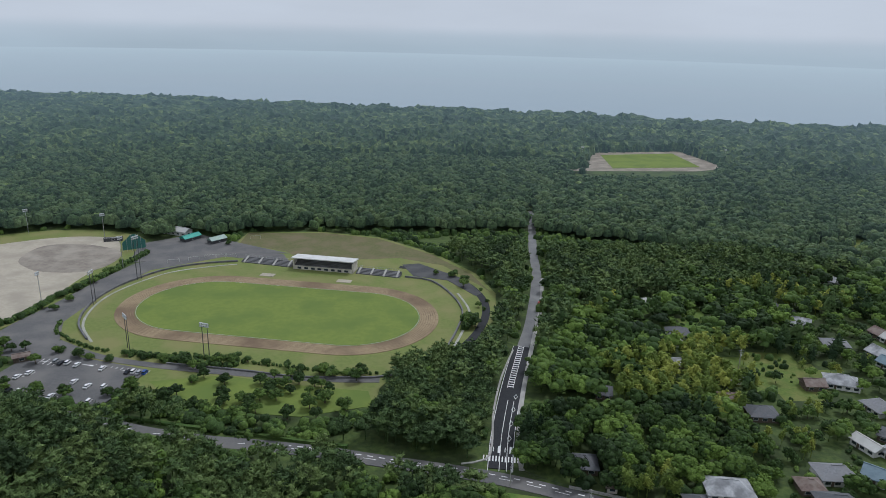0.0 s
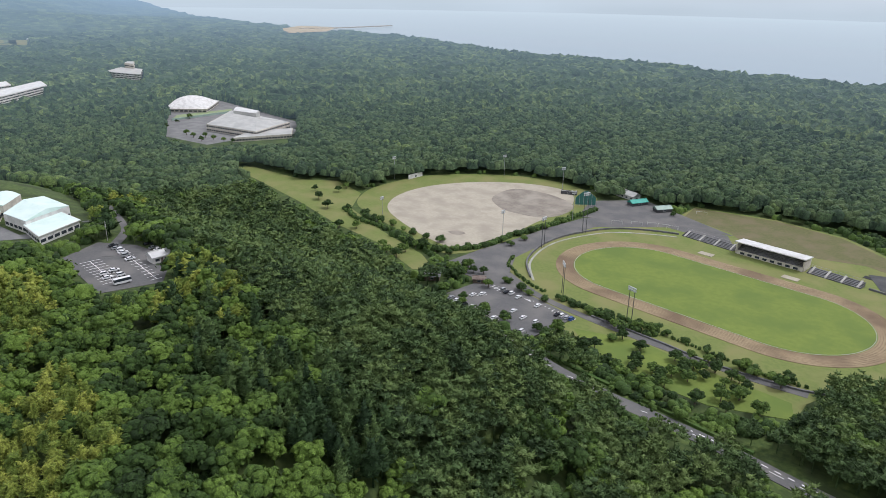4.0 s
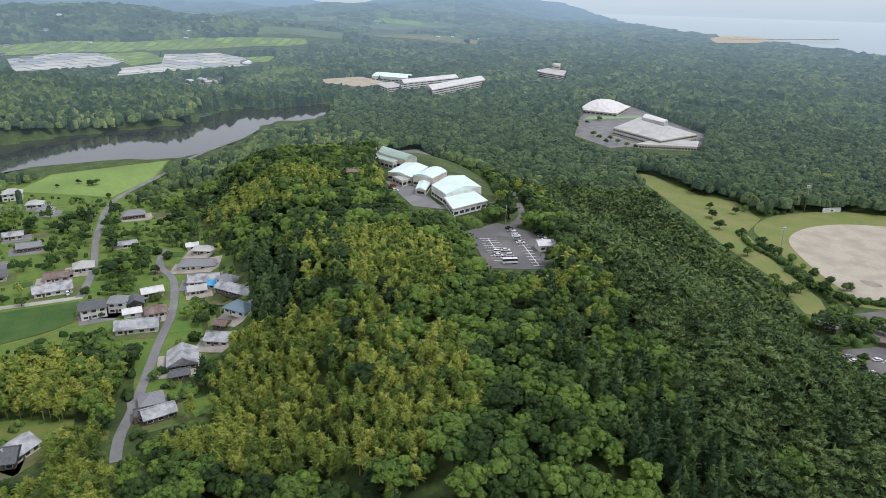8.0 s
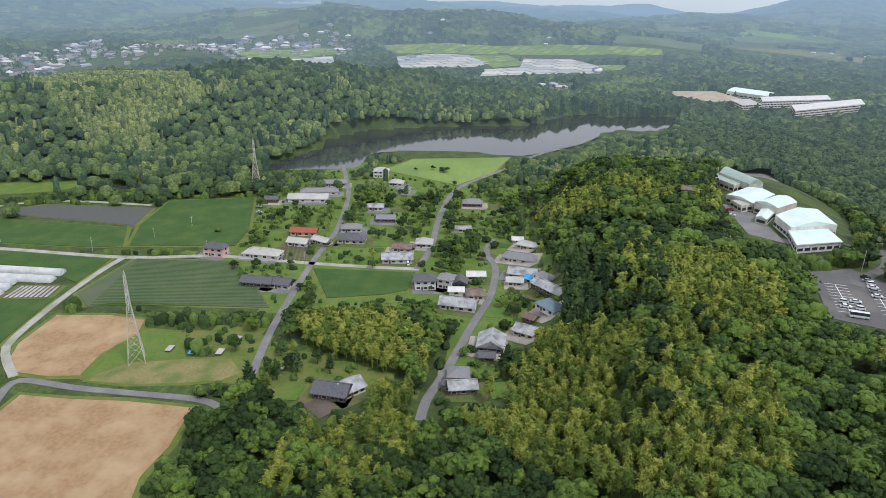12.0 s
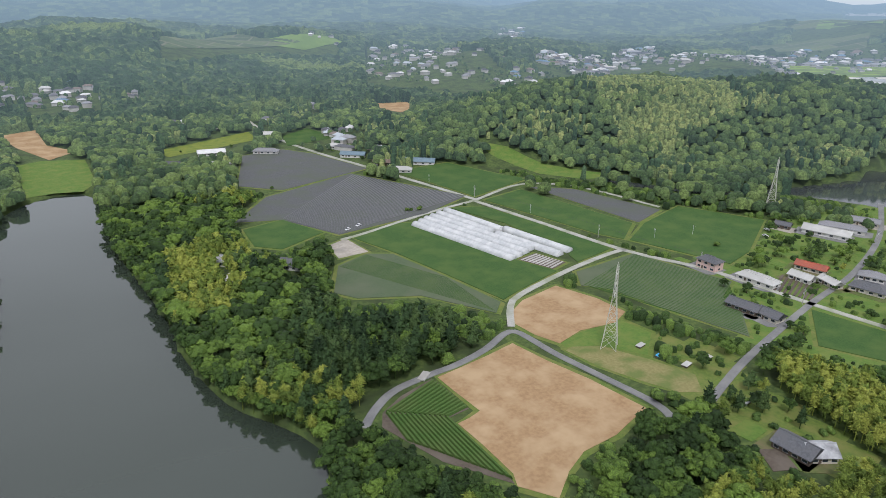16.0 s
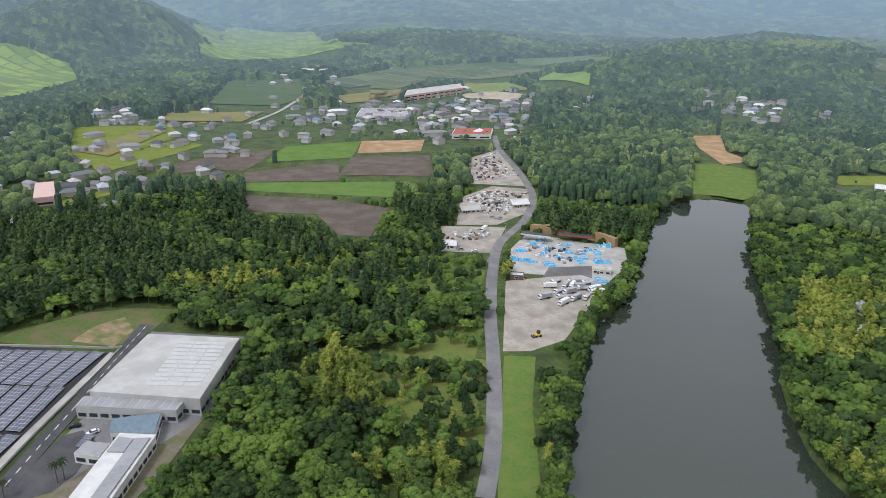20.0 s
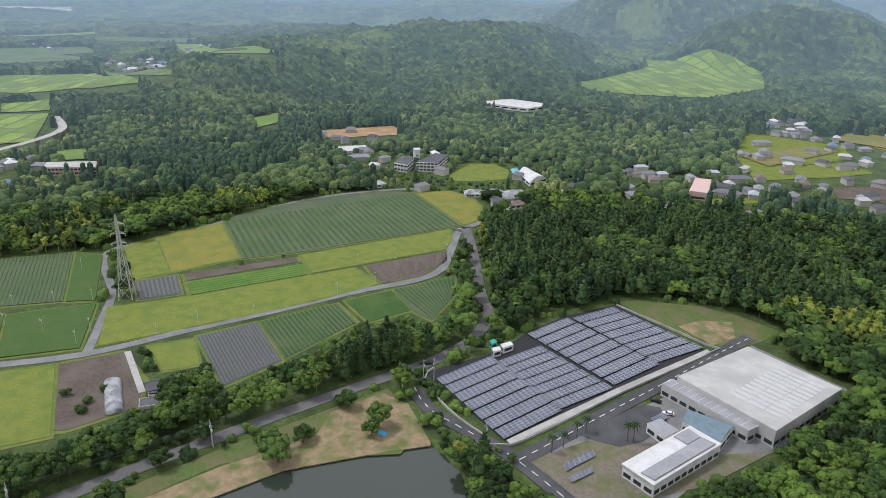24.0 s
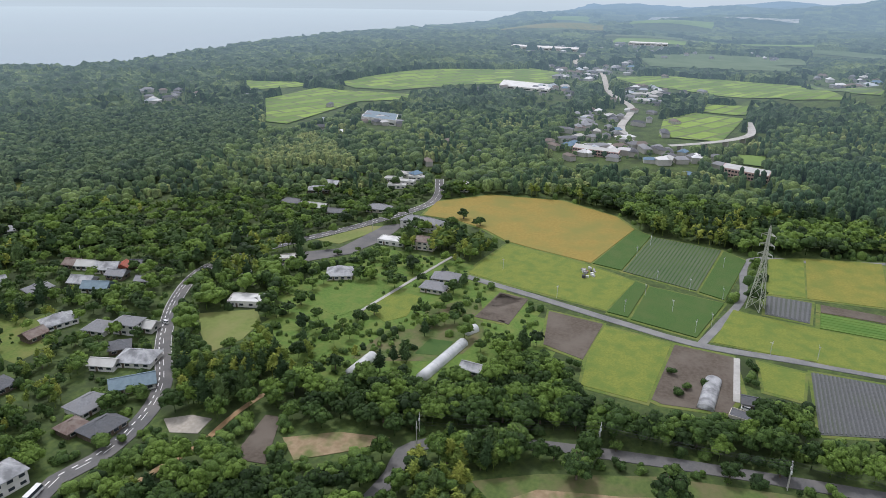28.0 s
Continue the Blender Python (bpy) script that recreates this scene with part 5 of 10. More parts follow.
wall_line("stadium_wall", SEATS, "low dark wall on the rim of an athletics ground", 1.1, 0.9, (-168.9, 315.3), (-181.6, 333.0), (-187.6, 352.9), (-188.4, 373.5), (-182.9, 395.8), (-167.8, 421.3), (-146.3, 434.4), (-128.2, 439.3))
wall_line("stadium_wall", SEATS, "low dark wall on the rim of an athletics ground", 1.1, 0.9, (-16.4, 415.3), (-0.2, 409.2), (11.8, 387.5), (18.0, 361.6), (14.8, 337.9), (8.0, 310.8))
wall_line("stadium_wall", SEATS, "low dark wall on the near rim of the ground", 0.9, 0.8, (-121.0, 291.1), (-85.1, 285.7), (-58.0, 280.5), (-24.7, 281.2), (-14.7, 285.1))
wall_line("rim_walk", FARM_TRACK, "pale walk outside the stadium wall", 0.22, 1.3, (-165.5, 312.8), (-178.8, 331.6), (-184.4, 351.4), (-184.8, 372.0), (-178.6, 392.2), (-164.8, 414.9), (-143.5, 427.7), (-127.3, 433.5), category="path")
wall_line("rim_walk", FARM_TRACK, "pale walk outside the stadium wall", 0.22, 1.3, (16.2, 388.7), (21.9, 361.8), (17.8, 336.7), (10.7, 310.3), category="path")
road("path", 4.5, NEW_ASPHALT, "dark asphalt ring path behind the stands", (-21.0, 434.8), (3.3, 427.6), (21.0, 407.7), (30.1, 383.2), (31.2, 359.1), (25.4, 334.2), (18.3, 317.9), lift=0.16, clear=0.5)
road("path", 4.5, ASPHALT, "asphalt path along park trees", (-182.2, 312.5), (-154.1, 297.0), (-119.9, 288.3), (-81.7, 282.5), (-47.5, 278.9), (-22.0, 279.2), lift=0.17, clear=0.5)
plot("dark_bank", DARK_ASPHALT, "dark paved bank behind bleachers", (-19.4, 439.6), (-8.1, 442.8), (21.2, 413.9), (30.5, 389.7), (26.9, 384.8), (10.4, 411.0), (-11.1, 417.8), lift=0.2, category="bank")

stand_a, stand_b = (-89.6, 427.5), (-49.9, 420.1)
sx, sy = (stand_a[0] + stand_b[0]) / 2, (stand_a[1] + stand_b[1]) / 2
st = math.atan2(stand_b[1] - stand_a[1], stand_b[0] - stand_a[0])
SW = math.hypot(stand_b[0] - stand_a[0], stand_b[1] - stand_a[1])
stand = thing("grandstand", "roofed concrete grandstand with grey seats", "grandstand", sx, sy, 0.0, st)
part("base_wall", Shape().box(0, 0.5, 0, SW, 1.0, 2.4).box(-SW / 2 + 0.4, 5, 0, 0.8, 10, 6).box(SW / 2 - 0.4, 5, 0, 0.8, 10, 6).box(0, 9.7, 0, SW - 1.6, 0.6, 6.2), CREAM, stand, "cream concrete walls")
for i in range(8):
    part("opening", Shape().box(-SW / 2 + (i + 1) * SW / 9, -0.04, 0.5, SW / 16, 0.12, 1.3), GLASS, stand)
for i in range(7):
    part("tier", Shape().box(0, 1.6 + i * 1.15, 0, SW - 1.7, 1.15, 2.4 + i * 0.5), SEATS, stand)
roof = Shape()
roof.add([(-SW / 2 - 0.6, -1.5, 7.6), (SW / 2 + 0.6, -1.5, 7.6), (SW / 2 + 0.6, 10.6, 6.3), (-SW / 2 - 0.6, 10.6, 6.3),
          (-SW / 2 - 0.6, -1.5, 8.2), (SW / 2 + 0.6, -1.5, 8.2), (SW / 2 + 0.6, 10.6, 6.9), (-SW / 2 - 0.6, 10.6, 6.9)],
         [(3, 2, 1, 0), (4, 5, 6, 7), (0, 1, 5, 4), (1, 2, 6, 5), (2, 3, 7, 6), (3, 0, 4, 7)])
part("roof", roof, WHITE_ROOF, stand, "off-white slab roof")
for i in range(6):
    part("column", Shape().box(-SW / 2 + 1 + i * (SW - 2) / 5, 7.4, 5.0, 0.35, 0.35, 1.9), WHITE, stand)


def bleacher(a, b):
    w = math.hypot(b[0] - a[0], b[1] - a[1])
    ob = thing("bleacher", "open grey stepped bleachers with pale stairs", "bleachers", (a[0] + b[0]) / 2, (a[1] + b[1]) / 2, 0.0, math.atan2(b[1] - a[1], b[0] - a[0]), "open bleachers")
    for i in range(5):
        part("tier", Shape().box(0, 0.6 + i * 1.2, 0, w, 1.2, 0.7 + i * 0.45), SEATS, ob)
    for i in range(4):
        part("stair", Shape().prism([(x, y, 0.0) for x, y in ((-0.6 + (i - 1.5) * w / 3.4, -0.1), (0.6 + (i - 1.5) * w / 3.4, -0.1), (0.6 + (i - 1.5) * w / 3.4, 6.1), (-0.6 + (i - 1.5) * w / 3.4, 6.1))],
                                    [(x, y, z) for x, y, z in ((-0.6 + (i - 1.5) * w / 3.4, -0.1, 0.75), (0.6 + (i - 1.5) * w / 3.4, -0.1, 0.75), (0.6 + (i - 1.5) * w / 3.4, 6.1, 3.0), (-0.6 + (i - 1.5) * w / 3.4, 6.1, 3.0))]), CONCRETE, ob)
    rail = Shape()
    for i in range(int(w / 2.5) + 1):
        rail.box(-w / 2 + i * 2.5, 6.3, 0, 0.08, 0.08, 3.7)
    rail.box(0, 6.3, 3.6, w, 0.08, 0.1)
    part("back_rail", rail, STEEL, ob)


bleacher(*[(-125.8, 438.3), (-91.3, 429.6)])
bleacher(*[(-48.2, 420.2), (-20.1, 413.3)])


def flood_tower(x, y, tall, posts, heading, label):
    ob = thing("floodlight_mast", label, "floodlight", x, y, turn=heading, group="floodlight masts")
    for i in range(posts):
        px = (i - (posts - 1) / 2) * 3.0
        part("post", Shape().rod((px, 0, 0), (px, 0, tall - 1), 0.22, 6, 0.14), STEEL if posts == 1 else DARK_STEEL, ob)
    w = 3.4 if posts == 1 else 5.0
    part("rack", Shape().box(0, 0, tall - 2.4, w, 0.12, 0.12).box(0, 0, tall - 1.1, w, 0.12, 0.12).box(-w / 2, 0, tall - 2.4, 0.1, 0.1, 1.4).box(w / 2, 0, tall - 2.4, 0.1, 0.1, 1.4), STEEL, ob)
    for row in range(2):
        for i in range(5):
            part("lamp", Shape().box((i - 2) * w / 5, -0.3, tall - 2.5 + row * 1.25, w / 6.5, 0.5, 0.75), LAMP_WHITE, ob)


for (x, y), tall, posts in (
    ((-144.7, 306.3), 18.6, 2), ((-105.3, 299.8), 17.7, 2), ((-186.5, 361.3), 20.2, 2), ((-178.3, 402.1), 28.1, 2),
    ((-217.5, 364.4), 17.7, 1), ((-296.1, 493.7), 18.9, 1), ((-236.3, 484.2), 19.5, 1), ((-361.5, 427.8), 19.2, 1), ((-196.8, 422.4), 21.4, 1), ((-306.6, 349.3), 13.3, 1),
    ((181, 840), 20.3, 1), ((366, 865), 17.4, 1),
):
    flood_tower(x, y, tall, posts, math.atan2(y - 357, x + 84) + math.pi / 2, "tall grey floodlight mast with two rows of lamps")


def shed(name, label, a, b, depth, high, wall, roof_mat, kind="gable", category="building", eave=0.5, windows=3, storeys=1, z=None, rise=None):
    """A house or shed on the ground line a to b; it reaches depth metres away from the plan's middle."""
    if a[0] * (b[1] - a[1]) - a[1] * (b[0] - a[0]) < 0:
        a, b = b, a
    w = max(math.hypot(b[0] - a[0], b[1] - a[1]), 2.0)
    t = math.atan2(b[1] - a[1], b[0] - a[0]) + math.pi
    ux, uy = -math.sin(t), math.cos(t)
    cx, cy = (a[0] + b[0]) / 2, (a[1] + b[1]) / 2
    if ux * cx + uy * cy < 0:
        t += math.pi
        ux, uy = -ux, -uy
    x, y = cx + ux * depth / 2, cy + uy * depth / 2
    ob = thing(name, label, category, x, y, z, t)
    hw, hd = w / 2 + eave, depth / 2 + eave
    body = Shape().box(0, 0, -0.6, w, depth, high + 0.6)
    rise = rise if rise is not None else min(w, depth) * 0.26
    r = Shape()
    th = 0.22
    if kind == "flat":
        body.box(0, -depth / 2 + 0.1, high, w, 0.2, 0.5).box(0, depth / 2 - 0.1, high, w, 0.2, 0.5).box(-w / 2 + 0.1, 0, high, 0.2, depth - 0.4, 0.5).box(w / 2 - 0.1, 0, high, 0.2, depth - 0.4, 0.5)
        r.box(0, 0, high, w - 0.4, depth - 0.4, 0.12)
        if w > 9:
            r.box(w * 0.2, 0, high, 1.6, 1.2, 0.9)
    else:
        along_x = w >= depth
        if kind == "hip":
            k = min(hw, hd)
            rx, ry = (hw - k * 0.9, 0) if along_x else (0, hd - k * 0.9)
        else:
            rx, ry = (hw, 0) if along_x else (0, hd)
        lo = [(-hw, -hd), (hw, -hd), (hw, hd), (-hw, hd)]
        if along_x:
            hi = [(-rx, -0.12), (rx, -0.12), (rx, 0.12), (-rx, 0.12)]
            if kind == "gable":
                body.add([(-w / 2, -depth / 2, high), (-w / 2, depth / 2, high), (-w / 2, 0, high + rise * depth / (2 * hd)), (w / 2, -depth / 2, high), (w / 2, depth / 2, high), (w / 2, 0, high + rise * depth / (2 * hd))], [(0, 2, 1), (3, 4, 5)])
        else:
            hi = [(-0.12, -ry), (0.12, -ry), (0.12, ry), (-0.12, ry)]
            if kind == "gable":
                body.add([(-w / 2, -depth / 2, high), (w / 2, -depth / 2, high), (0, -depth / 2, high + rise * w / (2 * hw)), (-w / 2, depth / 2, high), (w / 2, depth / 2, high), (0, depth / 2, high + rise * w / (2 * hw))], [(0, 1, 2), (3, 5, 4)])
        base = high - rise * eave / max(min(hw, hd), 1)
        r.add([(p[0], p[1], base) for p in lo] + [(p[0], p[1], base + th) for p in lo] + [(p[0], p[1], high + rise + th) for p in hi] + [(p[0], p[1], high + rise) for p in hi],
              [(0, 1, 5, 4), (1, 2, 6, 5), (2, 3, 7, 6), (3, 0, 4, 7), (4, 5, 9, 8), (5, 6, 10, 9), (6, 7, 11, 10), (7, 4, 8, 11), (8, 9, 10, 11), (1, 0, 12, 13), (2, 1, 13, 14), (3, 2, 14, 15), (0, 3, 15, 12)])
    part("wall", body, wall, ob)
    rf = part("roof", r, roof_mat, ob)
    if kind in ("gable", "hip"):
        if along_x:
            part("ridge", Shape().box(0, 0, high + rise + 0.1, 2 * rx, 0.5, 0.28), roof_mat, rf)
        else:
            part("ridge", Shape().box(0, 0, high + rise + 0.1, 0.5, 2 * ry, 0.28), roof_mat, rf)
    for s in range(storeys):
        z0 = 0.8 + s * 2.7
        for i in range(windows):
            wx = -w / 2 + (i + 0.5) * w / windows
            ww = min(1.9, w / windows * 0.6)
            win = part("window", Shape().box(wx, -depth / 2 - 0.03, z0, ww + 0.2, 0.08, 1.3), WHITE, ob)
            part("pane", Shape().box(wx, -depth / 2 - 0.06, z0 + 0.1, ww, 0.06, 1.1), GLASS, win)
        if windows > 1:
            part("window", Shape().box(w / 2 + 0.04, 0, z0 + 0.1, 0.08, 1.7, 1.0), GLASS, ob)
    if windows > 1:
        part("door", Shape().box(-w / 2 + w / windows, -depth / 2 - 0.05, 0, 1.0, 0.1, 2.05), TIMBER, ob)
    c, s_ = math.cos(t), math.sin(t)
    OPEN.append([(x + px * c - py * s_, y + px * s_ + py * c) for px, py in ((-0.7 * hw, -0.7 * hd), (0.7 * hw, -0.7 * hd), (0.7 * hw, 0.7 * hd), (-0.7 * hw, 0.7 * hd))])
    return ob


shed("changing_room", "small white changing room with a yellow-green roof", *[(-216.3, 501.2), (-206.3, 500.7)], 7, 3.0, WHITE, LIME_ROOF, windows=2)
shed("changing_room", "long white changing room with a pale roof", *[(-202.2, 501.6), (-181.8, 493.8)], 8, 3.2, WHITE, PALE_ROOF, windows=5)
shed("shelter", "open shelter with a teal roof", *[(-176.5, 479.3), (-169.2, 491.0)], 6, 2.6, DARK_STEEL, TEAL, windows=1)
shed("shelter", "open shelter with a pale green roof", *[(-156.5, 476.0), (-148.9, 485.4)], 6, 2.6, DARK_STEEL, GREEN_ROOF, windows=1)
shed("ticket_hut", "small brown hut beside a car park", *[(-189.5, 288.7), (-183.7, 292.1)], 4, 2.6, TIMBER, BROWN_TILES, windows=1)
shed("pavilion", "park pavilion with grey roof", *[(-212.2, 275.5), (-205.2, 279.6)], 7, 2.8, TIMBER, TILES, windows=1)
shed("dugout", "low dark dugout on a ball field", *[(-233.6, 476.4), (-221.7, 480.0)], 3, 2.2, DARK_STEEL, PALE_ROOF, kind="flat", windows=1)
shed("scoreboard", "small pale scoreboard behind the outfield", *[(-351.3, 434.4), (-349.4, 449.6)], 1.0, 3.0, WHITE, PALE_ROOF, kind="flat", windows=1)
net = thing("backstop_net", "tall green backstop net on steel posts", "net", *(-204.5, 458.9), turn=0.6)
for i in range(6):
    part("post", Shape().rod((i * 3 - 7.5, 0, 0), (i * 3 - 7.5, 0, 13 - abs(i - 2.5) * 2.6), 0.12, 5), STEEL, net)
part("netting", Shape().add([(-7.5, 0, 1), (7.5, 0, 1), (7.5, 0, 6.4), (1.5, 0, 11.6), (-1.5, 0, 11.6), (-7.5, 0, 6.4), (-7.5, .05, 1), (7.5, .05, 1), (7.5, .05, 6.4), (1.5, .05, 11.6), (-1.5, .05, 11.6), (-7.5, .05, 6.4)], [(0, 1, 2, 3, 4, 5), (11, 10, 9, 8, 7, 6)]), NETTING, net, "green mesh")


def goal(x, y, turn):
    ob = thing("football_goal", "white football goal frame stored by a path", "goal", x, y, turn=turn, group="stored goals")
    part("frame", Shape().rod((-3.6, 0, 0), (-3.6, 0, 2.4), 0.09).rod((3.6, 0, 0), (3.6, 0, 2.4), 0.09).rod((-3.6, 0, 2.4), (3.6, 0, 2.4), 0.09).rod((-3.6, 0, 2.4), (-3.6, 1.6, 0), 0.06).rod((3.6, 0, 2.4), (3.6, 1.6, 0), 0.06), WHITE, ob)


for (x, y) in [(-169.0, 434.2), (-157.6, 440.5), (-148.3, 445.5), (-141.5, 447.1), (-135.5, 447.7), (-129.8, 492.1)]:
    goal(x, y, math.atan2(y, x) - math.pi / 2)


def box_hall(name, label, quad, high, wall, roof_mat, roof_kind="flat", rise=0.0, bays=8, storeys=1, category="building", over=0.0, z=None):
    """A large building over four roof corners; its windows run in bands on all sides."""
    c = Vector((sum(p[0] for p in quad) / 4, sum(p[1] for p in quad) / 4))
    z0 = z_at(c.x, c.y) if z is None else z
    ob = thing(name, label, category, c.x, c.y, z0)
    q = [Vector(p) - c for p in quad]
    if sum(a.x * b.y - b.x * a.y for a, b in zip(q, q[1:] + q[:1])) < 0:
        q = q[::-1]
    part("wall", Shape().prism([(p.x, p.y, -1.0) for p in q], [(p.x, p.y, high) for p in q]), wall, ob)
    big = [p * (1 + over / max(p.length, 1)) for p in q]
    r = Shape()
    if roof_kind == "flat":
        r.prism([(p.x, p.y, high) for p in big], [(p.x, p.y, high + 0.45) for p in big])
        part("roof_deck", Shape().prism([(p.x * 0.97, p.y * 0.97, high + 0.4) for p in big], [(p.x * 0.97, p.y * 0.97, high + 0.5) for p in big]), roof_mat, ob)
    else:
        if (q[1] - q[0]).length < (q[2] - q[1]).length:
            big = big[1:] + big[:1]
        n = 10 if roof_kind == "vault" else 2
        lo, hi = [], []
        for i in range(n + 1):
            s = i / n
            up = rise * (math.sin(math.pi * s) if roof_kind == "vault" else 1 - abs(2 * s - 1))
            a, b = big[0].lerp(big[3], s), big[1].lerp(big[2], s)
            if roof_kind == "hip":
                m = (1 - abs(2 * s - 1)) * 0.28
                a, b = a.lerp(b, m), b.lerp(a, m)
            lo += [(a.x, a.y, high + up - 0.25), (b.x, b.y, high + up - 0.25)]
            hi += [(a.x, a.y, high + up), (b.x, b.y, high + up)]
        k = len(lo)
        fs = [(k + 2 * i, k + 2 * i + 1, k + 2 * i + 3, k + 2 * i + 2) for i in range(n)] + [(2 * i + 2, 2 * i + 3, 2 * i + 1, 2 * i) for i in range(n)]
        fs += [(2 * i, k + 2 * i, k + 2 * i + 2, 2 * i + 2) for i in range(n)] + [(2 * i + 3, k + 2 * i + 3, k + 2 * i + 1, 2 * i + 1) for i in range(n)]
        fs += [tuple(2 * i for i in range(n + 1)), tuple(2 * i + 1 for i in range(n, -1, -1))]
        fs += [(0, 1, k + 1, k), (2 * n + 1, 2 * n, k + 2 * n, k + 2 * n + 1)]
        r.add(lo + hi, fs)
    part("roof", r, roof_mat if roof_kind != "flat" else wall, ob)
    for s in range(storeys):
        zz = 1.0 + s * high / storeys
        for a, b in zip(q, q[1:] + q[:1]):
            d = b - a
            k = max(1, int(bays * d.length / 40))
            nrm = Vector((d.y, -d.x)).normalized()
            for i in range(k):
                m = a.lerp(b, (i + 0.5) / k) + nrm * 0.03
                win = part("window", Shape().box(m.x, m.y, zz, d.length / k * 0.72, 0.12, min(1.5, high / storeys * 0.5), math.atan2(d.y, d.x)), GLASS, ob)
    OPEN.append([(p[0], p[1]) for p in quad])
    return ob


# ---- hilltop hall ----
H8 = "hilltop hall"
box_hall("hilltop_hall", "hilltop hall wing with a bright mint metal roof", [(-373.3, 138.1), (-388.9, 165.3), (-361.0, 164.9), (-352.1, 139.1)], 6.5, WHITE, MINT, "gable", 2.6, bays=10)
box_hall("hilltop_hall", "low hall wing with a mint roof over steps", [(-352.8, 138.8), (-362.3, 159.6), (-340.1, 158.9), (-331.1, 135.2)], 4.2, WHITE, MINT, "flat", bays=10, over=0.8)
box_hall("hilltop_hall", "rounded hall wing with a pale mint roof", [(-397.3, 134.5), (-414.3, 152.4), (-401.0, 158.8), (-386.7, 143.7)], 6.5, CREAM, MINT, "vault", 1.6, bays=10)
box_hall("hilltop_hall", "long hall wing with a mint roof", [(-415.6, 123.9), (-436.6, 142.6), (-421.2, 153.4), (-398.7, 134.3)], 5.0, CREAM, MINT, "gable", 1.4, bays=12)
box_hall("entrance_porch", "tilted mint canopy over an entrance", [(-377.7, 129.6), (-393.7, 137.3), (-389.7, 143.7), (-372.9, 134.1)], 3.6, CREAM, MINT, "gable", 1.2, bays=4)
box_hall("hilltop_hall", "low entrance block with pale roof", [(-407.0, 124.4), (-408.9, 130.8), (-401.2, 134.9), (-395.7, 127.2)], 3.6, CREAM, PALE_ROOF, "flat", bays=12)
box_hall("sports_hall", "hall with a sage green vaulted roof", [(-464.8, 131.5), (-476.7, 141.5), (-442.0, 152.6), (-436.6, 142.6)], 6.5, CREAM, GREEN_ROOF, "vault", 2.5, bays=10)
box_hall("annex", "low annex with a sage green roof", [(-458.9, 125.3), (-472.0, 133.8), (-445.8, 141.1), (-439.0, 134.5)], 4.5, CREAM, GREEN_ROOF, "flat", bays=10)
shed("lookout_tower", "weathered wooden lookout tower on a ridge", *[(-407.4, 95.5), (-405.6, 101.2)], 5, 9.0, TIMBER, BROWN_TILES, windows=1, storeys=2)
shed("pump_house", "small white pump house by a car park", *[(-269.6, 154.3), (-268.4, 162.6)], 6, 3.0, WHITE, WHITE_ROOF, windows=2)

# ---- gymnasium and far halls ----
box_hall("gymnasium", "large grey gymnasium with a sloping metal roof", [(-643, 450), (-693, 521), (-587, 517), (-572, 458)], 7.5, CREAM, PALE_ROOF, "hip", 6.0, bays=12, storeys=2)
box_hall("roof_lantern", "raised lantern on the gymnasium roof", [(-652, 493), (-670, 513), (-629, 511), (-618, 497)], 15.5, PALE_ROOF, WHITE_ROOF, "vault", 1.0, bays=2)
box_hall("entrance_block", "low cream entrance block of the gymnasium", [(-576, 432), (-594, 471), (-569, 505), (-547, 484)], 4.0, CREAM, PALE_ROOF, "flat", bays=14)
dome_quad = [(-777, 488), (-823, 535), (-780, 568), (-738, 519)]
dome_hall = box_hall("dome_hall", "hall under a white domed membrane roof", dome_quad, 4.0, CREAM, WHITE_ROOF, "flat", bays=8)
dome_mid = Vector((sum(p[0] for p in dome_quad) / 4, sum(p[1] for p in dome_quad) / 4))
dome_q = [(Vector(p) - dome_mid) * 1.04 for p in dome_quad]
skin = Shape()
dome_n = 10
skin_v = []
for i in range(dome_n + 1):
    for j in range(dome_n + 1):
        u, v = i / dome_n, j / dome_n
        p = dome_q[0].lerp(dome_q[1], u).lerp(dome_q[3].lerp(dome_q[2], u), v)
        skin_v.append((p.x, p.y, 4.4 + 11.0 * (1 - (2 * u - 1) ** 2) ** 0.8 * (1 - (2 * v - 1) ** 2) ** 0.8))
skin.add(skin_v, [(i * 11 + j, i * 11 + 11 + j, i * 11 + 12 + j, i * 11 + 1 + j) for i in range(10) for j in range(10)])
part("membrane", skin, WHITE, dome_hall, "white domed membrane", True)
box_hall("school_block", "long white school block with rows of windows", [(-1074, 344), (-1120, 455), (-1076, 443), (-1028, 333)], 9.5, WHITE, WHITE_ROOF, "flat", bays=16, storeys=3)
box_hall("school_block", "long white school block with rows of windows", [(-1001, 363), (-1093, 491), (-1039, 474), (-951, 351)], 9.5, WHITE, WHITE_ROOF, "flat", bays=16, storeys=3)
box_hall("school_block", "low white school wing", [(-1057, 298), (-1074, 329), (-1026, 332), (-1007, 301)], 6.0, WHITE, PALE_ROOF, "flat", bays=14, storeys=2)
box_hall("school_gym", "school gym with a pale green vaulted roof", [(-1152, 317), (-1191, 346), (-1140, 391), (-1107, 364)], 7.0, WHITE, MINT, "vault", 3.5, bays=6)
box_hall("hotel", "white hotel with stepped storeys above pine wood", [(-1140, 615), (-1177, 664), (-1129, 676), (-1064, 632)], 9.0, WHITE, PALE_ROOF, "flat", bays=14, storeys=3)
box_hall("hotel_tower", "square stair tower of the hotel", [(-1169, 668), (-1186, 684), (-1175, 690), (-1141, 667)], 17.0, CREAM, PALE_ROOF, "flat", bays=10, storeys=3)
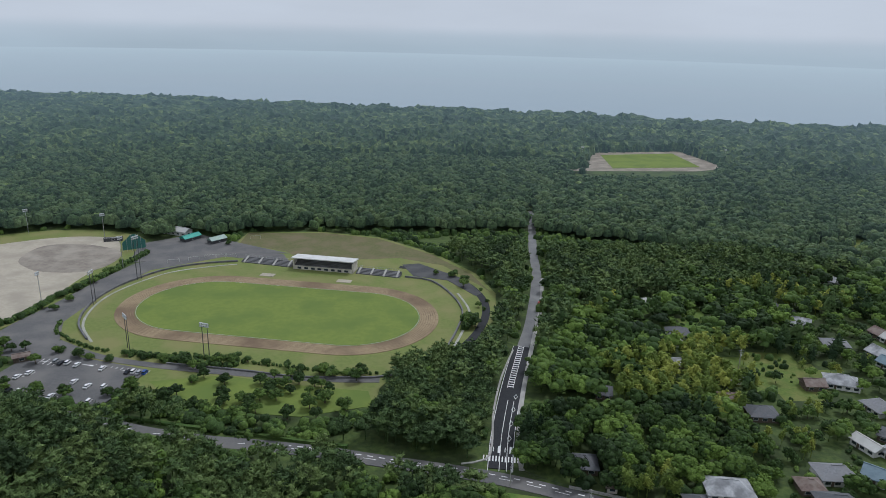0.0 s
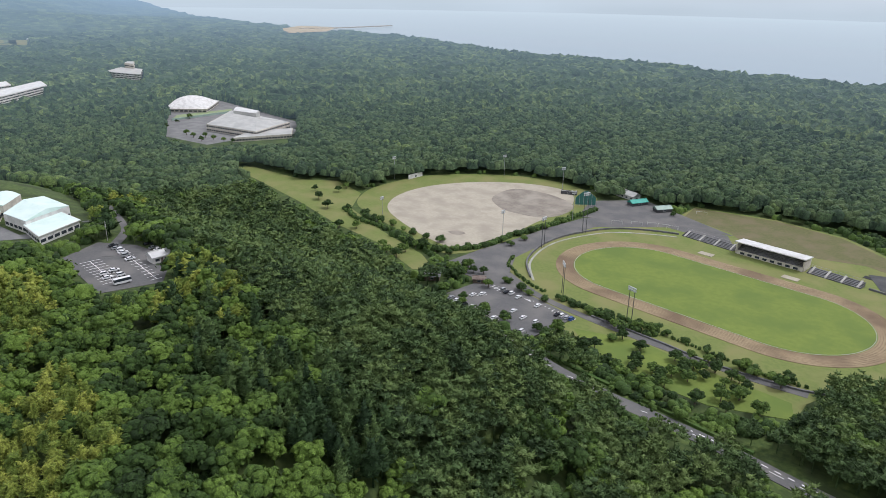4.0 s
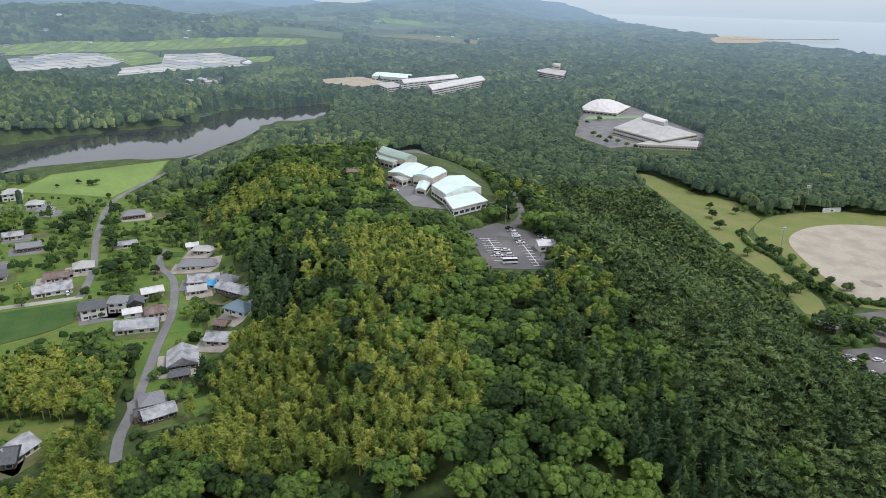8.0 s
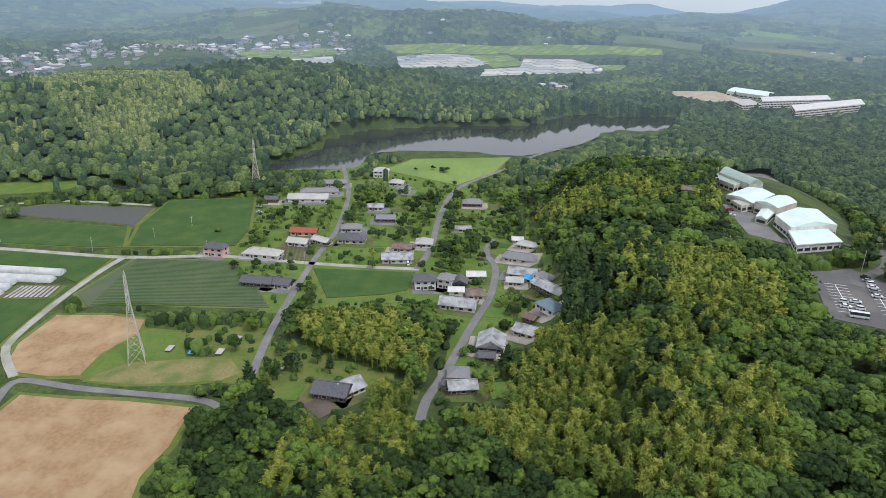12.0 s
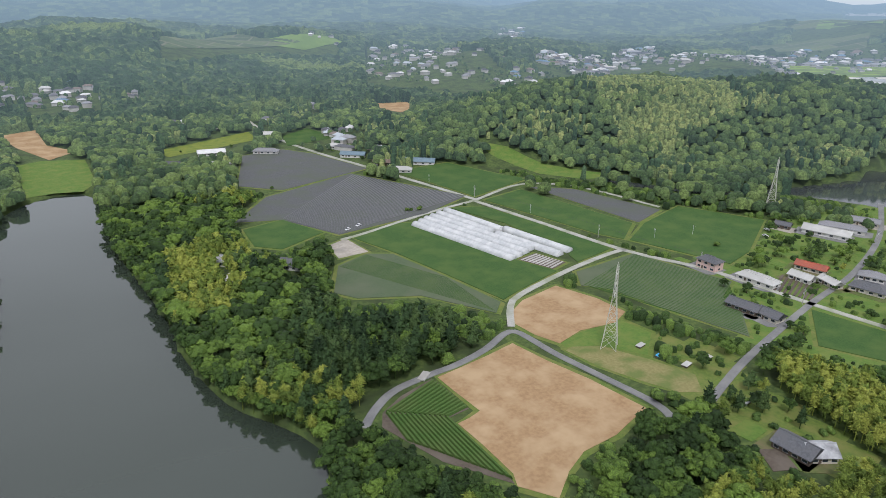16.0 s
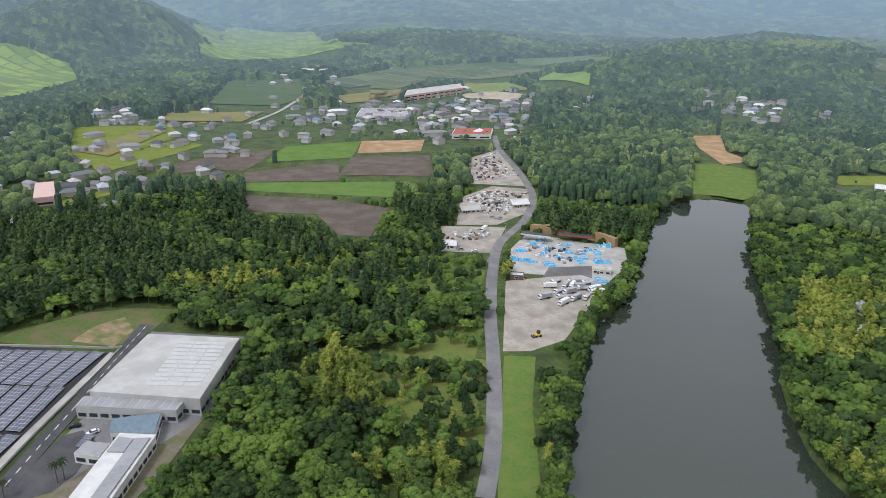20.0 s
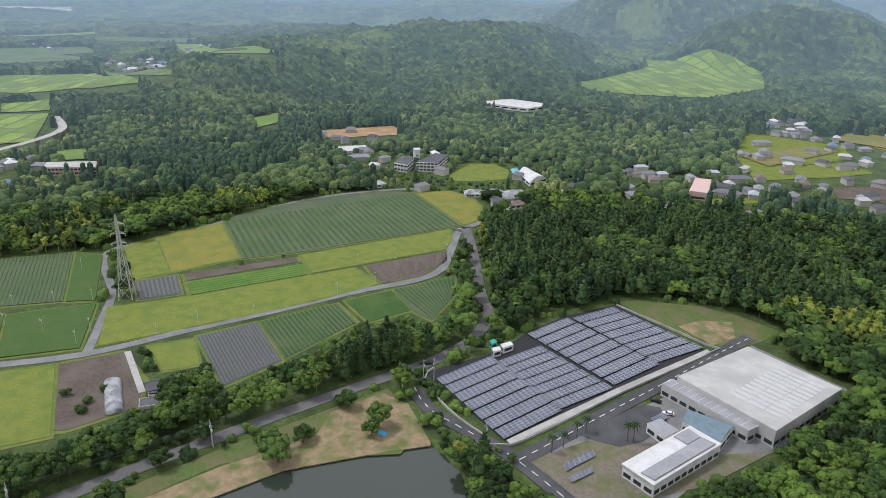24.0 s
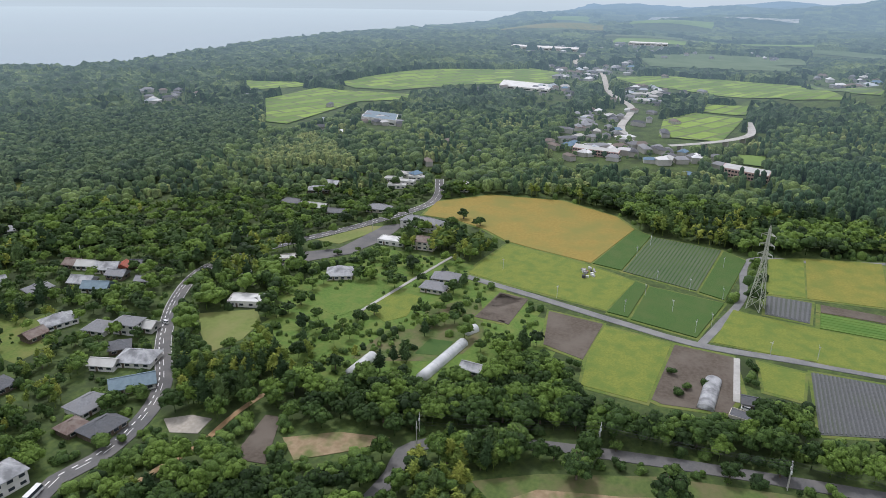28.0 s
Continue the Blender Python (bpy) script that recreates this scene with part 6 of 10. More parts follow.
wall_line("court_fence", GREEN_ROOF, "pale green fence round tennis courts", 2.5, 0.3, (-722, 460), (-715, 538), category="fence")
plot("tennis_court", material("court_green", (0.24, 0.30, 0.16), (0.28, 0.34, 0.19), 3.0), "pale green tennis courts", (-727, 463), (-749, 485), (-737, 556), (-718, 540), lift=0.3, category="court")


# ---- village houses: eave line, depth, roof, form, storeys ----
ROOF = {"s": (SILVER, "weathered silver-grey"), "g": (TILES, "grey tiled"), "d": (DARK_TILES, "dark tiled"), "b": (BROWN_TILES, "brown tiled"), "r": (RED_TILES, "red tiled"),
        "w": (WHITE_ROOF, "white sheet"), "p": (PALE_ROOF, "pale metal"), "t": (BLUE_ROOF, "slate-blue"), "u": (BLUE_SHEET, "bright blue sheet")}
WALLS = {"w": (WHITE, "white"), "c": (CREAM, "cream"), "p": (PINK, "pink"), "k": (TIMBER, "dark timber")}


def house(code, a, b, depth, where="in village gardens"):
    """code: roof, form (h hip, g gable, f flat), wall, storeys."""
    roof_mat, roof_word = ROOF[code[0]]
    wall, wall_word = WALLS[code[2]]
    st = int(code[3])
    form = {"h": "hip", "g": "gable", "f": "flat"}[code[1]]
    w = math.hypot(b[0] - a[0], b[1] - a[1])
    small = w < 6 or depth < 5.5
    shed("shed" if small else "house", "%s %s, %s %s roof, %s" % (wall_word, ("shed" if small else "two-storey house" if st == 2 else "low house"), roof_word, form, where),
         a, b, depth, 2.5 if small else 2.8 + 2.7 * (st - 1), wall, roof_mat, form, "shed" if small else "house", 0.7, 1 if small else min(4, max(2, int(w / 3.2))), st)
    if small or "village" not in where or math.hypot(*a) > 560:
        return
    # the yard round it and a bed of vegetables beside it
    d = Vector((b[0] - a[0], b[1] - a[1])).normalized()
    n = Vector((-d.y, d.x))
    m = (Vector(a) + Vector(b)) / 2
    if n.dot(m) < 0:
        n = -n
    side = 1 if int(abs(m.x) * 7) % 2 else -1
    m = m + d * side * 1.5
    u, lo, hi = w / 2 + 3.0, -4.5, depth + 1.5
    plot("house_yard", (GRAVEL, OLD_ASPHALT, THIN_GRASS)[int(abs(m.y) * 3) % 3], "yard round a village house", *[tuple(m + d * e + n * f) for e, f in ((-u, lo), (u * 0.7, lo - 1), (u, lo + 2), (u, hi), (-u, hi))], lift=0.13, category="yard")
    if int(abs(m.y) * 9) % 5 < 2:
        return
    g = m + d * side * (u + 5.5)
    e, f = 4.5, 3.0 + int(abs(m.x)) % 4
    plot("vegetable_bed", (CROP, DARK_SOIL, WEEDS, CROP_BRIGHT)[int(abs(m.x) * 5) % 4], "small garden bed beside a house", *[tuple(g + d * p + n * (q + 2)) for p, q in ((-e, -f), (e, -f * 0.8), (e * 0.9, f), (-e, f))], lift=0.16, category="garden")


for code, pts, depth in (
    ("phw1", [(-362.5, -156.4), (-361.0, -135.3)], 9), ("dhp2", [(-361.0, -180.0), (-359.7, -167.7)], 8), ("rgc1", [(-403.1, -141.5), (-404.6, -125.2)], 7),
    ("pgw1", [(-385.1, -137.6), (-383.6, -125.4)], 7), ("pgc1", [(-392.8, -124.5), (-387.7, -113.8)], 6), ("dgk1", [(-322.3, -141.8), (-321.9, -125.9)], 8), ("dgc1", [(-322.9, -126.2), (-321.3, -115.6)], 8),
    ("dhc1", [(-394.4, -108.9), (-395.3, -91.8)], 10), ("ghw1", [(-414.5, -111.2), (-417.3, -98.7)], 8), ("sgw1", [(-366.1, -74.7), (-368.7, -57.7)], 9), ("bgc1", [(-385.5, -72.4), (-386.2, -61.1)], 7),
    ("phw1", [(-395.5, -59.7), (-396.1, -49.9)], 9), ("dhw2", [(-331.7, -50.4), (-333.8, -39.5)], 9), ("ghw2", [(-336.8, -39.3), (-335.4, -31.7)], 8), ("dgk1", [(-338.0, -31.2), (-338.6, -23.6)], 8), ("wgc1", [(-349.2, -24.2), (-350.7, -14.5)], 6),
    ("sgw1", [(-311.4, -35.2), (-309.6, -17.3)], 9), ("wgw1", [(-328.3, -32.1), (-329.0, -24.5)], 5), ("bhc1", [(-324.3, -22.4), (-325.1, -13.1)], 8),
    ("ghw1", [(-381.7, -6.4), (-376.7, 13.4)], 9), ("phc1", [(-403.1, 1.4), (-399.3, 12.0)], 7), ("wgc1", [(-412.9, -1.0), (-413.3, 5.4)], 5),
    ("sgw1", [(-356.8, -2.4), (-354.1, 12.6)], 9), ("pgc1", [(-345.2, -2.6), (-345.5, 6.0)], 6), ("ugc1", [(-348.9, 6.7), (-346.5, 11.1)], 5), ("ghw1", [(-346.7, 11.2), (-338.7, 18.8)], 7),
    ("sgk1", [(-332.6, 10.0), (-317.8, 23.4)], 8), ("thw1", [(-308.2, 12.0), (-298.9, 20.2)], 9), ("bgk1", [(-301.8, 6.1), (-298.6, 11.2)], 5),
    ("sgk1", [(-270.8, -13.3), (-270.5, -1.9)], 13), ("dgk1", [(-262.2, -11.8), (-262.6, -5.5)], 5), ("sgc1", [(-287.5, 2.0), (-283.5, 11.1)], 8),
    ("ghw1", [(-243.7, -23.1), (-244.4, -15.2)], 8), ("dfk1", [(-236.5, -25.4), (-236.8, -19.8)], 6), ("sgk1", [(-234.0, -21.5), (-236.6, -10.9)], 7),
    ("dgk1", [(-224.2, -74.0), (-222.9, -60.6)], 10), ("sgc1", [(-225.0, -60.9), (-232.3, -54.6)], 9), ("pgw1", [(-473.0, -166.2), (-477.5, -137.9)], 10), ("dgk1", [(-468.3, -182.4), (-469.7, -173.0)], 6),
    ("ghw1", [(-491.2, -162.4), (-497.9, -135.5)], 8), ("ggc1", [(-518.5, -151.9), (-523.2, -135.3)], 8), ("phw2", [(-554.2, -120.0), (-555.3, -107.6)], 9), ("phw1", [(-531.3, -102.2), (-530.7, -91.8)], 8), ("ghw1", [(-513.4, -92.8), (-512.7, -83.3)], 8),
    ("ghk1", [(-485.1, -38.6), (-486.3, -25.0)], 9), ("sgc1", [(-427.3, -41.7), (-429.1, -28.7)], 5), ("ggk1", [(-438.6, -93.1), (-440.3, -81.0)], 7), ("sgc1", [(-463.5, -104.3), (-464.8, -93.9)], 6),
):
    house(code, pts[0], pts[1], depth)
for code, pts, depth in (
    ("ghw1", [(185.4, 263.6), (187.7, 253.4)], 10), ("ghw2", [(192.1, 252.3), (194.7, 241.4)], 8),
    ("pgw1", [(198.1, 244.3), (199.7, 236.8)], 7), ("dhk1", [(176.8, 237.1), (183.0, 231.3)], 8), ("shw1", [(171.3, 227.9), (176.8, 213.5)], 11), ("pgw1", [(164.8, 234.8), (168.3, 225.0)], 6),
    ("tgw1", [(154.9, 210.7), (167.0, 200.2)], 9), 
    ("bgk1", [(234.1, 339.1), (236.5, 330.2)], 8), ("pgw1", [(235.9, 331.4), (239.5, 322.5)], 7), ("sgw1", [(236.6, 317.8), (242.0, 307.4)], 9), ("rgk1", [(244.0, 309.6), (246.9, 304.0)], 7), ("dgk1", [(250.7, 306.6), (253.6, 301.0)], 6),
    ("sgk1", [(218.3, 315.1), (221.7, 304.0)], 9), ("tgw1", [(216.5, 303.1), (221.7, 291.2)], 8), ("ggk1", [(234.3, 306.3), (237.1, 296.9)], 7), ("ggc1", [(235.6, 286.3), (238.3, 279.3)], 6), ("wfw1", [(237.4, 226.2), (244.6, 208.7)], 10),
    ("pfw1", [(267.7, 245.7), (270.8, 237.6)], 6), 
    ("shk1", [(419.4, 308.5), (427.3, 293.9)], 8), ("sgk1", [(440.9, 307.9), (442.5, 296.9)], 8), ("pgw1", [(384.3, 288.9), (386.9, 270.8)], 8), ("dhk1", [(385.2, 307.3), (388.8, 292.5)], 8), ("dgk1", [(380.5, 264.9), (384.2, 253.1)], 7),
    ("ghc1", [(400.7, 245.1), (405.2, 228.9)], 9), ("pfw1", [(477.2, 273.9), (480.0, 260.4)], 8), ("pfw1", [(496.3, 273.7), (497.3, 259.5)], 8), ("pfw1", [(491.6, 259.4), (495.2, 245.9)], 8), ("pfw1", [(475.0, 261.3), (478.1, 247.1)], 7), ("pfw1", [(461.3, 262.0), (465.3, 248.3)], 7),
    ("phw2", [(478.9, 211.4), (480.3, 200.9)], 8), ("ghw2", [(382.7, 207.8), (382.5, 181.0)], 10), ("wfw1", [(349.0, 205.7), (350.8, 188.4)], 9), ("bhc2", [(350.6, 182.9), (352.7, 169.2)], 8), ("phw1", [(369.1, 171.8), (377.6, 160.8)], 9),
    ("shc1", [(287.0, 200.8), (293.7, 189.4)], 12), ("ghc1", [(296.9, 149.8), (298.0, 136.7)], 9), ("ghc1", [(310.3, 149.5), (313.4, 135.8)], 9), ("pfc1", [(295.0, 238.5), (300.6, 231.4)], 6),
):
    house(code, pts[0], pts[1], depth, "beside a curving road")
for code, pts, depth in (
    ("phc1", [(119.9, 371.9), (131.0, 368.5)], 8), ("dhw1", [(124.0, 329.2), (135.0, 328.4)], 9), ("sgc1", [(112.0, 295.2), (122.8, 294.6)], 6), ("ggc1", [(136.2, 280.8), (143.2, 280.5)], 4),
    ("bhk1", [(122.7, 261.5), (132.5, 260.4)], 8), ("dhk1", [(132.2, 249.4), (143.5, 248.5)], 9), ("dgw1", [(192.7, 370.8), (200.6, 359.4)], 8), ("sgw1", [(195.6, 348.8), (205.0, 343.7)], 8),
    ("sgw1", [(249.4, 420.4), (261.9, 410.7)], 8), ("ghk1", [(200.4, 319.8), (212.1, 317.3)], 8), ("bgk1", [(168.7, 275.9), (177.4, 275.6)], 7), ("shw1", [(179.7, 279.3), (192.6, 275.0)], 10),
    ("dhk1", [(51.7, 212.0), (60.7, 211.2)], 9), ("bgc1", [(61.9, 201.7), (65.3, 201.5)], 4), ("dhw1", [(86.3, 188.8), (94.7, 188.7)], 9), ("shw2", [(94.0, 194.7), (108.7, 193.3)], 10),
    ("bhk1", [(129.1, 201.6), (137.0, 201.1)], 7), ("ghw1", [(139.4, 207.3), (153.0, 206.6)], 10), ("dhk1", [(131.4, 190.6), (144.5, 190.0)], 10), ("dhk1", [(71.9, 265.6), (78.3, 264.2)], 8), ("pgw1", [(117.0, 319.4), (127.3, 319.5)], 6),
):
    house(code, pts[0], pts[1], depth, "in overgrown gardens")
for code, pts, depth in (
    ("shw1", [(-146.7, -360.8), (-152.7, -349.2)], 9), ("dgw1", [(-173.6, -329.7), (-181.7, -316.6)], 9), ("phw1", [(-138.8, -329.5), (-146.3, -317.4)], 9), ("wgw1", [(-252, -615), (-275, -608)], 9), ("pgc1", [(-241, -570), (-252, -556)], 8), ("dgk1", [(-210, -595), (-222, -585)], 8),
    ("ghw1", [(-296, -595), (-313, -580)], 8), ("phw1", [(-361, -570), (-369, -551)], 8), ("tgw1", [(-351, -532), (-366, -515)], 8), ("sgc1", [(-384, -536), (-393, -510)], 8), ("bgk1", [(-358, -491), (-372, -473)], 8), ("phw1", [(-353.2, -459.8), (-366.8, -447.6)], 8), ("tgw1", [(-380, -473), (-398, -454)], 9), ("pgw1", [(-334, -659), (-354, -648)], 8),
    ("dgc1", [(255.7, -9.3), (256.1, -15.7)], 6), ("dfc1", [(244.3, -4.9), (243.1, -13.4)], 6), ("sgk1", [(231.2, 98.0), (231.0, 85.6)], 6), ("phw1", [(493.8, -195.4), (494.2, -211.2)], 7), ("shw1", [(442.5, -254.6), (437.0, -268.1)], 9), ("shw1", [(436.8, -269.0), (431.5, -282.1)], 9), ("shw1", [(428.5, -282.6), (422.8, -297.6)], 9), ("bhw2", [(395.7, -264.9), (393.5, -276.5)], 8), ("pgc1", [(409.3, -310.8), (410.7, -331.5)], 9),
    ("wgw1", [(618, -208), (613, -242)], 12), ("tgw1", [(595, -186), (592, -201)], 7),
):
    house(code, pts[0], pts[1], depth, "among farm gardens")
box_hall("school", "white school with dark hipped roofs", [(529.9, -254.3), (546, -274), (545, -294), (519.9, -270.9)], 8.0, WHITE, DARK_TILES, "hip", 4.0, bays=14, storeys=3)
box_hall("school", "white school wing with dark roof", [(540.3, -238.5), (560, -255), (547, -261), (528.4, -245.4)], 7.0, WHITE, DARK_TILES, "hip", 3.0, bays=14, storeys=2)
shed("school_tower", "white stair tower of a school", *[(557, -266), (556, -271)], 5, 12.0, WHITE, WHITE_ROOF, "gable", windows=1, storeys=3)
box_hall("pool_hall", "arched white roof beside a school pool", [(479.6, -326.7), (486.3, -342.2), (456.1, -339.6), (448.7, -317.7)], 3.0, WHITE, WHITE_ROOF, "vault", 4.0, bays=4)
plot("school_ground", OLIVE, "sandy green school ground", (507.1, -274.7), (534, -312), (527, -332), (500.1, -330.7), (475.2, -313.6), (479.4, -290.7), (486.3, -269.5), lift=0.2, category="yard")
plot("swimming_pool", material("pool_blue", (0.2, 0.5, 0.62), (0.25, 0.56, 0.68), 2.0, rough=0.15), "blue school swimming pool", (503, -334), (506, -343), (486.4, -335.4), (479.3, -323.5), lift=0.35, category="pool")
box_hall("apartment_block", "long pink and white apartment block", [(655, 166), (652, 121), (665, 122), (674, 168)], 5.5, PINK, PALE_ROOF, "flat", bays=16, storeys=2)
box_hall("apartment_block", "long pale brown block with flat roof", [(636, 29), (622, -9), (643, -11), (655, 27)], 6.5, PINK, PALE_ROOF, "flat", bays=14, storeys=2)

# ---- solar plant ----
DECK = material("grey_roof_deck", (0.27, 0.28, 0.29), (0.32, 0.33, 0.34), 1.5, rough=0.6, big=8, c=(0.36, 0.365, 0.37))
PANEL_GAP = material("panel_frames", (0.34, 0.35, 0.37), (0.42, 0.43, 0.45), 1.0, rough=0.4)


def solar_band(nl, nr, fr, fl, strips):
    nl, nr, fr, fl = [Vector(p) for p in (nl, nr, fr, fl)]
    for i in range(strips):
        a, b = nl.lerp(nr, i / strips), nl.lerp(nr, (i + 0.80) / strips)
        c, d = fl.lerp(fr, (i + 0.80) / strips), fl.lerp(fr, i / strips)
        m = (a + b + c + d) / 4
        ob = thing("solar_array", "long tilted row of dark blue solar panels", "solar panels", m.x, m.y, group="solar rows")
        frame_, cells = Shape(), Shape()
        z0, z1 = 1.2, 0.85
        q = [a - m, b - m, c - m, d - m]
        zs = [z0, z1, z1, z0]
        frame_.prism([(p.x, p.y, z - 0.08) for p, z in zip(q, zs)], [(p.x, p.y, z) for p, z in zip(q, zs)])
        nu, nv = 4, max(6, int((d - a).length / 2.2))
        for u in range(nu):
            for v in range(nv):
                vs = []
                for du, dv in ((0.07, 0.06), (0.93, 0.06), (0.93, 0.94), (0.07, 0.94)):
                    s, t = (u + du) / nu, (v + dv) / nv
                    p = q[0].lerp(q[1], s).lerp(q[3].lerp(q[2], s), t)
                    vs.append((p.x, p.y, z0 + (z1 - z0) * s + 0.02))
                cells.add(vs, [(0, 1, 2, 3)])
        part("panel_frame", frame_, PANEL_GAP, ob)
        tagged(part("panel_grid", cells, SOLAR, ob, "dark blue solar cells"), kind="stuff")
        for s in (0.1, 0.5, 0.9):
            p, r = q[0].lerp(q[3], s), q[1].lerp(q[2], s)
            part("support", Shape().rod((p.x, p.y, -0.2), (p.x, p.y, z0 - 0.08), 0.06, 4).rod((r.x, r.y, -0.2), (r.x, r.y, z1 - 0.08), 0.06, 4), STEEL, ob)


solar_band((217.7, -114.5), (170.3, -117.7), (175.7, -146.9), (223.6, -144.1), 7)
solar_band((218.5, -143.5), (177.1, -147.5), (179.8, -175.1), (222.1, -168.9), 7)
solar_band((234.2, -170.3), (181.2, -177.2), (185.7, -205.9), (239.8, -197), 8)
solar_band((238.3, -199.3), (187.3, -206.1), (188.2, -234.4), (239.7, -225.4), 8)
wall_line("plant_wall", CONCRETE, "low concrete wall round the solar plant", 1.0, 0.35, (226.5, -117.4), (220.1, -110.2), (197.5, -108.9), (178.5, -112.2), (168.0, -117.7), (177.0, -176.4), (185.1, -235.3), (191.7, -238.2), (242, -229.7))
plot("plant_pad", CONCRETE, "pale concrete strip along the plant wall", (168.6, -118.5), (177.5, -176.4), (185.6, -235.3), (188.2, -235.8), (180.6, -176.2), (171.4, -118.5), lift=0.2, category="yard")
box_hall("transformer", "small white steel transformer cabin", [(228.1, -151.5), (228.3, -156.8), (225.3, -156.4), (224.5, -150.6)], 2.6, WHITE, WHITE_ROOF, "flat", bays=2)
box_hall("transformer", "small white steel transformer cabin", [(226.8, -146.1), (226.6, -149.9), (223.7, -149.2), (223.5, -145.1)], 2.6, WHITE, WHITE_ROOF, "flat", bays=2)
box_hall("equipment", "green metal equipment cabinet by transformers", [(233.5, -149.1), (233.8, -152.0), (230.8, -151.4), (230.0, -148.1)], 2.4, TEAL, TEAL, "flat", bays=2)

# ---- plant building ----
box_hall("plant_building", "wide low plant with a flat pale roof", [(168.2, -196.3), (173.2, -242.5), (133.2, -247.4), (125.9, -200.4)], 7.0, PALE_ROOF, PALE_ROOF, "flat", bays=10)
box_hall("plant_canopy", "front lean-to of the plant with ribbed roof", [(169.2, -189.4), (170.0, -195.9), (132.6, -202.5), (132.1, -194.4)], 5.0, PALE_ROOF, DECK, "flat", bays=10)
rp = [Vector(p) for p in ((149.8, -204.6), (156.2, -240.3), (136, -243.3), (129.7, -208.3))]
ribs = thing("roof_rib_set", "raised seams on the lean-to roof", "roof seams", 150.0, -195.5, 5.5)
for i in range(13):
    f = i / 12
    p, q = Vector((169.0, -190.2)).lerp(Vector((132.6, -195.2)), f), Vector((169.7, -195.3)).lerp(Vector((133.0, -201.8)), f)
    part("seam", Shape().rod((p.x - 150.0, p.y + 195.5, 0.03), (q.x - 150.0, q.y + 195.5, 0.03), 0.09, 4), WHITE_ROOF, ribs)
SKYLIGHT = material("weathered_skylight", (0.47, 0.48, 0.47), (0.54, 0.54, 0.53), 2.0, rough=0.4)
roof_rows = thing("skylight_field", "rows of pale translucent skylights on the plant", "skylights", rp[0].x, rp[0].y, 7.5)
for i in range(11):
    for j in range(3):
        s0, s1, t0, t1 = i / 11, (i + 0.7) / 11, j / 3, (j + 0.93) / 3
        qs = [rp[0].lerp(rp[1], s).lerp(rp[3].lerp(rp[2], s), t) - rp[0] for s, t in ((s0, t0), (s1, t0), (s1, t1), (s0, t1))]
        part("panel", Shape().prism([(p.x, p.y, 0.0) for p in qs], [(p.x, p.y, 0.12) for p in qs]), SKYLIGHT, roof_rows)
box_hall("office", "white office with a flat roof", [(137.9, -142), (143.3, -177.4), (131, -179.2), (125.6, -143.9)], 5.0, WHITE, WHITE_ROOF, "flat", bays=12, over=0.6)
plot_q = [(131.3, -143.6), (136.3, -175.6), (131.4, -177.1), (126.6, -144.9)]
box_hall("office_roof_strip", "grey roof strip of the office", plot_q, 5.62, DECK, DECK, "flat", bays=0)
box_hall("office_roof_strip", "grey roof end of the office", [(140.9, -167.4), (142, -175.4), (136.6, -175.5), (135.4, -168.3)], 5.62, DECK, DECK, "flat", bays=0)
box_hall("workshop", "workshop with a slate-blue roof", [(148, -178.7), (152.1, -186.4), (137.5, -193.3), (132.5, -181.1)], 4.5, WHITE, BLUE_ROOF, "gable", 0.8, bays=8)
box_hall("side_wing", "low white wing of the office", [(152.8, -166.5), (152.9, -173.2), (144.6, -173.7), (143.6, -166.6)], 3.6, WHITE, DECK, "flat", bays=10)
for q in ([(150.2, -127.5), (147.1, -126.5), (149.1, -140.7), (152.4, -141.5)], [(144.3, -125.1), (141.7, -125.1), (142.7, -134.4), (145.5, -135.7)], [(157.8, -173.4), (153.5, -173.7), (155.1, -180.8), (158.8, -180.3)]):
    solar_band(*q, 1)
plot("plant_lot", LOT, "bare brown ground beside the office", (158.3, -119.6), (158.4, -143.8), (148, -160), (145, -176), (131, -182), (124.5, -200), (121.8, -165), (126, -140), (134, -118), lift=0.16, category="yard")
plot("plant_drive", DARK_ASPHALT, "dark asphalt forecourt of the plant", (163.0, -143.7), (165.6, -161.5), (167.3, -178.6), (162.4, -183.1), (152.7, -177.7), (149.1, -161.6), (150.4, -152.2), (157.5, -146.2), lift=0.2, category="yard")

# ---- tunnels and greenhouses ----
def tunnel(a, b, width, high, label, mat=TUNNEL, ribs=True):
    w = math.hypot(b[0] - a[0], b[1] - a[1])
    ob = thing("greenhouse_tunnel", label, "greenhouse", (a[0] + b[0]) / 2, (a[1] + b[1]) / 2, turn=math.atan2(b[1] - a[1], b[0] - a[0]), group="film tunnels")
    n, k = 9, max(2, int(w / 5))
    v, f = [], []
    for i in range(k + 1):
        for j in range(n + 1):
            t = math.pi * j / n
            v.append((-w / 2 + w * i / k, -width / 2 * math.cos(t), high * math.sin(t) ** 0.8))
    for i in range(k):
        for j in range(n):
            p = i * (n + 1) + j
            f.append((p, p + n + 1, p + n + 2, p + 1))
    f += [tuple(range(n + 1)), tuple(range(k * (n + 1), (k + 1) * (n + 1)))[::-1]]
    part("film", Shape().add(v, f), mat, ob, smooth=True)
    if ribs:
        s = Shape()
        for i in range(0, k + 1, 2):
            for j in range(n):
                s.rod(v[i * (n + 1) + j], v[i * (n + 1) + j + 1], 0.07, 3)
        tagged(part("hoop_frame", s, STEEL, ob), kind="stuff")
    OPEN.append([(a[0], a[1] - 3), (b[0], b[1] - 3), (b[0], b[1] + 3), (a[0], a[1] + 3)])


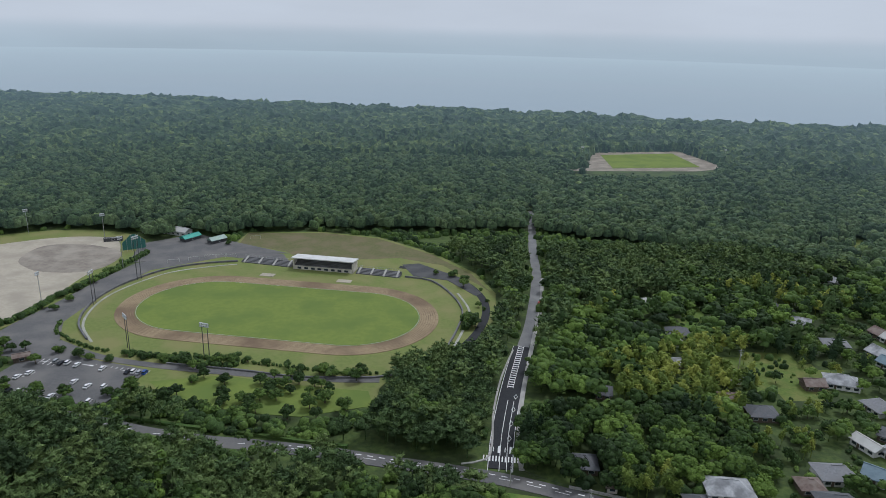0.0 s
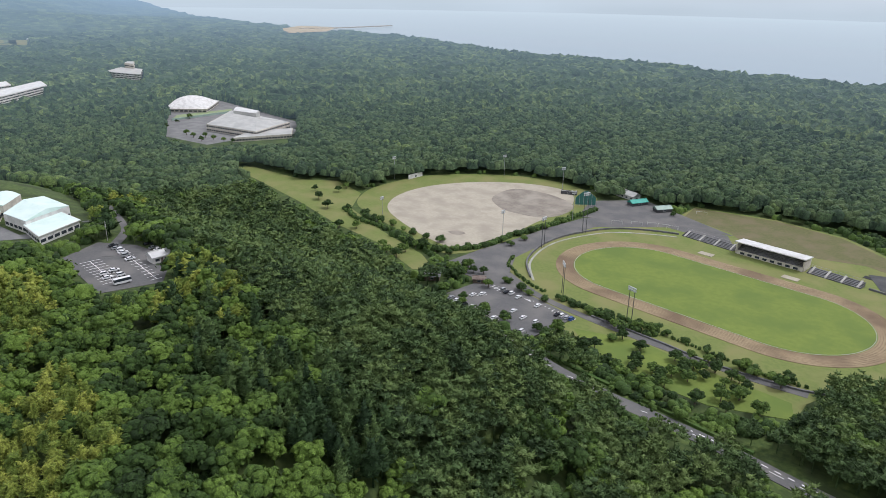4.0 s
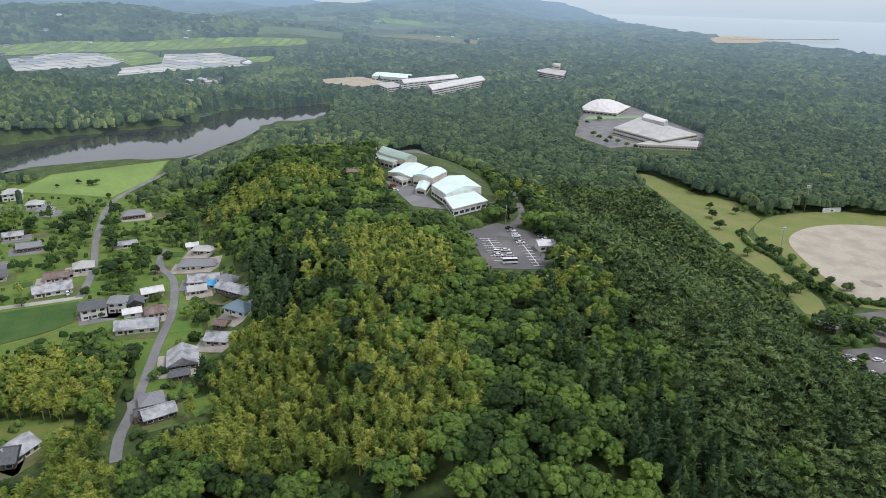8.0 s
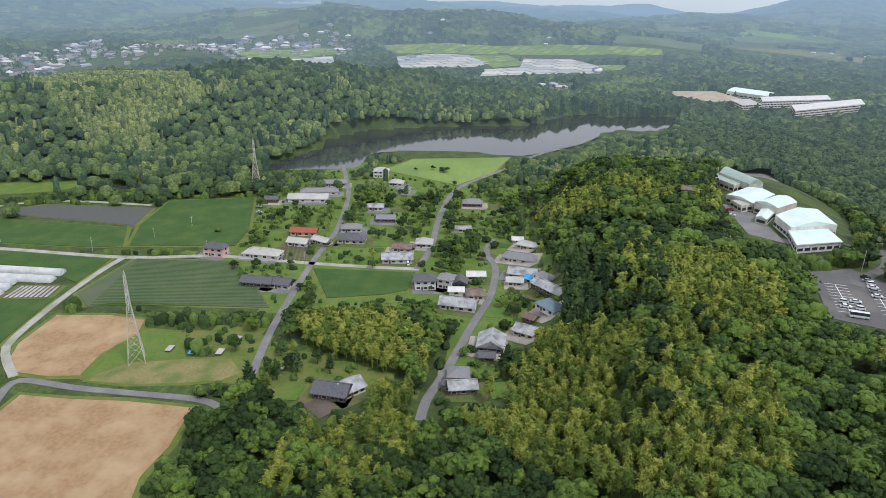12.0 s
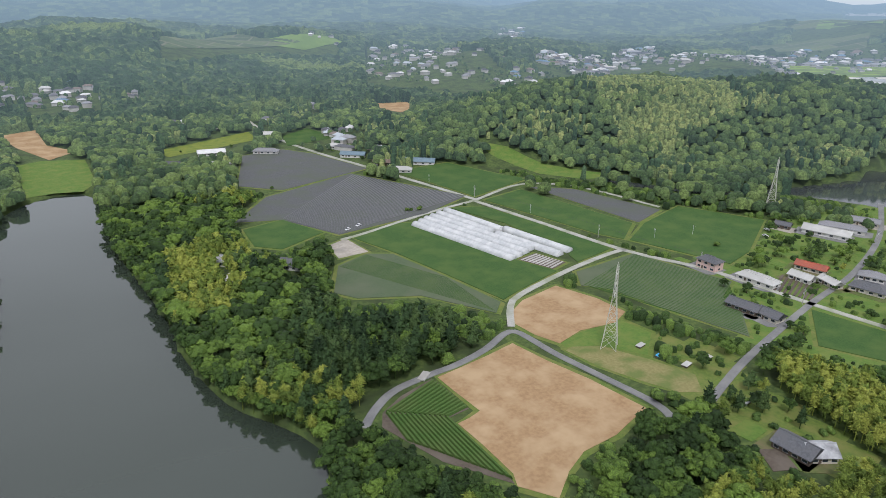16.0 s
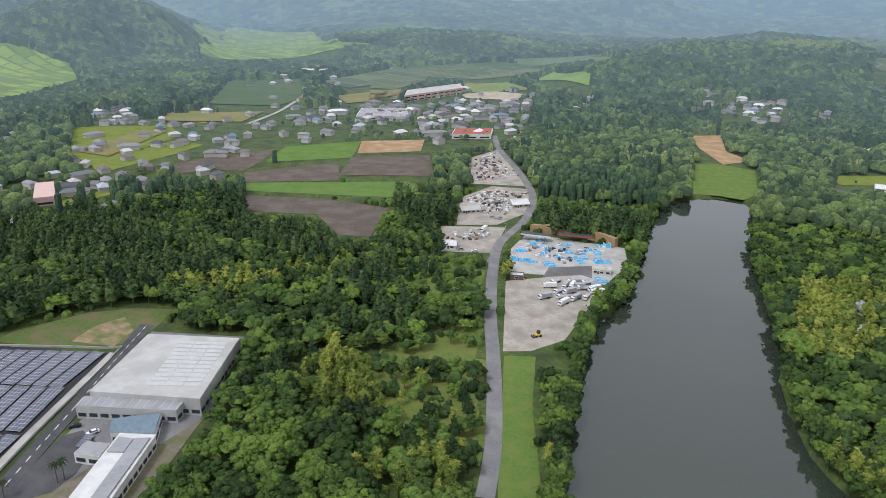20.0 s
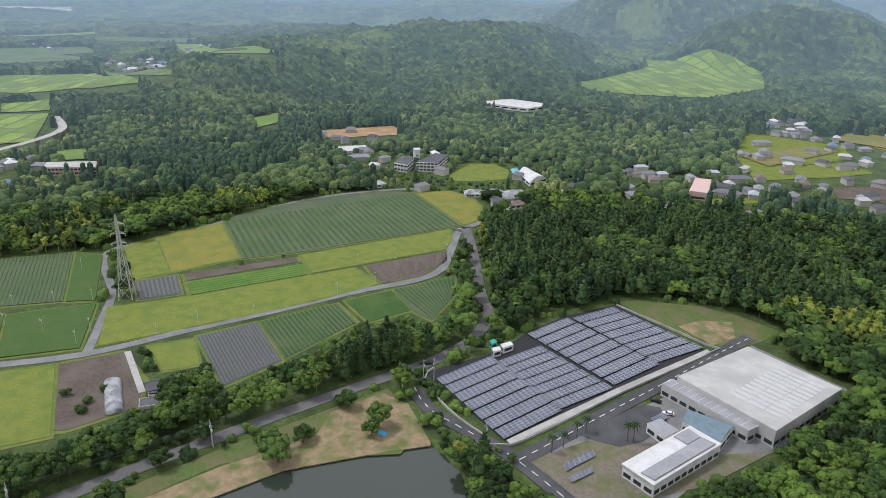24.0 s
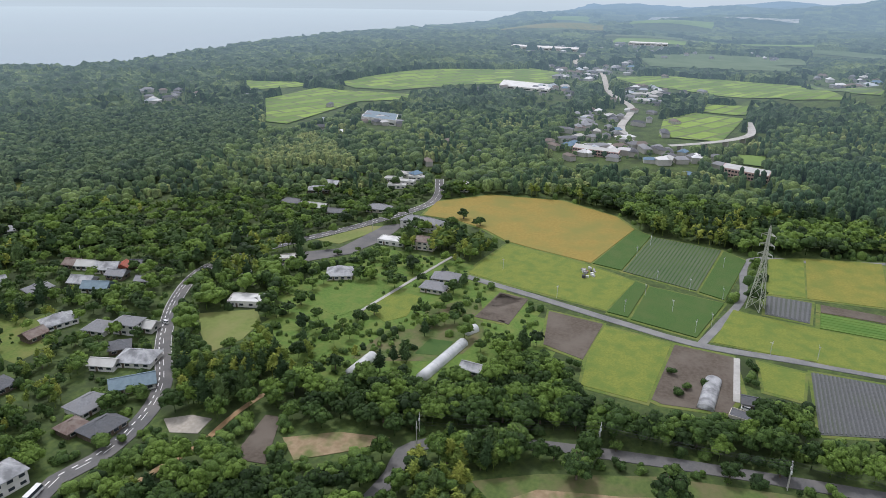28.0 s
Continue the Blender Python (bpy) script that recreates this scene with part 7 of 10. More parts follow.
for a, b in ([(-281.8, -340.4), (-285.8, -254.4)], [(-288.5, -342.3), (-292.5, -255.3)], [(-295.3, -344.4), (-299.9, -256.6)], [(-302.0, -346.0), (-306.8, -258.1)],
             [(-310.0, -348.3), (-310.7, -295.7)], [(-318.6, -349.9), (-318.9, -295.2)], [(-311.1, -292.0), (-313.0, -241.1)], [(-321.6, -295.0), (-322.5, -241.6)]):
    tunnel(a, b, 6.0, 2.9, "long white film greenhouse tunnel in a field")
for a, b in ([(209.9, 137.7), (226.9, 137.0)], [(219.8, 110.2), (255.3, 106.9)], [(264.0, 110.1), (270.5, 107.2)]):
    tunnel(a, b, 5.0, 2.8, "white film tunnel in an allotment")
tunnel(*[(248.7, 3.3), (272.4, 2.4)], 6.5, 2.6, "bare grey hoop house in a garden", SILVER)


# ---- crop rows as ridges ----
def rows_over(name, mat, label, quad, count, high, share=0.6):
    """Ridges that run from the side a-b to the side d-c of a field."""
    a, b, c, d = [Vector(p) for p in quad]
    m = (a + b + c + d) / 4
    ob = thing(name, label, "crop rows", m.x, m.y)
    s = Shape()
    for i in range(count):
        t0, t1 = (i + 0.5 - share / 2) / count, (i + 0.5 + share / 2) / count
        p, q, r, o = a.lerp(b, t0) - m, a.lerp(b, t1) - m, d.lerp(c, t1) - m, d.lerp(c, t0) - m
        n = (q - p) * 0.22
        s.prism([(p.x, p.y, 0), (q.x, q.y, 0), (r.x, r.y, 0), (o.x, o.y, 0)],
                [(p.x + n.x, p.y + n.y, high), (q.x - n.x, q.y - n.y, high), (r.x - n.x, r.y - n.y, high), (o.x + n.x, o.y + n.y, high)])
    ob2 = new(name, s.mesh(name, mat))
    ob2.matrix_world = Matrix.Translation((m.x, m.y, 0.1))
    tagged(ob2, label, "crop rows", kind="stuff")
    bpy.data.objects.remove(ob)


MULCH_ROW = material("pale_mulch_film", (0.10, 0.104, 0.104), (0.135, 0.14, 0.14), 0.8, rough=0.5)
plot("tea_ground", DARK_SOIL, "dark soil under tea rows", (-162.9, -185.7), (-161.4, -172.2), (-159.4, -160.2), (-150.2, -160.7), (-133, -179.2), (-145, -183.6), lift=0.06)
plot("tea_ground", DARK_SOIL, "dark soil under tea rows", (-150.2, -160.5), (-144.4, -135.5), (-141.3, -119.4), (-131, -143.1), (-127.3, -172), (-132.7, -179), lift=0.07)
rows_over("tea_rows", TEA, "dense dark green tea rows", [(-133.5, -178.4), (-149.7, -160.3), (-142.5, -121.4), (-129.0, -160.1)], 13, 0.9, 0.84)
rows_over("tea_rows", TEA, "dense dark green tea rows by a lane", [(-162.2, -184.6), (-159.6, -161.0), (-150.2, -161.0), (-134.2, -179.0)], 12, 0.9, 0.84)
BED_SOIL = material("ridged_soil", (0.10, 0.082, 0.064), (0.15, 0.125, 0.10), 0.8)
rows_over("mulch_rows", MULCH_ROW, "grey film rows on dark soil", [(298, -34.4), (299.8, -61.1), (261.6, -62.5), (251.4, -36.2)], 17, 0.35, 0.6)
rows_over("crop_rows", CROP, "rows of young green plants", [(300.5, -62.8), (304.2, -102.4), (280.5, -103.6), (262.2, -64.4)], 18, 0.4, 0.6)
rows_over("crop_rows", CROP, "rows of green plants", [(307.6, -135.2), (310.1, -172.7), (289.7, -162.2), (267.8, -137.5)], 14, 0.35, 0.6)
rows_over("crop_rows", BED_SOIL, "dark tilled ridges", [(345.5, -135.1), (346.7, -187.2), (330, -176), (318.2, -133.3)], 6, 0.35, 0.6)
rows_over("crop_rows", CROP, "rows of pale green vegetables", [(441.6, 54.8), (435.8, 12.8), (365.5, 19.4), (374.3, 59.6)], 20, 0.4, 0.5)
rows_over("crop_rows", CROP, "wide rows of blue-green vegetables", [(385.9, -74.4), (386.1, -219.2), (468.4, -223.5), (458.5, -77.7)], 34, 0.35, 0.55)
rows_over("bright_rows", CROP_BRIGHT, "bright green leafy rows", [(346.8, -39.3), (362.8, -39.8), (362, -101.7), (347.8, -100.5)], 5, 0.5, 0.7)
rows_over("mulch_rows", MULCH_ROW, "grey film rows", [(374.7, -15.2), (375.3, -36), (350.3, -34.6), (351.7, -15.1)], 9, 0.3, 0.6)
rows_over("crop_rows", CROP, "fine rows of dark green vegetables", [(-288, -205), (-349.5, -213.5), (-354, -156.5), (-300.8, -119.5)], 34, 0.3, 0.5)
rows_over("seed_bed_rows", CONCRETE, "pale seed beds in rows", [(-304, -253), (-306.5, -233), (-293.6, -231), (-289.4, -252.6)], 9, 0.3, 0.6)
rows_over("crop_rows", CROP, "leafy green rows", [(-201.5, -310), (-224.4, -315.5), (-238, -260), (-228, -213)], 26, 0.3, 0.5)
rows_over("mulch_rows", MULCH_ROW, "long grey film beds", [(-220.2, -406.9), (-232.4, -356.8), (-354.4, -368.6), (-324.5, -475.5)], 40, 0.3)
rows_over("mulch_rows", DARK_SOIL, "dark tilled ridges", [(-361.5, -135.7), (-363.8, -115.9), (-390.3, -120.4), (-385.6, -142.0)], 8, 0.4)

# ---- pylons ----
PYLON = material("pale_pylon_steel", (0.46, 0.46, 0.40), (0.56, 0.56, 0.49), 1.0, rough=0.6)
def pylon(x, y, tall, turn, label):
    ob = thing("pylon", label, "pylon", x, y, turn=turn, group="lattice pylons")
    base, waist = 3.6, 0.8
    lv = [0.0, 0.16, 0.3, 0.43, 0.54, 0.64, 0.73, 0.81, 0.89, 0.95]

    def half(s):
        return base * (1 - s / 0.62) ** 1.0 * 0.72 + waist if s < 0.62 else waist * (1 - (s - 0.62) / 0.38 * 0.6)

    def corner(i, s):
        h = half(s)
        return ((-h, -h), (h, -h), (h, h), (-h, h))[i] + (s * tall,)

    for i in range(4):
        leg = Shape()
        for s0, s1 in zip(lv, lv[1:]):
            leg.rod(corner(i, s0), corner(i, s1), 0.19, 4)
        leg.rod(corner(i, 0.95), (0, 0, tall), 0.1, 4)
        part("leg", leg, PYLON, ob)
    lat = Shape()
    for s0, s1 in zip(lv, lv[1:]):
        for i in range(4):
            j = (i + 1) % 4
            lat.rod(corner(i, s0), corner(j, s1), 0.10, 3).rod(corner(j, s0), corner(i, s1), 0.10, 3).rod(corner(i, s1), corner(j, s1), 0.09, 3)
    part("lattice", lat, PYLON, ob)
    for s in (0.66, 0.77, 0.88):
        arm = Shape()
        for side in (-1, 1):
            tip = (side * 3.6, 0, s * tall)
            for yy in (-0.6, 0.6):
                arm.rod((side * 0.6, yy, s * tall + 0.2), tip, 0.13, 3).rod((side * 0.6, yy, s * tall + 1.3), tip, 0.10, 3)
        a = part("cross_arm", arm, PYLON, ob)
        ins = Shape()
        for side in (-1, 1):
            ins.rod((side * 3.5, 0, s * tall), (side * 3.5, 0, s * tall - 1.5), 0.14, 5)
        part("insulator", ins, LAMP_WHITE, a)


PY = [((-240.9, -154.5), 41.2), ((-510.1, -204.2), 38.6), ((355.6, -10.0), 44.7)]
for (x, y), tall in PY:
    pylon(x, y, tall, 0.5 if x < 0 else 1.2, "grey steel lattice pylon standing in fields")


# ---- road markings ----
def dashes(line, gap, long, wide, shift=0.0, lift=0.225, start=0.0):
    s = Shape()
    for x, y, t in along(line, gap, start):
        z = z_at(x, y)
        s.box(x - math.sin(t) * shift, y + math.cos(t) * shift, z + lift - 0.015, long, wide, 0.02, t)
    return s


def marking(name, label, shape):
    ob = new(name, shape.mesh(name, PAINT))
    tagged(ob, label, "road marking", kind="structure")


marking("road_marking", "white centre dashes of a road", dashes(MAIN_LINE, 10.0, 5.0, 0.26))
for side in (-3.3, 3.3):
    marking("road_marking", "white edge line of a road", dashes(MAIN_LINE[60:], 3.9, 3.9, 0.16, side))
marking("road_marking", "white block dashes along a bend", dashes(MAIN_LINE[-95:-35], 4.5, 2.2, 0.45, 1.6))
for side in (-4.5, 4.5):
    marking("road_marking", "white edge line of a side road", dashes(NORTH_LINE, 3.0, 3.0, 0.25, side, 0.245))
marking("road_marking", "white lane line of a side road", dashes(NORTH_LINE[:8], 3.0, 3.0, 0.22, 0.4, 0.245))
marking("road_marking", "white lane line of a side road", dashes(NORTH_LINE[:8], 3.0, 3.0, 0.22, -2.2, 0.245))
marking("road_marking", "white hatched island on a side road", dashes(NORTH_LINE[9:26], 2.2, 0.7, 2.4, 0.6, 0.245))
marking("road_marking", "white outline of a hatched island", dashes(NORTH_LINE[9:26], 3.0, 3.0, 0.2, 1.9, 0.246))
marking("road_marking", "white outline of a hatched island", dashes(NORTH_LINE[9:26], 3.0, 3.0, 0.2, -0.7, 0.246))
for i in range(4):
    x, y, t = along(NORTH_LINE, 11.0, 20.0)[i]
    diamond = Shape()
    for a, b in (((-2, 0), (0, 0.8)), ((0, 0.8), (2, 0)), ((2, 0), (0, -0.8)), ((0, -0.8), (-2, 0))):
        ca, sa = math.cos(t), math.sin(t)
        p = [(x + u * ca - (v - 2.6) * sa, y + u * sa + (v - 2.6) * ca, 0.25) for u, v in (a, b)]
        diamond.rod(p[0], p[1], 0.12, 4)
    marking("road_marking", "white diamond warning mark", diamond)
zx, zy, zt = along(NORTH_LINE, 1.0, 6.0)[0]
zebra = Shape()
for i in range(12):
    o = (i - 5.5) * 1.15
    zebra.box(zx - math.sin(zt) * o, zy + math.cos(zt) * o, 0.235, 3.4, 0.5, 0.02, zt)
marking("crosswalk", "white zebra crossing at a junction", zebra)
for i in range(4):
    x, y, t = along(NORTH_LINE, 1.0, 12.0)[0]
    marking("lane_word", "faded white word bars on a lane", Shape().box(x - math.sin(t) * (i * 2.2 - 3.6), y + math.cos(t) * (i * 2.2 - 3.6), 0.24, 4.5, 1.1, 0.015, t) if i in (0, 2) else Shape().box(x - math.sin(t) * (i * 2.2 - 3.6), y + math.cos(t) * (i * 2.2 - 3.6), 0.24, 3.0, 0.3, 0.015, t))
wall_line("pavement", CONCRETE, "new pale kerb and pavement of a side road", 0.34, 2.0, (34.0, 213.7), (35.8, 238.1), (40.2, 265.1), (47.1, 297.7), (55.9, 337.6), (63.3, 369.6), (71.1, 417.5), category="pavement")
wall_line("pavement", CONCRETE, "new pale kerb and pavement of a side road", 0.3, 0.8, (12.4, 217.3), (21.5, 220.2), (24.5, 229.7), (27.2, 255.0), (33.4, 285.5), (41.4, 312.7), category="pavement")
wall_line("hedge_bank", TEA, "clipped hedge along a road", 1.1, 1.5, (-179.8, 257.3), (-132.3, 240.9), (-101.5, 234.0), (-66.4, 232.5), (-29.9, 226.3), category="hedge")
wall_line("guard_wall", CONCRETE, "low pale wall along a road", 0.9, 0.4, (49.2, 204.4), (65.7, 198.9), (77.4, 194.0), category="wall")
road("path", 2.2, DIRT, "reddish abandoned rail bed through scrub", (115.1, 164.0), (131.6, 162.3), (146.4, 159.4), (168.4, 160.9), (186.5, 159.5), lift=0.15, clear=0.8)
plot("gravel_patch", GRAVEL, "pale gravel turnout by a road", (153.1, 181.9), (159.6, 174.5), (160.9, 166.3), (151.8, 164.5), (147.9, 173.8), lift=0.2, category="yard")
plot("lawn_yard", LAWN, "yellowish lawn before a white hall", (225.3, 233.1), (241.5, 211.2), (231.6, 200.8), (214.6, 197.2), (197.9, 201.6), (210.2, 217.9), lift=0.15, category="lawn")
plot("soil_plot", DARK_SOIL, "brown tilled plot by scrub", (146.3, 144.4), (171.6, 150.4), (173.3, 144.5), (149.0, 132.4), lift=0.15)
plot("soil_plot", BANK, "bare plot with litter", (163.2, 136.3), (174.9, 120.4), (180.0, 102.5), (170.1, 108.0), (154.8, 125.2), lift=0.15)
plot("verge", LAWN, "green verge in a road fork", (337.2, 242.8), (376.3, 227.2), (380.4, 214.4), (337.7, 226.4), lift=0.15, category="lawn")
plot("fork_road", ASPHALT, "asphalt side road forking to houses", (303.3, 251.1), (331.1, 222.1), (380.7, 218.9), (392.9, 208.4), (356.8, 205.3), (326.2, 211.0), (293.5, 235.5), lift=0.18, category="road")
plot("mown_plot", WEEDS, "mown green plot by houses", (256.2, 186.5), (293.4, 183.2), (292.4, 168.7), (266.4, 166.7), (253.3, 171.5), lift=0.12)
plot("dry_plot", OLIVE, "yellowish grass plot", (266.0, 163.2), (292.0, 161.6), (291.7, 146.6), (268.2, 142.4), (258.0, 149.1), lift=0.12)
road("path", 1.8, CONCRETE, "pale concrete garden path", (263.6, 165.0), (287.5, 162.5), (314.2, 159.7), (350.0, 155.5), lift=0.22, clear=0.5)
road("path", 2.6, CONCRETE, "pale concrete drive between gardens", (296.8, -5.1), (280.0, -6.1), (259.8, -7.3), lift=0.24, clear=0.5)
plot("dark_plot", DARK_SOIL, "dark brown ridged plot", (287.0, 112.3), (315.1, 112.0), (313.8, 96.0), (282.1, 95.2), lift=0.2)
wall_line("earth_cut", DIRT, "bare earth cutting behind a yard", 6.0, 3.0, (21.1, -440.0), (-1.9, -442.1), (-20.1, -435.2), (-33.9, -424.5), category="bank")

for way, lift in ((SVC_LINE, 0.25), (SVC_B_LINE, 0.23)):
    marking("road_marking", "white dashes on a dark service road", dashes(way, 6.0, 3.0, 0.28, lift=lift + 0.02))
# ---- car park bays ----
def bays(a, b, deep, count, wide=0.3):
    """White bay lines along a to b, reaching deep to both sides."""
    s = Shape()
    t = math.atan2(b[1] - a[1], b[0] - a[0])
    for i in range(count + 1):
        x, y = a[0] + (b[0] - a[0]) * i / count, a[1] + (b[1] - a[1]) * i / count
        s.box(x, y, z_at(x, y) + 0.15, wide, deep, 0.02, t)
    s.box((a[0] + b[0]) / 2, (a[1] + b[1]) / 2, z_at((a[0] + b[0]) / 2, (a[1] + b[1]) / 2) + 0.152, math.hypot(b[0] - a[0], b[1] - a[1]), wide, 0.02, t)
    marking("bay_lines", "white parking bay lines", s)


bays(*[(-178.6, 276.9), (-137.5, 270.5)], 9.5, 18)
bays(*[(-186.5, 265.2), (-141.0, 253.9)], 5.0, 16)
bays(*[(-178.7, 291.6), (-126.3, 281.7)], 5.0, 20)
bays(*[(-293.8, 138.8), (-264.7, 133.4)], 9.0, 9)
bays(*[(-301.4, 155.8), (-253.9, 145.9)], 5.0, 13)
marking("zone_line", "orange no-parking box", Shape().box(*(-156.3, 286.6), 0.16, 6, 4.5, 0.02, -0.15))

# ---- vehicles ----
TYRE = material("tyre_rubber", (0.02, 0.02, 0.02), (0.035, 0.035, 0.035), 0.2)
PAINTS = {"white": material("white_car_paint", (0.70, 0.70, 0.70), (0.78, 0.78, 0.78), 1.0, rough=0.3), "black": material("black_car_paint", (0.02, 0.02, 0.025), (0.03, 0.03, 0.035), 1.0, rough=0.25),
          "silver": material("silver_car_paint", (0.40, 0.41, 0.42), (0.48, 0.49, 0.50), 1.0, rough=0.3, metal=0.5), "blue": material("blue_car_paint", (0.03, 0.07, 0.25), (0.04, 0.10, 0.32), 1.0, rough=0.3),
          "red": material("red_car_paint", (0.35, 0.03, 0.02), (0.42, 0.05, 0.03), 1.0, rough=0.3), "yellow": material("yellow_machine_paint", (0.55, 0.38, 0.03), (0.62, 0.44, 0.05), 1.0, rough=0.4)}
CAR_MESH = {}


def profile(points, width, top_narrow=0.0):
    """A side outline drawn out across the car."""
    k = len(points)
    zmax = max(p[1] for p in points)
    v = [(x, -(width / 2 - top_narrow * z / zmax), z) for x, z in points] + [(x, width / 2 - top_narrow * z / zmax, z) for x, z in points]
    return Shape().add(v, [tuple(range(k)), tuple(range(2 * k - 1, k - 1, -1))] + [(i, k + i, k + (i + 1) % k, (i + 1) % k) for i in range(k)])


FORMS = {
    "car": ([(-2.15, 0.35), (-2.2, 0.85), (-1.9, 0.95), (-1.0, 1.0), (1.0, 1.0), (2.05, 0.8), (2.15, 0.4)], [(-1.75, 0.98), (-1.25, 1.42), (0.35, 1.45), (1.05, 1.0)], 1.7, 1.3),
    "van": ([(-1.7, 0.3), (-1.75, 1.0), (-1.7, 1.15), (1.3, 1.15), (1.65, 0.9), (1.7, 0.35)], [(-1.68, 1.12), (-1.55, 1.75), (0.75, 1.78), (1.35, 1.12)], 1.48, 1.05),
    "bus": ([(-3.5, 0.4), (-3.5, 1.3), (3.4, 1.3), (3.5, 0.4)], [(-3.48, 1.28), (-3.45, 2.55), (3.25, 2.55), (3.45, 1.28)], 2.05, 2.2),
}


def vehicle(form, colour, x, y, turn, group="parked cars"):
    where = {"car": "saloon car", "van": "small van", "bus": "minibus"}[form]
    ob = thing(form if form != "car" else "car", "%s %s parked on a hard surface" % (colour, where), form, x, y, z_at(x, y) + 0.16, turn, group)
    key = form, colour
    if key not in CAR_MESH:
        low, cab, w, axle = FORMS[form]
        glass = profile([(p[0] * 0.985, p[1] + 0.04 if i in (0, 3) else p[1] - 0.1) for i, p in enumerate(cab)], w * 0.985, 0.12)
        roof_ = [(cab[1][0], cab[1][1] - 0.06), cab[1], cab[2], (cab[2][0], cab[2][1] - 0.06)]
        wheel = Shape().rod((0, -0.1, 0), (0, 0.1, 0), 0.31, 10)
        CAR_MESH[key] = (profile(low, w, 0.05).mesh("body", PAINTS[colour]), glass.mesh("cabin_glass", GLASS), profile(roof_, w * 0.86, 0.0).mesh("roof", PAINTS[colour]),
                         wheel.mesh("wheel", TYRE), w, axle,
                         Shape().box(low[-1][0] - 0.02, 0.55, 0.62, 0.08, 0.32, 0.14).mesh("headlight", LAMP_WHITE), Shape().box(low[-1][0] - 0.02, -0.55, 0.62, 0.08, 0.32, 0.14).mesh("headlight", LAMP_WHITE))
    body, glass, top, wheel, w, axle, l1, l2 = CAR_MESH[key]
    for nm, me in (("body", body), ("cabin_glass", glass), ("roof", top), ("headlight", l1), ("headlight", l2)):
        part(nm, me, None, ob)
    for sx in (-axle, axle):
        for sy in (-w / 2 + 0.06, w / 2 - 0.06):
            part("wheel", wheel, None, ob).location = (sx, sy, 0.31)


bay_a, bay_b = (-178.6, 276.9), (-137.5, 270.5)
BAY = math.atan2(bay_b[1] - bay_a[1], bay_b[0] - bay_a[0]) + math.pi / 2
for form, colour, (x, y) in (
    ("car", "silver", (-187.0, 265.6)), ("car", "white", (-182.9, 265.0)), ("van", "black", (-177.0, 263.1)), ("van", "white", (-172.4, 262.7)), ("car", "white", (-180.3, 275.5)),
    ("car", "white", (-177.1, 279.4)), ("car", "white", (-157.2, 259.2)), ("van", "silver", (-171.1, 290.5)), ("car", "black", (-168.2, 289.1)), ("van", "white", (-165.2, 289.3)),
    ("car", "white", (-160.2, 287.6)), ("car", "white", (-147.3, 284.7)), ("car", "white", (-146.3, 268.3)), ("car", "white", (-153.8, 271.9)), ("van", "white", (-139.0, 267.8)),
    ("van", "white", (-139.1, 254.6)), ("car", "black", (-134.8, 281.7)), ("van", "white", (-132.3, 281.9)), ("car", "silver", (-129.6, 281.3)), ("van", "blue", (-127.0, 281.2)),
):
    vehicle(form, colour, x, y, BAY + random.uniform(-0.05, 0.05))
hb_a, hb_b = (-301.4, 155.8), (-253.9, 145.9)
HBAY = math.atan2(hb_b[1] - hb_a[1], hb_b[0] - hb_a[0]) + math.pi / 2
for form, colour, (x, y) in (
    ("car", "black", (-303.3, 155.3)), ("car", "silver", (-299.2, 154.4)), ("van", "white", (-295.3, 154.1)), ("car", "white", (-291.6, 153.3)), ("van", "silver", (-287.0, 151.8)), ("car", "white", (-282.0, 150.9)),
    ("car", "white", (-275.0, 139.5)), ("van", "white", (-274.1, 134.5)), ("car", "white", (-269.6, 133.4)), ("van", "white", (-268.0, 138.4)), ("bus", "white", (-260.3, 134.6)), ("car", "black", (-293.9, 166.9)), ("car", "silver", (-287.4, 165.7)), ("car", "white", (-283.2, 165.7)), ("car", "red", (-398.6, 122.1)), ("car", "white", (-388.0, 120.1)),
):
    vehicle(form, colour, x, y, HBAY)
for form, colour, (x, y), turn in (
    ("van", "white", (210.1, 239.1), 1.5), ("car", "silver", (376.8, -212.6), 0.3), ("van", "white", (-366.4, -59.7), 0.2), ("car", "black", (166.4, -184.2), 0.5), ("car", "white", (157.7, -182.1), 0.9), ("van", "white", (255.3, -10.7), 1.4), ("car", "white", (287.9, 246.2), 0.2), ("car", "white", (108.1, 196.0), 0.4), ("bus", "white", (104.8, 186.2), 0.3),
    ("car", "white", (-444.7, -177.5), 1.3), ("car", "white", (-457.8, -182.4), 1.3), ("car", "white", (-241.3, -359.8), 0.3), ("car", "white", (-251.5, -362.3), 0.3), ("car", "white", (68.0, -397.6), 0.3), ("car", "silver", (60.7, -396.3), 0.3), ("car", "white", (51.8, -395.5), 0.3), ("van", "white", (20.4, -358.3), 0.2), ("car", "black", (24.9, -359.7), 0.2), ("car", "white", (68.5, 407.0), 1.4), ("car", "red", (62.9, 373.9), 1.4),
):
    vehicle(form, colour, x, y, turn, "cars by roads and houses")


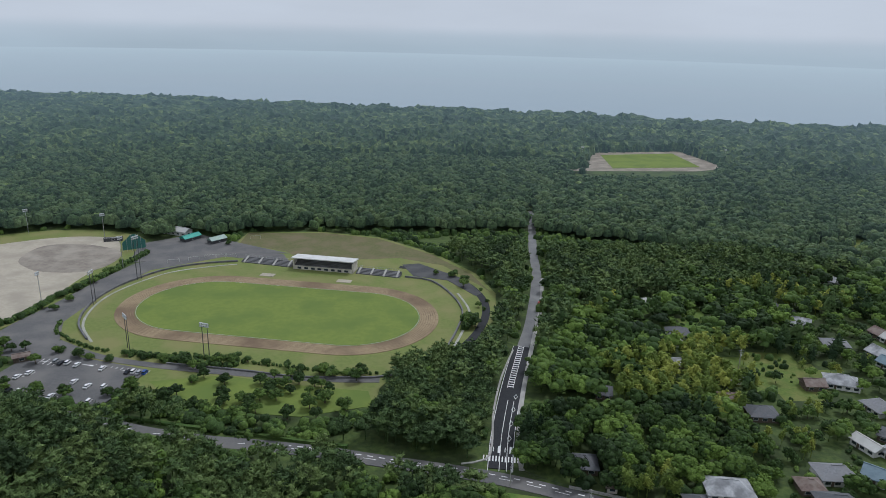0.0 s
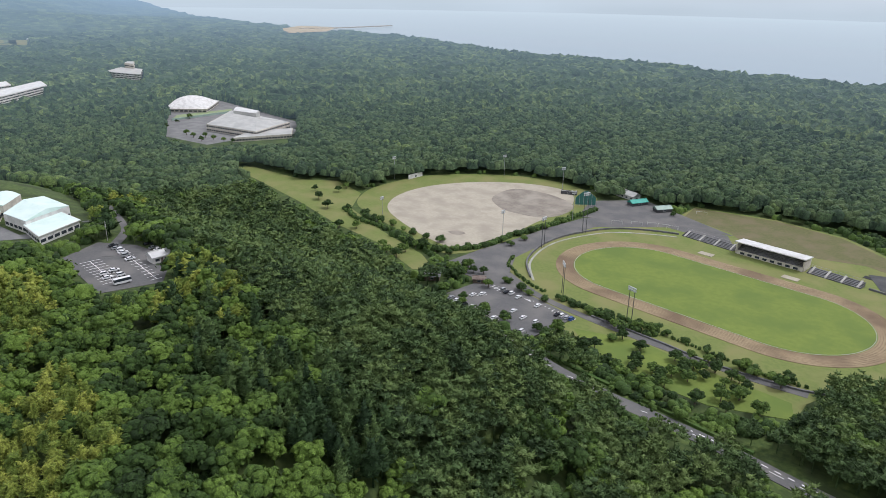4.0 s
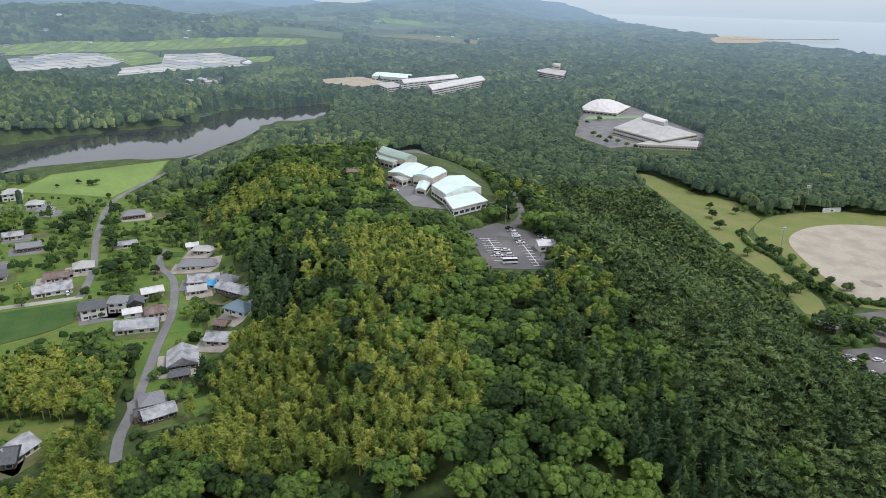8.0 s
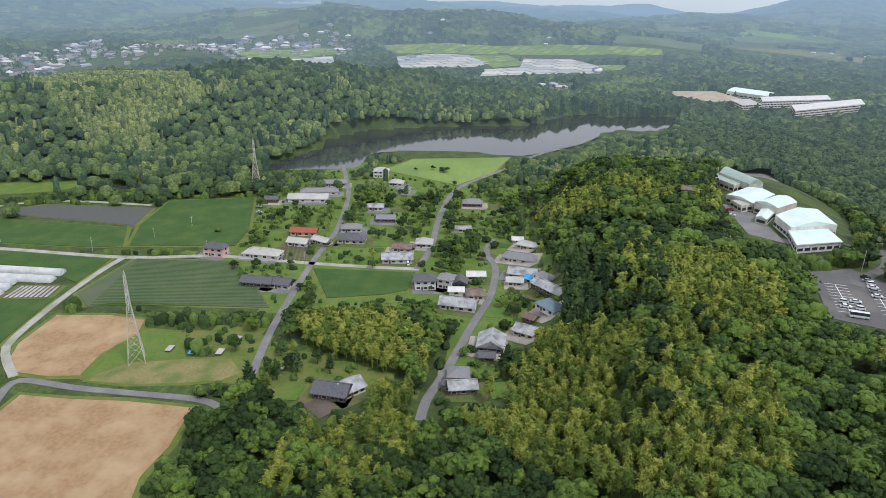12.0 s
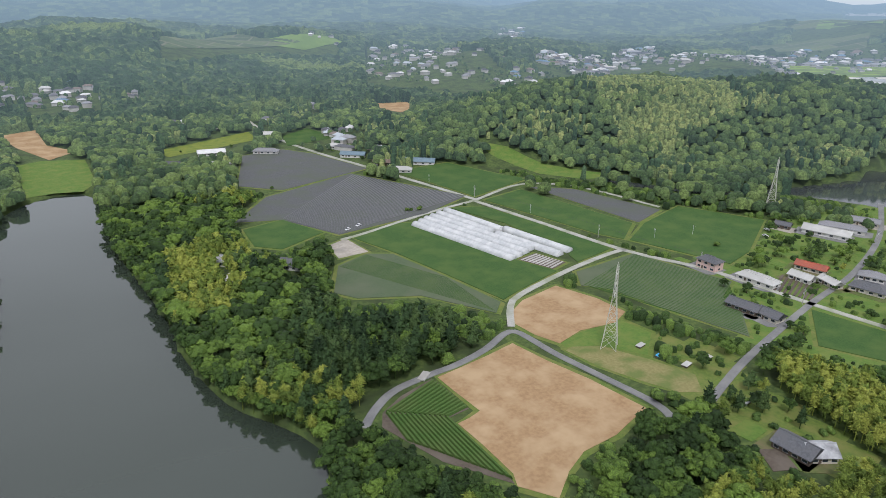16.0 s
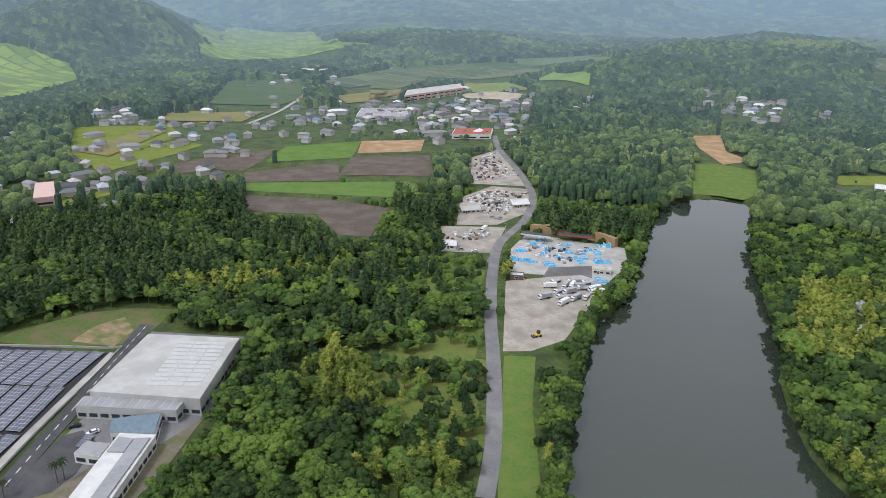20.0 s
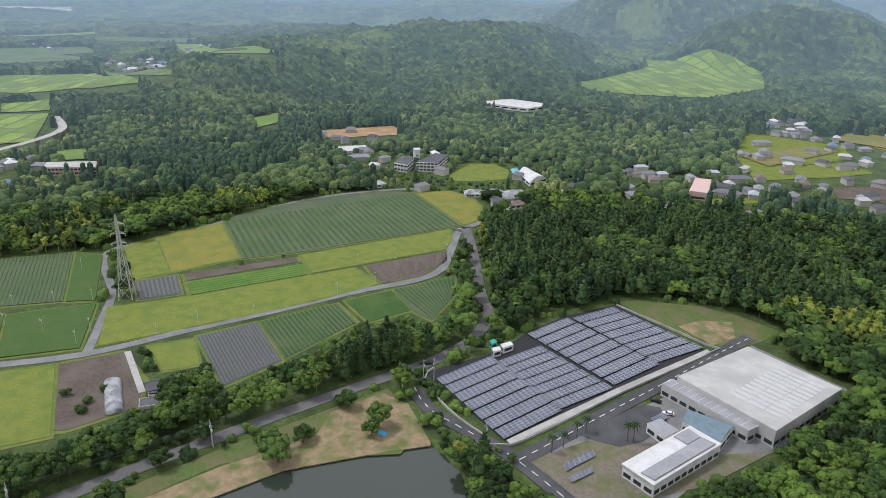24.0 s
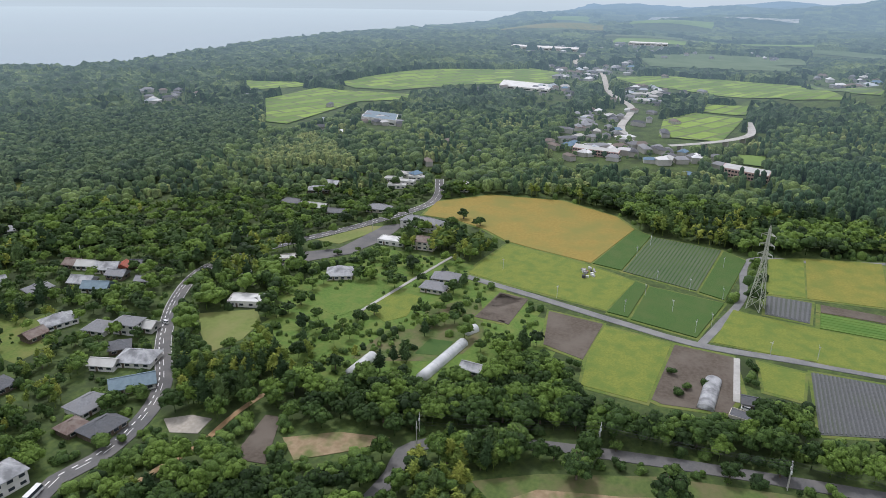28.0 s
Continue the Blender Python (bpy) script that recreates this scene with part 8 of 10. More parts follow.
def lorry(x, y, turn, cargo):
    ob = thing("lorry", "lorry with a %s box standing in a gravel yard" % cargo, "lorry", x, y, z_at(x, y) + 0.16, turn, "yard lorries")
    part("cab", profile([(2.2, 0.6), (2.2, 2.4), (3.4, 2.4), (3.8, 1.5), (3.8, 0.6)], 2.1), PAINTS["white"], ob)
    part("windscreen", Shape().box(3.58, 0, 1.5, 0.3, 1.9, 0.7), GLASS, ob)
    part("cargo_box", Shape().box(-0.9, 0, 0.9, 5.8, 2.2, 2.1 if cargo != "flat" else 0.5), PAINTS["white" if cargo == "white" else "silver"], ob)
    for sx in (-2.6, -1.4, 2.9):
        for sy in (-0.95, 0.95):
            part("wheel", Shape().rod((sx, sy - 0.15, 0.42), (sx, sy + 0.15, 0.42), 0.42, 10), TYRE, ob)


for i, (x, y) in enumerate([(4.5, -350.3), (6.2, -335.5), (1.4, -357.8), (-7.6, -352.8), (-10.6, -352.9), (-3.2, -338.1), (-3.7, -330.4), (-4.0, -352.2), (-13.6, -351.5), (-19.5, -351.8), (-9.6, -337.3), (-15.2, -340.9), (-20.8, -347.7), (-6.3, -345.1), (-0.9, -345.0), (51.5, -435.9), (-8.5, -358.6), (-15.7, -359.7)]):
    lorry(x, y, 0.25 + (i % 4) * 0.35, ("white", "grey", "flat")[i % 3])
digger = thing("wheel_loader", "small yellow wheel loader in a gravel yard", "loader", *(7.4, -291.8), turn=0.6)
part("body", profile([(-1.8, 0.6), (-1.8, 1.7), (0.4, 1.7), (1.4, 1.2), (1.4, 0.6)], 1.8), PAINTS["yellow"], digger)
part("cab", Shape().box(-0.4, 0, 1.7, 1.3, 1.4, 1.3), GLASS, digger)
part("bucket", Shape().box(2.6, 0, 0.2, 0.8, 2.2, 0.9).rod((1.2, 0.6, 1.2), (2.6, 0.6, 0.7), 0.12).rod((1.2, -0.6, 1.2), (2.6, -0.6, 0.7), 0.12), DARK_STEEL, digger)
for sx in (-1.1, 1.1):
    for sy in (-0.95, 0.95):
        part("wheel", Shape().rod((sx, sy - 0.2, 0.55), (sx, sy + 0.2, 0.55), 0.55, 10), TYRE, digger)

# ---- storage yard: racks, tarpaulins, junk ----
def rack_shed(a, b, mat, red):
    w = math.hypot(b[0] - a[0], b[1] - a[1])
    ob = thing("storage_shed", "long open storage rack with a %s roof edge" % ("red" if red else "pale"), "storage shed", (a[0] + b[0]) / 2, (a[1] + b[1]) / 2, turn=math.atan2(b[1] - a[1], b[0] - a[0]))
    for i in range(int(w / 5) + 1):
        for yy in (0, 5):
            part("post", Shape().box(-w / 2 + i * 5, yy, 0, 0.2, 0.2, 4.2), DARK_STEEL, ob)
    part("roof", Shape().box(0, 2.5, 4.2, w + 1, 6, 0.2), mat, ob)
    part("fascia", Shape().box(0, -0.55, 4.0, w + 1, 0.12, 0.7), RUST if red else WHITE, ob)


rack_shed(*[(25.7, -423.8), (7.6, -421.8)], DARK_STEEL, False)
rack_shed(*[(2.3, -427.8), (-17.4, -426.0)], DARK_STEEL, True)
plot("yard_asphalt", ASPHALT, "dark asphalt lane in a storage yard", (8.9, -364.2), (5.8, -380.2), (-18.5, -387.7), (-18.4, -368.6), (-12.7, -372.4), lift=0.24, category="yard", clear=False)


def tarp(x, y, sx, sy, high, turn):
    ob = thing("covered_stack", "stack of goods under blue tarpaulin", "covered stack", x, y, z_at(x, y) + 0.2, turn, "blue covered stacks")
    nu, nv, v, f = 6, 4, [], []
    for i in range(nu + 1):
        for j in range(nv + 1):
            rim = i in (0, nu) or j in (0, nv)
            v.append((sx * (i / nu - 0.5) * (1.06 if rim else 1), sy * (j / nv - 0.5) * (1.06 if rim else 1), 0.0 if rim else high * random.uniform(0.65, 1.05)))
    for i in range(nu):
        for j in range(nv):
            p = i * (nv + 1) + j
            f.append((p, p + nv + 1, p + nv + 2, p + 1))
    s = Shape().add(v, f)
    part("tarpaulin", s, BLUE_SHEET, ob)
    for u in (-1, 1):
        part("strap", Shape().box(u * sx / 4, 0, 0, 0.15, sy * 1.06, high * 1.08), WHITE, ob)


rng_y = random.Random(5)
for x, y in [(27.3, -387.8), (24.3, -403.7), (20.3, -387.9), (15.9, -386.4), (17.8, -417.7), (13.0, -413.5), (7.6, -409.8), (12.7, -426.1), (9.1, -401.9), (-3.6, -421.8), (-5.8, -407.0), (-1.4, -411.0), (2.0, -399.8), (-12.5, -409.1), (-17.7, -414.7), (-21.8, -410.7), (-24.3, -423.5), (-28.3, -423.9), (-22.1, -396.1), (-27.2, -396.5), (-20.5, -359.3), (-25.1, -365.7), (-22.0, -369.1), (4.8, -384.1), (7.6, -385.3), (-11.8, -393.6), (-14.2, -399.4), (-4.3, -397.3), (-9.0, -398.1)]:
    tarp(x, y, rng_y.uniform(4, 8), rng_y.uniform(3, 5), rng_y.uniform(0.5, 2.2), rng_y.choice((0.35, 1.9)))
JUNK = [material("junk_white", (0.6, 0.6, 0.58), (0.7, 0.7, 0.68), 0.8), material("junk_grey", (0.25, 0.25, 0.25), (0.35, 0.34, 0.33), 0.8), material("junk_rust", (0.22, 0.13, 0.09), (0.30, 0.19, 0.13), 0.8), material("junk_dark", (0.05, 0.05, 0.055), (0.1, 0.1, 0.1), 0.8)]
for quad, count in (([(76.9, -503.2), (59.2, -535.6), (29.3, -539.9), (44.6, -454.9)], 260), ([(89, -635), (71, -677), (39.2, -589.1), (75.5, -560.1)], 150), ([(29.8, -401.8), (21.1, -425.1), (-30.4, -421.5), (-3.4, -376.7)], 60), ([(78.4, -434.1), (41.0, -439.8), (47.8, -418.6), (72.5, -412.5)], 30), ([(72, -818), (38, -792), (45, -712), (63, -721)], 60), ([(369.5, 85.5), (368.7, 74.4), (355.0, 69.7), (354.0, 81.5)], 20)):
    q = [Vector(p) for p in quad]
    shapes = [Shape() for m in JUNK]
    for i in range(count):
        p = q[0].lerp(q[1], rng_y.random()).lerp(q[3].lerp(q[2], rng_y.random()), rng_y.random())
        s = rng_y.choices(shapes, (6, 3, 2, 2))[0]
        s.box(p.x, p.y, z_at(p.x, p.y), rng_y.uniform(0.8, 3.6), rng_y.uniform(0.7, 1.8), rng_y.uniform(0.5, 1.9), rng_y.uniform(0, 3.1))
    for s, m in zip(shapes, JUNK):
        if s.v:
            tagged(new("junk_pile", s.mesh("junk_pile", m)), "heaps of scrap and stored goods in a yard", "junk", kind="stuff")
for a, b, d, code in (((71.5, -469.2), (59.3, -475.2), 8, "pgc1"), ((37.3, -492.3), (26.1, -498.2), 9, "wgc1"), ((73.1, -396.3), (63.9, -396.5), 7, "wgw1"), ((26.7, -357.0), (19.2, -357.1), 5, "wfk1"), ((-18.4, -376.2), (-29.0, -375.3), 6, "pfc1")):
    house(code, a, b, d, "in a yard")

# ---- poles and wires ----
def pole(x, y, tall, turn, label="grey concrete utility pole with cross-arms"):
    ob = thing("utility_pole", label, "utility pole", x, y, turn=turn, group="utility poles")
    part("shaft", Shape().rod((0, 0, -0.3), (0, 0, tall), 0.19, 6, 0.12), CONCRETE, ob)
    part("cross_arm", Shape().box(0, 0, tall - 0.8, 2.2, 0.12, 0.12), STEEL, ob)
    part("cross_arm", Shape().box(0, 0, tall - 1.7, 1.6, 0.12, 0.12), STEEL, ob)
    part("transformer_can", Shape().rod((0.35, 0, tall - 3.4), (0.35, 0, tall - 2.4), 0.28, 8), LAMP_WHITE, ob)
    return x, y, z_at(x, y) + tall - 0.75


def wire_run(line, tall):
    tops = [pole(x, y, tall, math.atan2(line[min(i + 1, len(line) - 1)][1] - line[max(i - 1, 0)][1], line[min(i + 1, len(line) - 1)][0] - line[max(i - 1, 0)][0]) + math.pi / 2) for i, (x, y) in enumerate(line)]
    for off in (-0.9, 0.9):
        line3 = []
        for p, q in zip(tops, tops[1:]):
            for k in range(7):
                a = k / 7
                line3.append((p[0] + (q[0] - p[0]) * a + off, p[1] + (q[1] - p[1]) * a, p[2] + (q[2] - p[2]) * a - 3.6 * a * (1 - a)))
        line3.append((tops[-1][0] + off, tops[-1][1], tops[-1][2]))
        s = Shape().add([(x + dx, y, z + dz) for x, y, z in line3 for dx, dz in ((-0.025, 0), (0.025, 0), (0, 0.045))],
                        [(3 * i + a, 3 * i + b, 3 * i + 3 + b, 3 * i + 3 + a) for i in range(len(line3) - 1) for a, b in ((0, 1), (1, 2), (2, 0))])
        tagged(new("overhead_wire", s.mesh("overhead_wire", DARK_STEEL)), "thin dark overhead wire between poles", "wire")


wire_run([(179.7, 91.7), (205.0, 34.3), (213.7, -25.3), (219.2, -100.0), (218.1, -113.4)], 10.5)
wire_run([(212.5, -25.4), (208.3, 34.6), (185.6, 93.6)], 10.0)
wire_run([(-359.7, -363.3), (-357.1, -246.3), (-362.8, -178.2), (-355.4, -117.2), (-489.0, -125.2)], 9.0)
wire_run([(248.0, 341.6), (275.5, 298.4), (306.0, 270.1), (367.4, 219.8), (394.6, 205.0)], 9.0)
wire_run([(35.2, -323.7), (40.0, -367.3), (36.4, -429.9)], 9.0)
wire_run([(28.8, 204.5), (53.6, 191.5), (88.5, 184.0)], 9.0)
wire_run([(147.2, 297.4), (137.4, 270.2)], 10.0)
wire_run([(-326.7, 100.4), (-324.4, 101.5), (-313.1, 157.9)], 10.0)
wire_run([(221.3, -110.3), (172.5, -110.6)], 9.0)


def fan_pole(x, y):
    ob = thing("frost_fan", "slim pole with a frost fan in a tea field", "frost fan", x, y, turn=(x + y) % 3, group="frost fans")
    part("pole", Shape().rod((0, 0, 0), (0, 0, 6.2), 0.09, 5), LAMP_WHITE, ob)
    part("motor", Shape().box(0, 0, 6.1, 0.7, 0.3, 0.3), LAMP_WHITE, ob)
    for i in range(3):
        t = 2 * math.pi * i / 3
        part("blade", Shape().box(0.42, 0.45 * math.cos(t), 6.25 + 0.45 * math.sin(t), 0.04, 0.5 * abs(math.cos(t)) + 0.1, 0.5 * abs(math.sin(t)) + 0.1), LAMP_WHITE, ob)


for x, y in [(401.1, 57.4), (424.2, 53.2), (367.7, 40.2), (364.0, 22.6), (405.3, 9.0), (358.9, 5.7), (320.5, 48.5), (345.8, 42.8), (332.0, 27.1), (313.1, 14.2), (324.6, 8.1), (322.0, 83.3), (345.7, 121.7), (306.1, -18.1), (311.6, -37.0), (306.2, -62.1), (314.0, -106.5), (320.2, -129.9), (348.4, -154.1), (342.0, -185.1), (348.7, -131.2)]:
    fan_pole(x, y)
for x, y in [(-362.1, -308.7), (-359.7, -416.3), (-346.8, -469.4), (-383.9, -222.0), (-410.0, -210.0)]:
    fan_pole(x, y)
tent = thing("blue_sheet", "small blue sheet on bare earth by a pond", "sheet", *(194.3, -80.5), turn=0.3)
part("sheet", Shape().box(0, 0, 0, 3.6, 2.4, 0.5), BLUE_SHEET, tent)
gt = thing("garden_tent", "small teal garden tent", "tent", *(115.6, 212.9))
part("canopy", Shape().add([(-2.2, -2.2, 2), (2.2, -2.2, 2), (2.2, 2.2, 2), (-2.2, 2.2, 2), (0, 0, 3.4)], [(0, 1, 4), (1, 2, 4), (2, 3, 4), (3, 0, 4)]), TEAL, gt)
for i, (px, py) in enumerate(((-2, -2), (2, -2), (2, 2), (-2, 2))):
    part("leg", Shape().rod((px, py, 0), (px, py, 2), 0.05), STEEL, gt)
for (x, y), w, d, mat in zip([(-252.2, -145.7), (-251.0, -135.0), (-252.7, -123.2), (-265.7, -120.4), (-244.2, -92.8)], (4.5, 4.2, 4.5, 3.2, 4.5), (2.2, 2.0, 2.4, 2.2, 2.0), (PALE_ROOF, BLUE_SHEET, PALE_ROOF, PALE_ROOF, PALE_ROOF)):
    ob = thing("low_shelter", "low sheet-covered stack on a weedy plot", "stack", x, y, turn=-0.4 + 0.1 * w)
    part("stack", Shape().box(0, 0, -0.3, w, d, 1.2), DARK_SOIL, ob)
    part("cover", Shape().box(0, 0, 0.9, w + 0.4, d + 0.4, 0.16), mat, ob)
hum = thing("footbridge_slab", "small pale concrete slab over a ditch", "slab", *(-161.4, -188.9), turn=0.5)
part("deck", Shape().box(0, 0, 0.1, 7, 3.2, 0.5), CONCRETE, hum)


# ---- far farmland: patches of fields, glass and towns towards the hills ----
far_rng = random.Random(21)
# thin fields on the far plains, left and right of the mountains
for k in range(44):
    az, r = (far_rng.uniform(70, 112) if k < 22 else far_rng.uniform(262, 288)), 1950 + 1900 * far_rng.random()
    x, y = -r * math.sin(math.radians(az)), r * math.cos(math.radians(az))
    long_, deep = far_rng.uniform(60, 210), far_rng.uniform(50, 130)
    if shore(x, y) < 350 or abs(z_at(x * 1.05, y * 1.05) - z_at(x * 0.95, y * 0.95)) > 26:
        continue
    ux, uy, tx, ty = x / r, y / r, -y / r, x / r
    far_plot(far_rng.choice((PALE_FAR, RICE_FAR, RICE_FAR, CROP_PATCH, STRAW_FAR, FLOODED)), "thin field on a far plain, haze painted in", *[(round(x + ux * a * deep + tx * b * long_), round(y + uy * a * deep + ty * b * long_)) for a, b in ((-1, -0.9), (-0.8, 0.3), (-0.9, 1), (0.7, 0.9), (1, -0.2), (0.8, -1))])
# clusters of far houses
FAR_TOWNS = [(-1119, -883), (-1192, -871), (-1335, -872), (-1352, -798), (-1497, -733), (-1557, -674), (-1619, -555), (-1799, -240), (-1988, -11), (-1354, -782), (-1522, -708), (-1621, -586), (-1594, -464), (-1768, -262), (-2030, 56), (-2468, 607), (-2547, 925), (-1909, 941), (-1944, 1464), (1577, 423), (1382, 312), (1835, 320), (1768, 153), (1838, 41), (1410, -114), (1480, -213), (786, 209), (847, 183), (1088, 170), (704, 76), (1693, 553), (1752, 456), (1879, 301), (1111, 186), (858, 188), (750, 169), (1047, 356), (723, 429), (711, 399), (604, 283), (705, 747), (510, -1096), (445, -1143), (219, -854), (170, -827), (147, -855), (115, -886), (79, -816), (208, -903), (273, -838), (312, -784), (333, -706), (372, -678), (371, -620), (403, -584), (371, -495), (397, -470), (403, -451), (272, -883), (43, -1006), (-37, -1050), (-244, -1038), (498, -789), (508, -744), (-233, -1020), (-271, -1033), (-894, -1350), (-829, -1074), (-1138, -1367), (-1020, -1144), (-461, -794), (-349, -821), (239, -892), (-764, -949), (-871, -957), (-816, -844), (-1039, -950), (-1691, -1362), (-368, -705), (-367, -805), (638, -235), (572, -254), (608, -562), (685, -584), (514, -751), (489, -767), (395, -588), (373, -613), (357, -508), (347, -531), (398.2, -436.3), (419.1, -388.2), (453.1, -289.6)]


def far_house_shape(s, r_, x, y, w, d, h, t):
    c, sn = math.cos(t), math.sin(t)
    z = z_at(x, y)
    s.box(x, y, z - 1, w, d, h + 1, t)
    lo = [(-w * .56, -d * .56), (w * .56, -d * .56), (w * .56, d * .56), (-w * .56, d * .56)]
    hi = [(-w * .3, -.1), (w * .3, -.1), (w * .3, .1), (-w * .3, .1)]
    r_.prism([(x + u * c - v * sn, y + u * sn + v * c, z + h) for u, v in lo], [(x + u * c - v * sn, y + u * sn + v * c, z + h + d * 0.28) for u, v in hi])


walls_far, roofs_far, roofs_pale = Shape(), Shape(), Shape()
for cx, cy in FAR_TOWNS:
    r = math.hypot(cx, cy)
    k = 9 if r > 900 else 6
    spread = 30 + r * 0.028
    pts = []
    for i in range(k):
        x, y = cx + far_rng.gauss(0, spread), cy + far_rng.gauss(0, spread * 0.8)
        big = far_rng.random() < 0.12
        far_house_shape(walls_far, far_rng.choices((roofs_far, roofs_pale), (4, 1))[0], x, y, far_rng.uniform(8, 12.5) * (1.8 if big else 1), far_rng.uniform(6, 8.5), far_rng.uniform(2.8, 5.2), far_rng.uniform(0, 3.1))
        e = 9 if r > 900 else 6
        OPEN.append([(x - e, y - e), (x + e, y - e), (x + e, y + e), (x - e, y + e)])
TOWN_TREES = []
town_rng = np.random.default_rng(5)


def scatter_town(n, trees, *pts, clear=True):
    """A far quarter: n houses and some trees, off the fields."""
    poly = list(pts)
    a = np.array(poly)
    lo, hi = a.min(0), a.max(0)
    trees = trees * 4
    q = town_rng.uniform(lo, hi, (30 * (n + trees), 2))
    q = q[inside(poly, q[:, 0], q[:, 1])]
    free = np.ones(len(q), bool)
    for p in OPEN:
        b = np.array(p)
        if (b.min(0) < hi).all() and (b.max(0) > lo).all():
            free &= ~inside(p, q[:, 0], q[:, 1])
    q = q[free]
    for x, y in q[:n]:
        k = 1.0 + 0.35 * min(1.0, max(0.0, math.hypot(x, y) - 900) / 900)
        big = far_rng.random() < 0.12
        far_house_shape(walls_far, far_rng.choices((roofs_far, roofs_pale), (3, 2))[0], x, y, far_rng.uniform(9, 14) * k * (1.9 if big else 1), far_rng.uniform(7, 9.5) * k, far_rng.uniform(3.0, 5.6), far_rng.uniform(0, 3.1))
    tx, ty = q[n:n + trees, 0], q[n:n + trees, 1]
    if clear:
        TOWNS.append(poly)
    if len(tx):
        TOWN_TREES.append((tx, ty))


scatter_town(60, 50, (-1128, -985), (-1225, -966), (-1291, -938), (-1250, -871), (-1138, -795), (-1020, -782), (-1030, -867))
scatter_town(75, 60, (-1419, -988), (-1688, -1047), (-1370, -843), (-1591, -780), (-1649, -675), (-1347, -550), (-1321, -648), (-1286, -770), (-1290, -817), (-1208, -843))
scatter_town(26, 70, (-989, -1361), (-1133, -1428), (-1094, -1190), (-897, -931), (-814, -848), (-780, -909), (-699, -830), (-667, -930))
scatter_town(12, 26, (-866, -875), (-999, -823), (-918, -749), (-819, -705), (-792, -758), (-806, -816))
scatter_town(14, 8, (-1810, -1769), (-1947, -1742), (-1549, -1390), (-1433, -1380))
scatter_town(50, 30, (-1893, -778), (-2010, -509), (-1699, -400), (-1638, -443), (-1547, -635))
scatter_town(22, 10, (-1401, -574), (-1472, -409), (-1366, -373), (-1294, -530))
scatter_town(6, 8, (-1180, 22), (-1210, 83), (-1158, 84), (-1112, 26))
scatter_town(14, 8, (-1497, 68), (-1508, 144), (-1404, 146), (-1384, 88))
scatter_town(46, 30, (886, 228), (901, 180), (813, 159), (751, 137), (720, 105), (690, 50), (652, 48), (651, 71), (643, 108), (645, 187), (689, 202), (746, 183))
scatter_town(18, 10, (1177, 212), (1177, 166), (994, 139), (987, 177))
scatter_town(7, 8, (1081, 340), (1118, 290), (976, 256), (922, 294))
scatter_town(22, 14, (1385, 410), (1382, 309), (1219, 275), (1201, 351))
scatter_town(9, 8, (730, 818), (774, 778), (680, 686), (650, 726))
scatter_town(8, 12, (752, 468), (769, 412), (685, 368), (678, 410))
scatter_town(12, 8, (1461, 334), (1529, 271), (1348, 237), (1303, 291))
scatter_town(12, 12, (1515, -49), (1399, -162), (1143, -138), (1169, -62))
scatter_town(60, 50, (339, -764), (299, -884), (238, -981), (153, -1169), (58, -1105), (54, -785), (126, -687), (227, -658))
scatter_town(16, 8, (-209, -1074), (-299, -1076), (-263, -937), (-189, -933))
scatter_town(10, 10, (-364, -648), (-441, -619), (-385, -529), (-333, -559))
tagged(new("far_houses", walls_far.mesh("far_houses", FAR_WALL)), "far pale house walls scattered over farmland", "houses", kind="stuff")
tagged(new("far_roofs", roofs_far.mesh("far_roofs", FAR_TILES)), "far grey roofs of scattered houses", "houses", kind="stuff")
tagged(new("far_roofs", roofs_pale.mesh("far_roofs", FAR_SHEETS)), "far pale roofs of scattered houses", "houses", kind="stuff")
# far large buildings and tunnels that stand out
for nm, label, q, high, roof_mat in (
    ("far_school", "long pink school block in a far town", [(234, -964), (244, -1022), (181, -1127), (169, -1074)], 9, PALE_ROOF),
    ("far_greenhouses", "far block of white greenhouses", [(814, -478), (743, -515), (755, -566), (819, -538)], 4, WHITE_ROOF),
    ("far_warehouse", "far white warehouse among fields", [(502, -1238), (474, -1247), (482, -1285), (512, -1277)], 5, WHITE_ROOF),
    ("far_warehouse", "far white warehouse among fields", [(466, -1250), (438, -1259), (448, -1295), (476, -1288)], 5, WHITE_ROOF),
    ("far_barn", "far white barns in a row", [(1053, 393), (1039, 308), (1103, 319), (1119, 410)], 4, WHITE_ROOF),
    ("far_barn", "far long white barn", [(1669, 597), (1669, 417), (1722, 430), (1722, 610)], 5, WHITE_ROOF),
    ("far_barn", "far long white barn", [(1863, 351), (1867, 255), (1912, 262), (1906, 355)], 5, WHITE_ROOF),
    ("far_barn", "far blue-grey roofed works", [(690, 425), (730, 441), (724, 395), (687, 378)], 6, BLUE_ROOF),
    ("far_shop", "long red shop front in a far town", [(125, -730), (127, -763), (86, -775), (84, -742)], 5, RED_TILES),
    ("far_shop", "pink shop with flat roof by a road", [(369.5, -411.4), (396.8, -446.8), (386.9, -454.6), (358.5, -420.2)], 6, PINK),
    ("far_shop", "low works with grey roof", [(257, -812), (267, -866), (211, -884), (197, -830)], 5, SILVER),
):
    box_hall(nm, label, q, high, WHITE if "pink" not in label else PINK, roof_mat, "flat", bays=3, storeys=1 if high < 7 else 2)
road("road", 9.0, CONCRETE, "far pale curving valley road", (1647, 407), (1478, 384), (1362, 304), (1095, 228), (960, 168), (811, 151), (733, 123), (710, 83), lift=1.2, clear=12)
BR, BR_LINE = road("bridge", 8.0, CONCRETE, "pale road bridge over a rice valley", (710, 83), (737, 56), (774, 28), (814, 13), (877, 19), lift=6.0, clear=12)
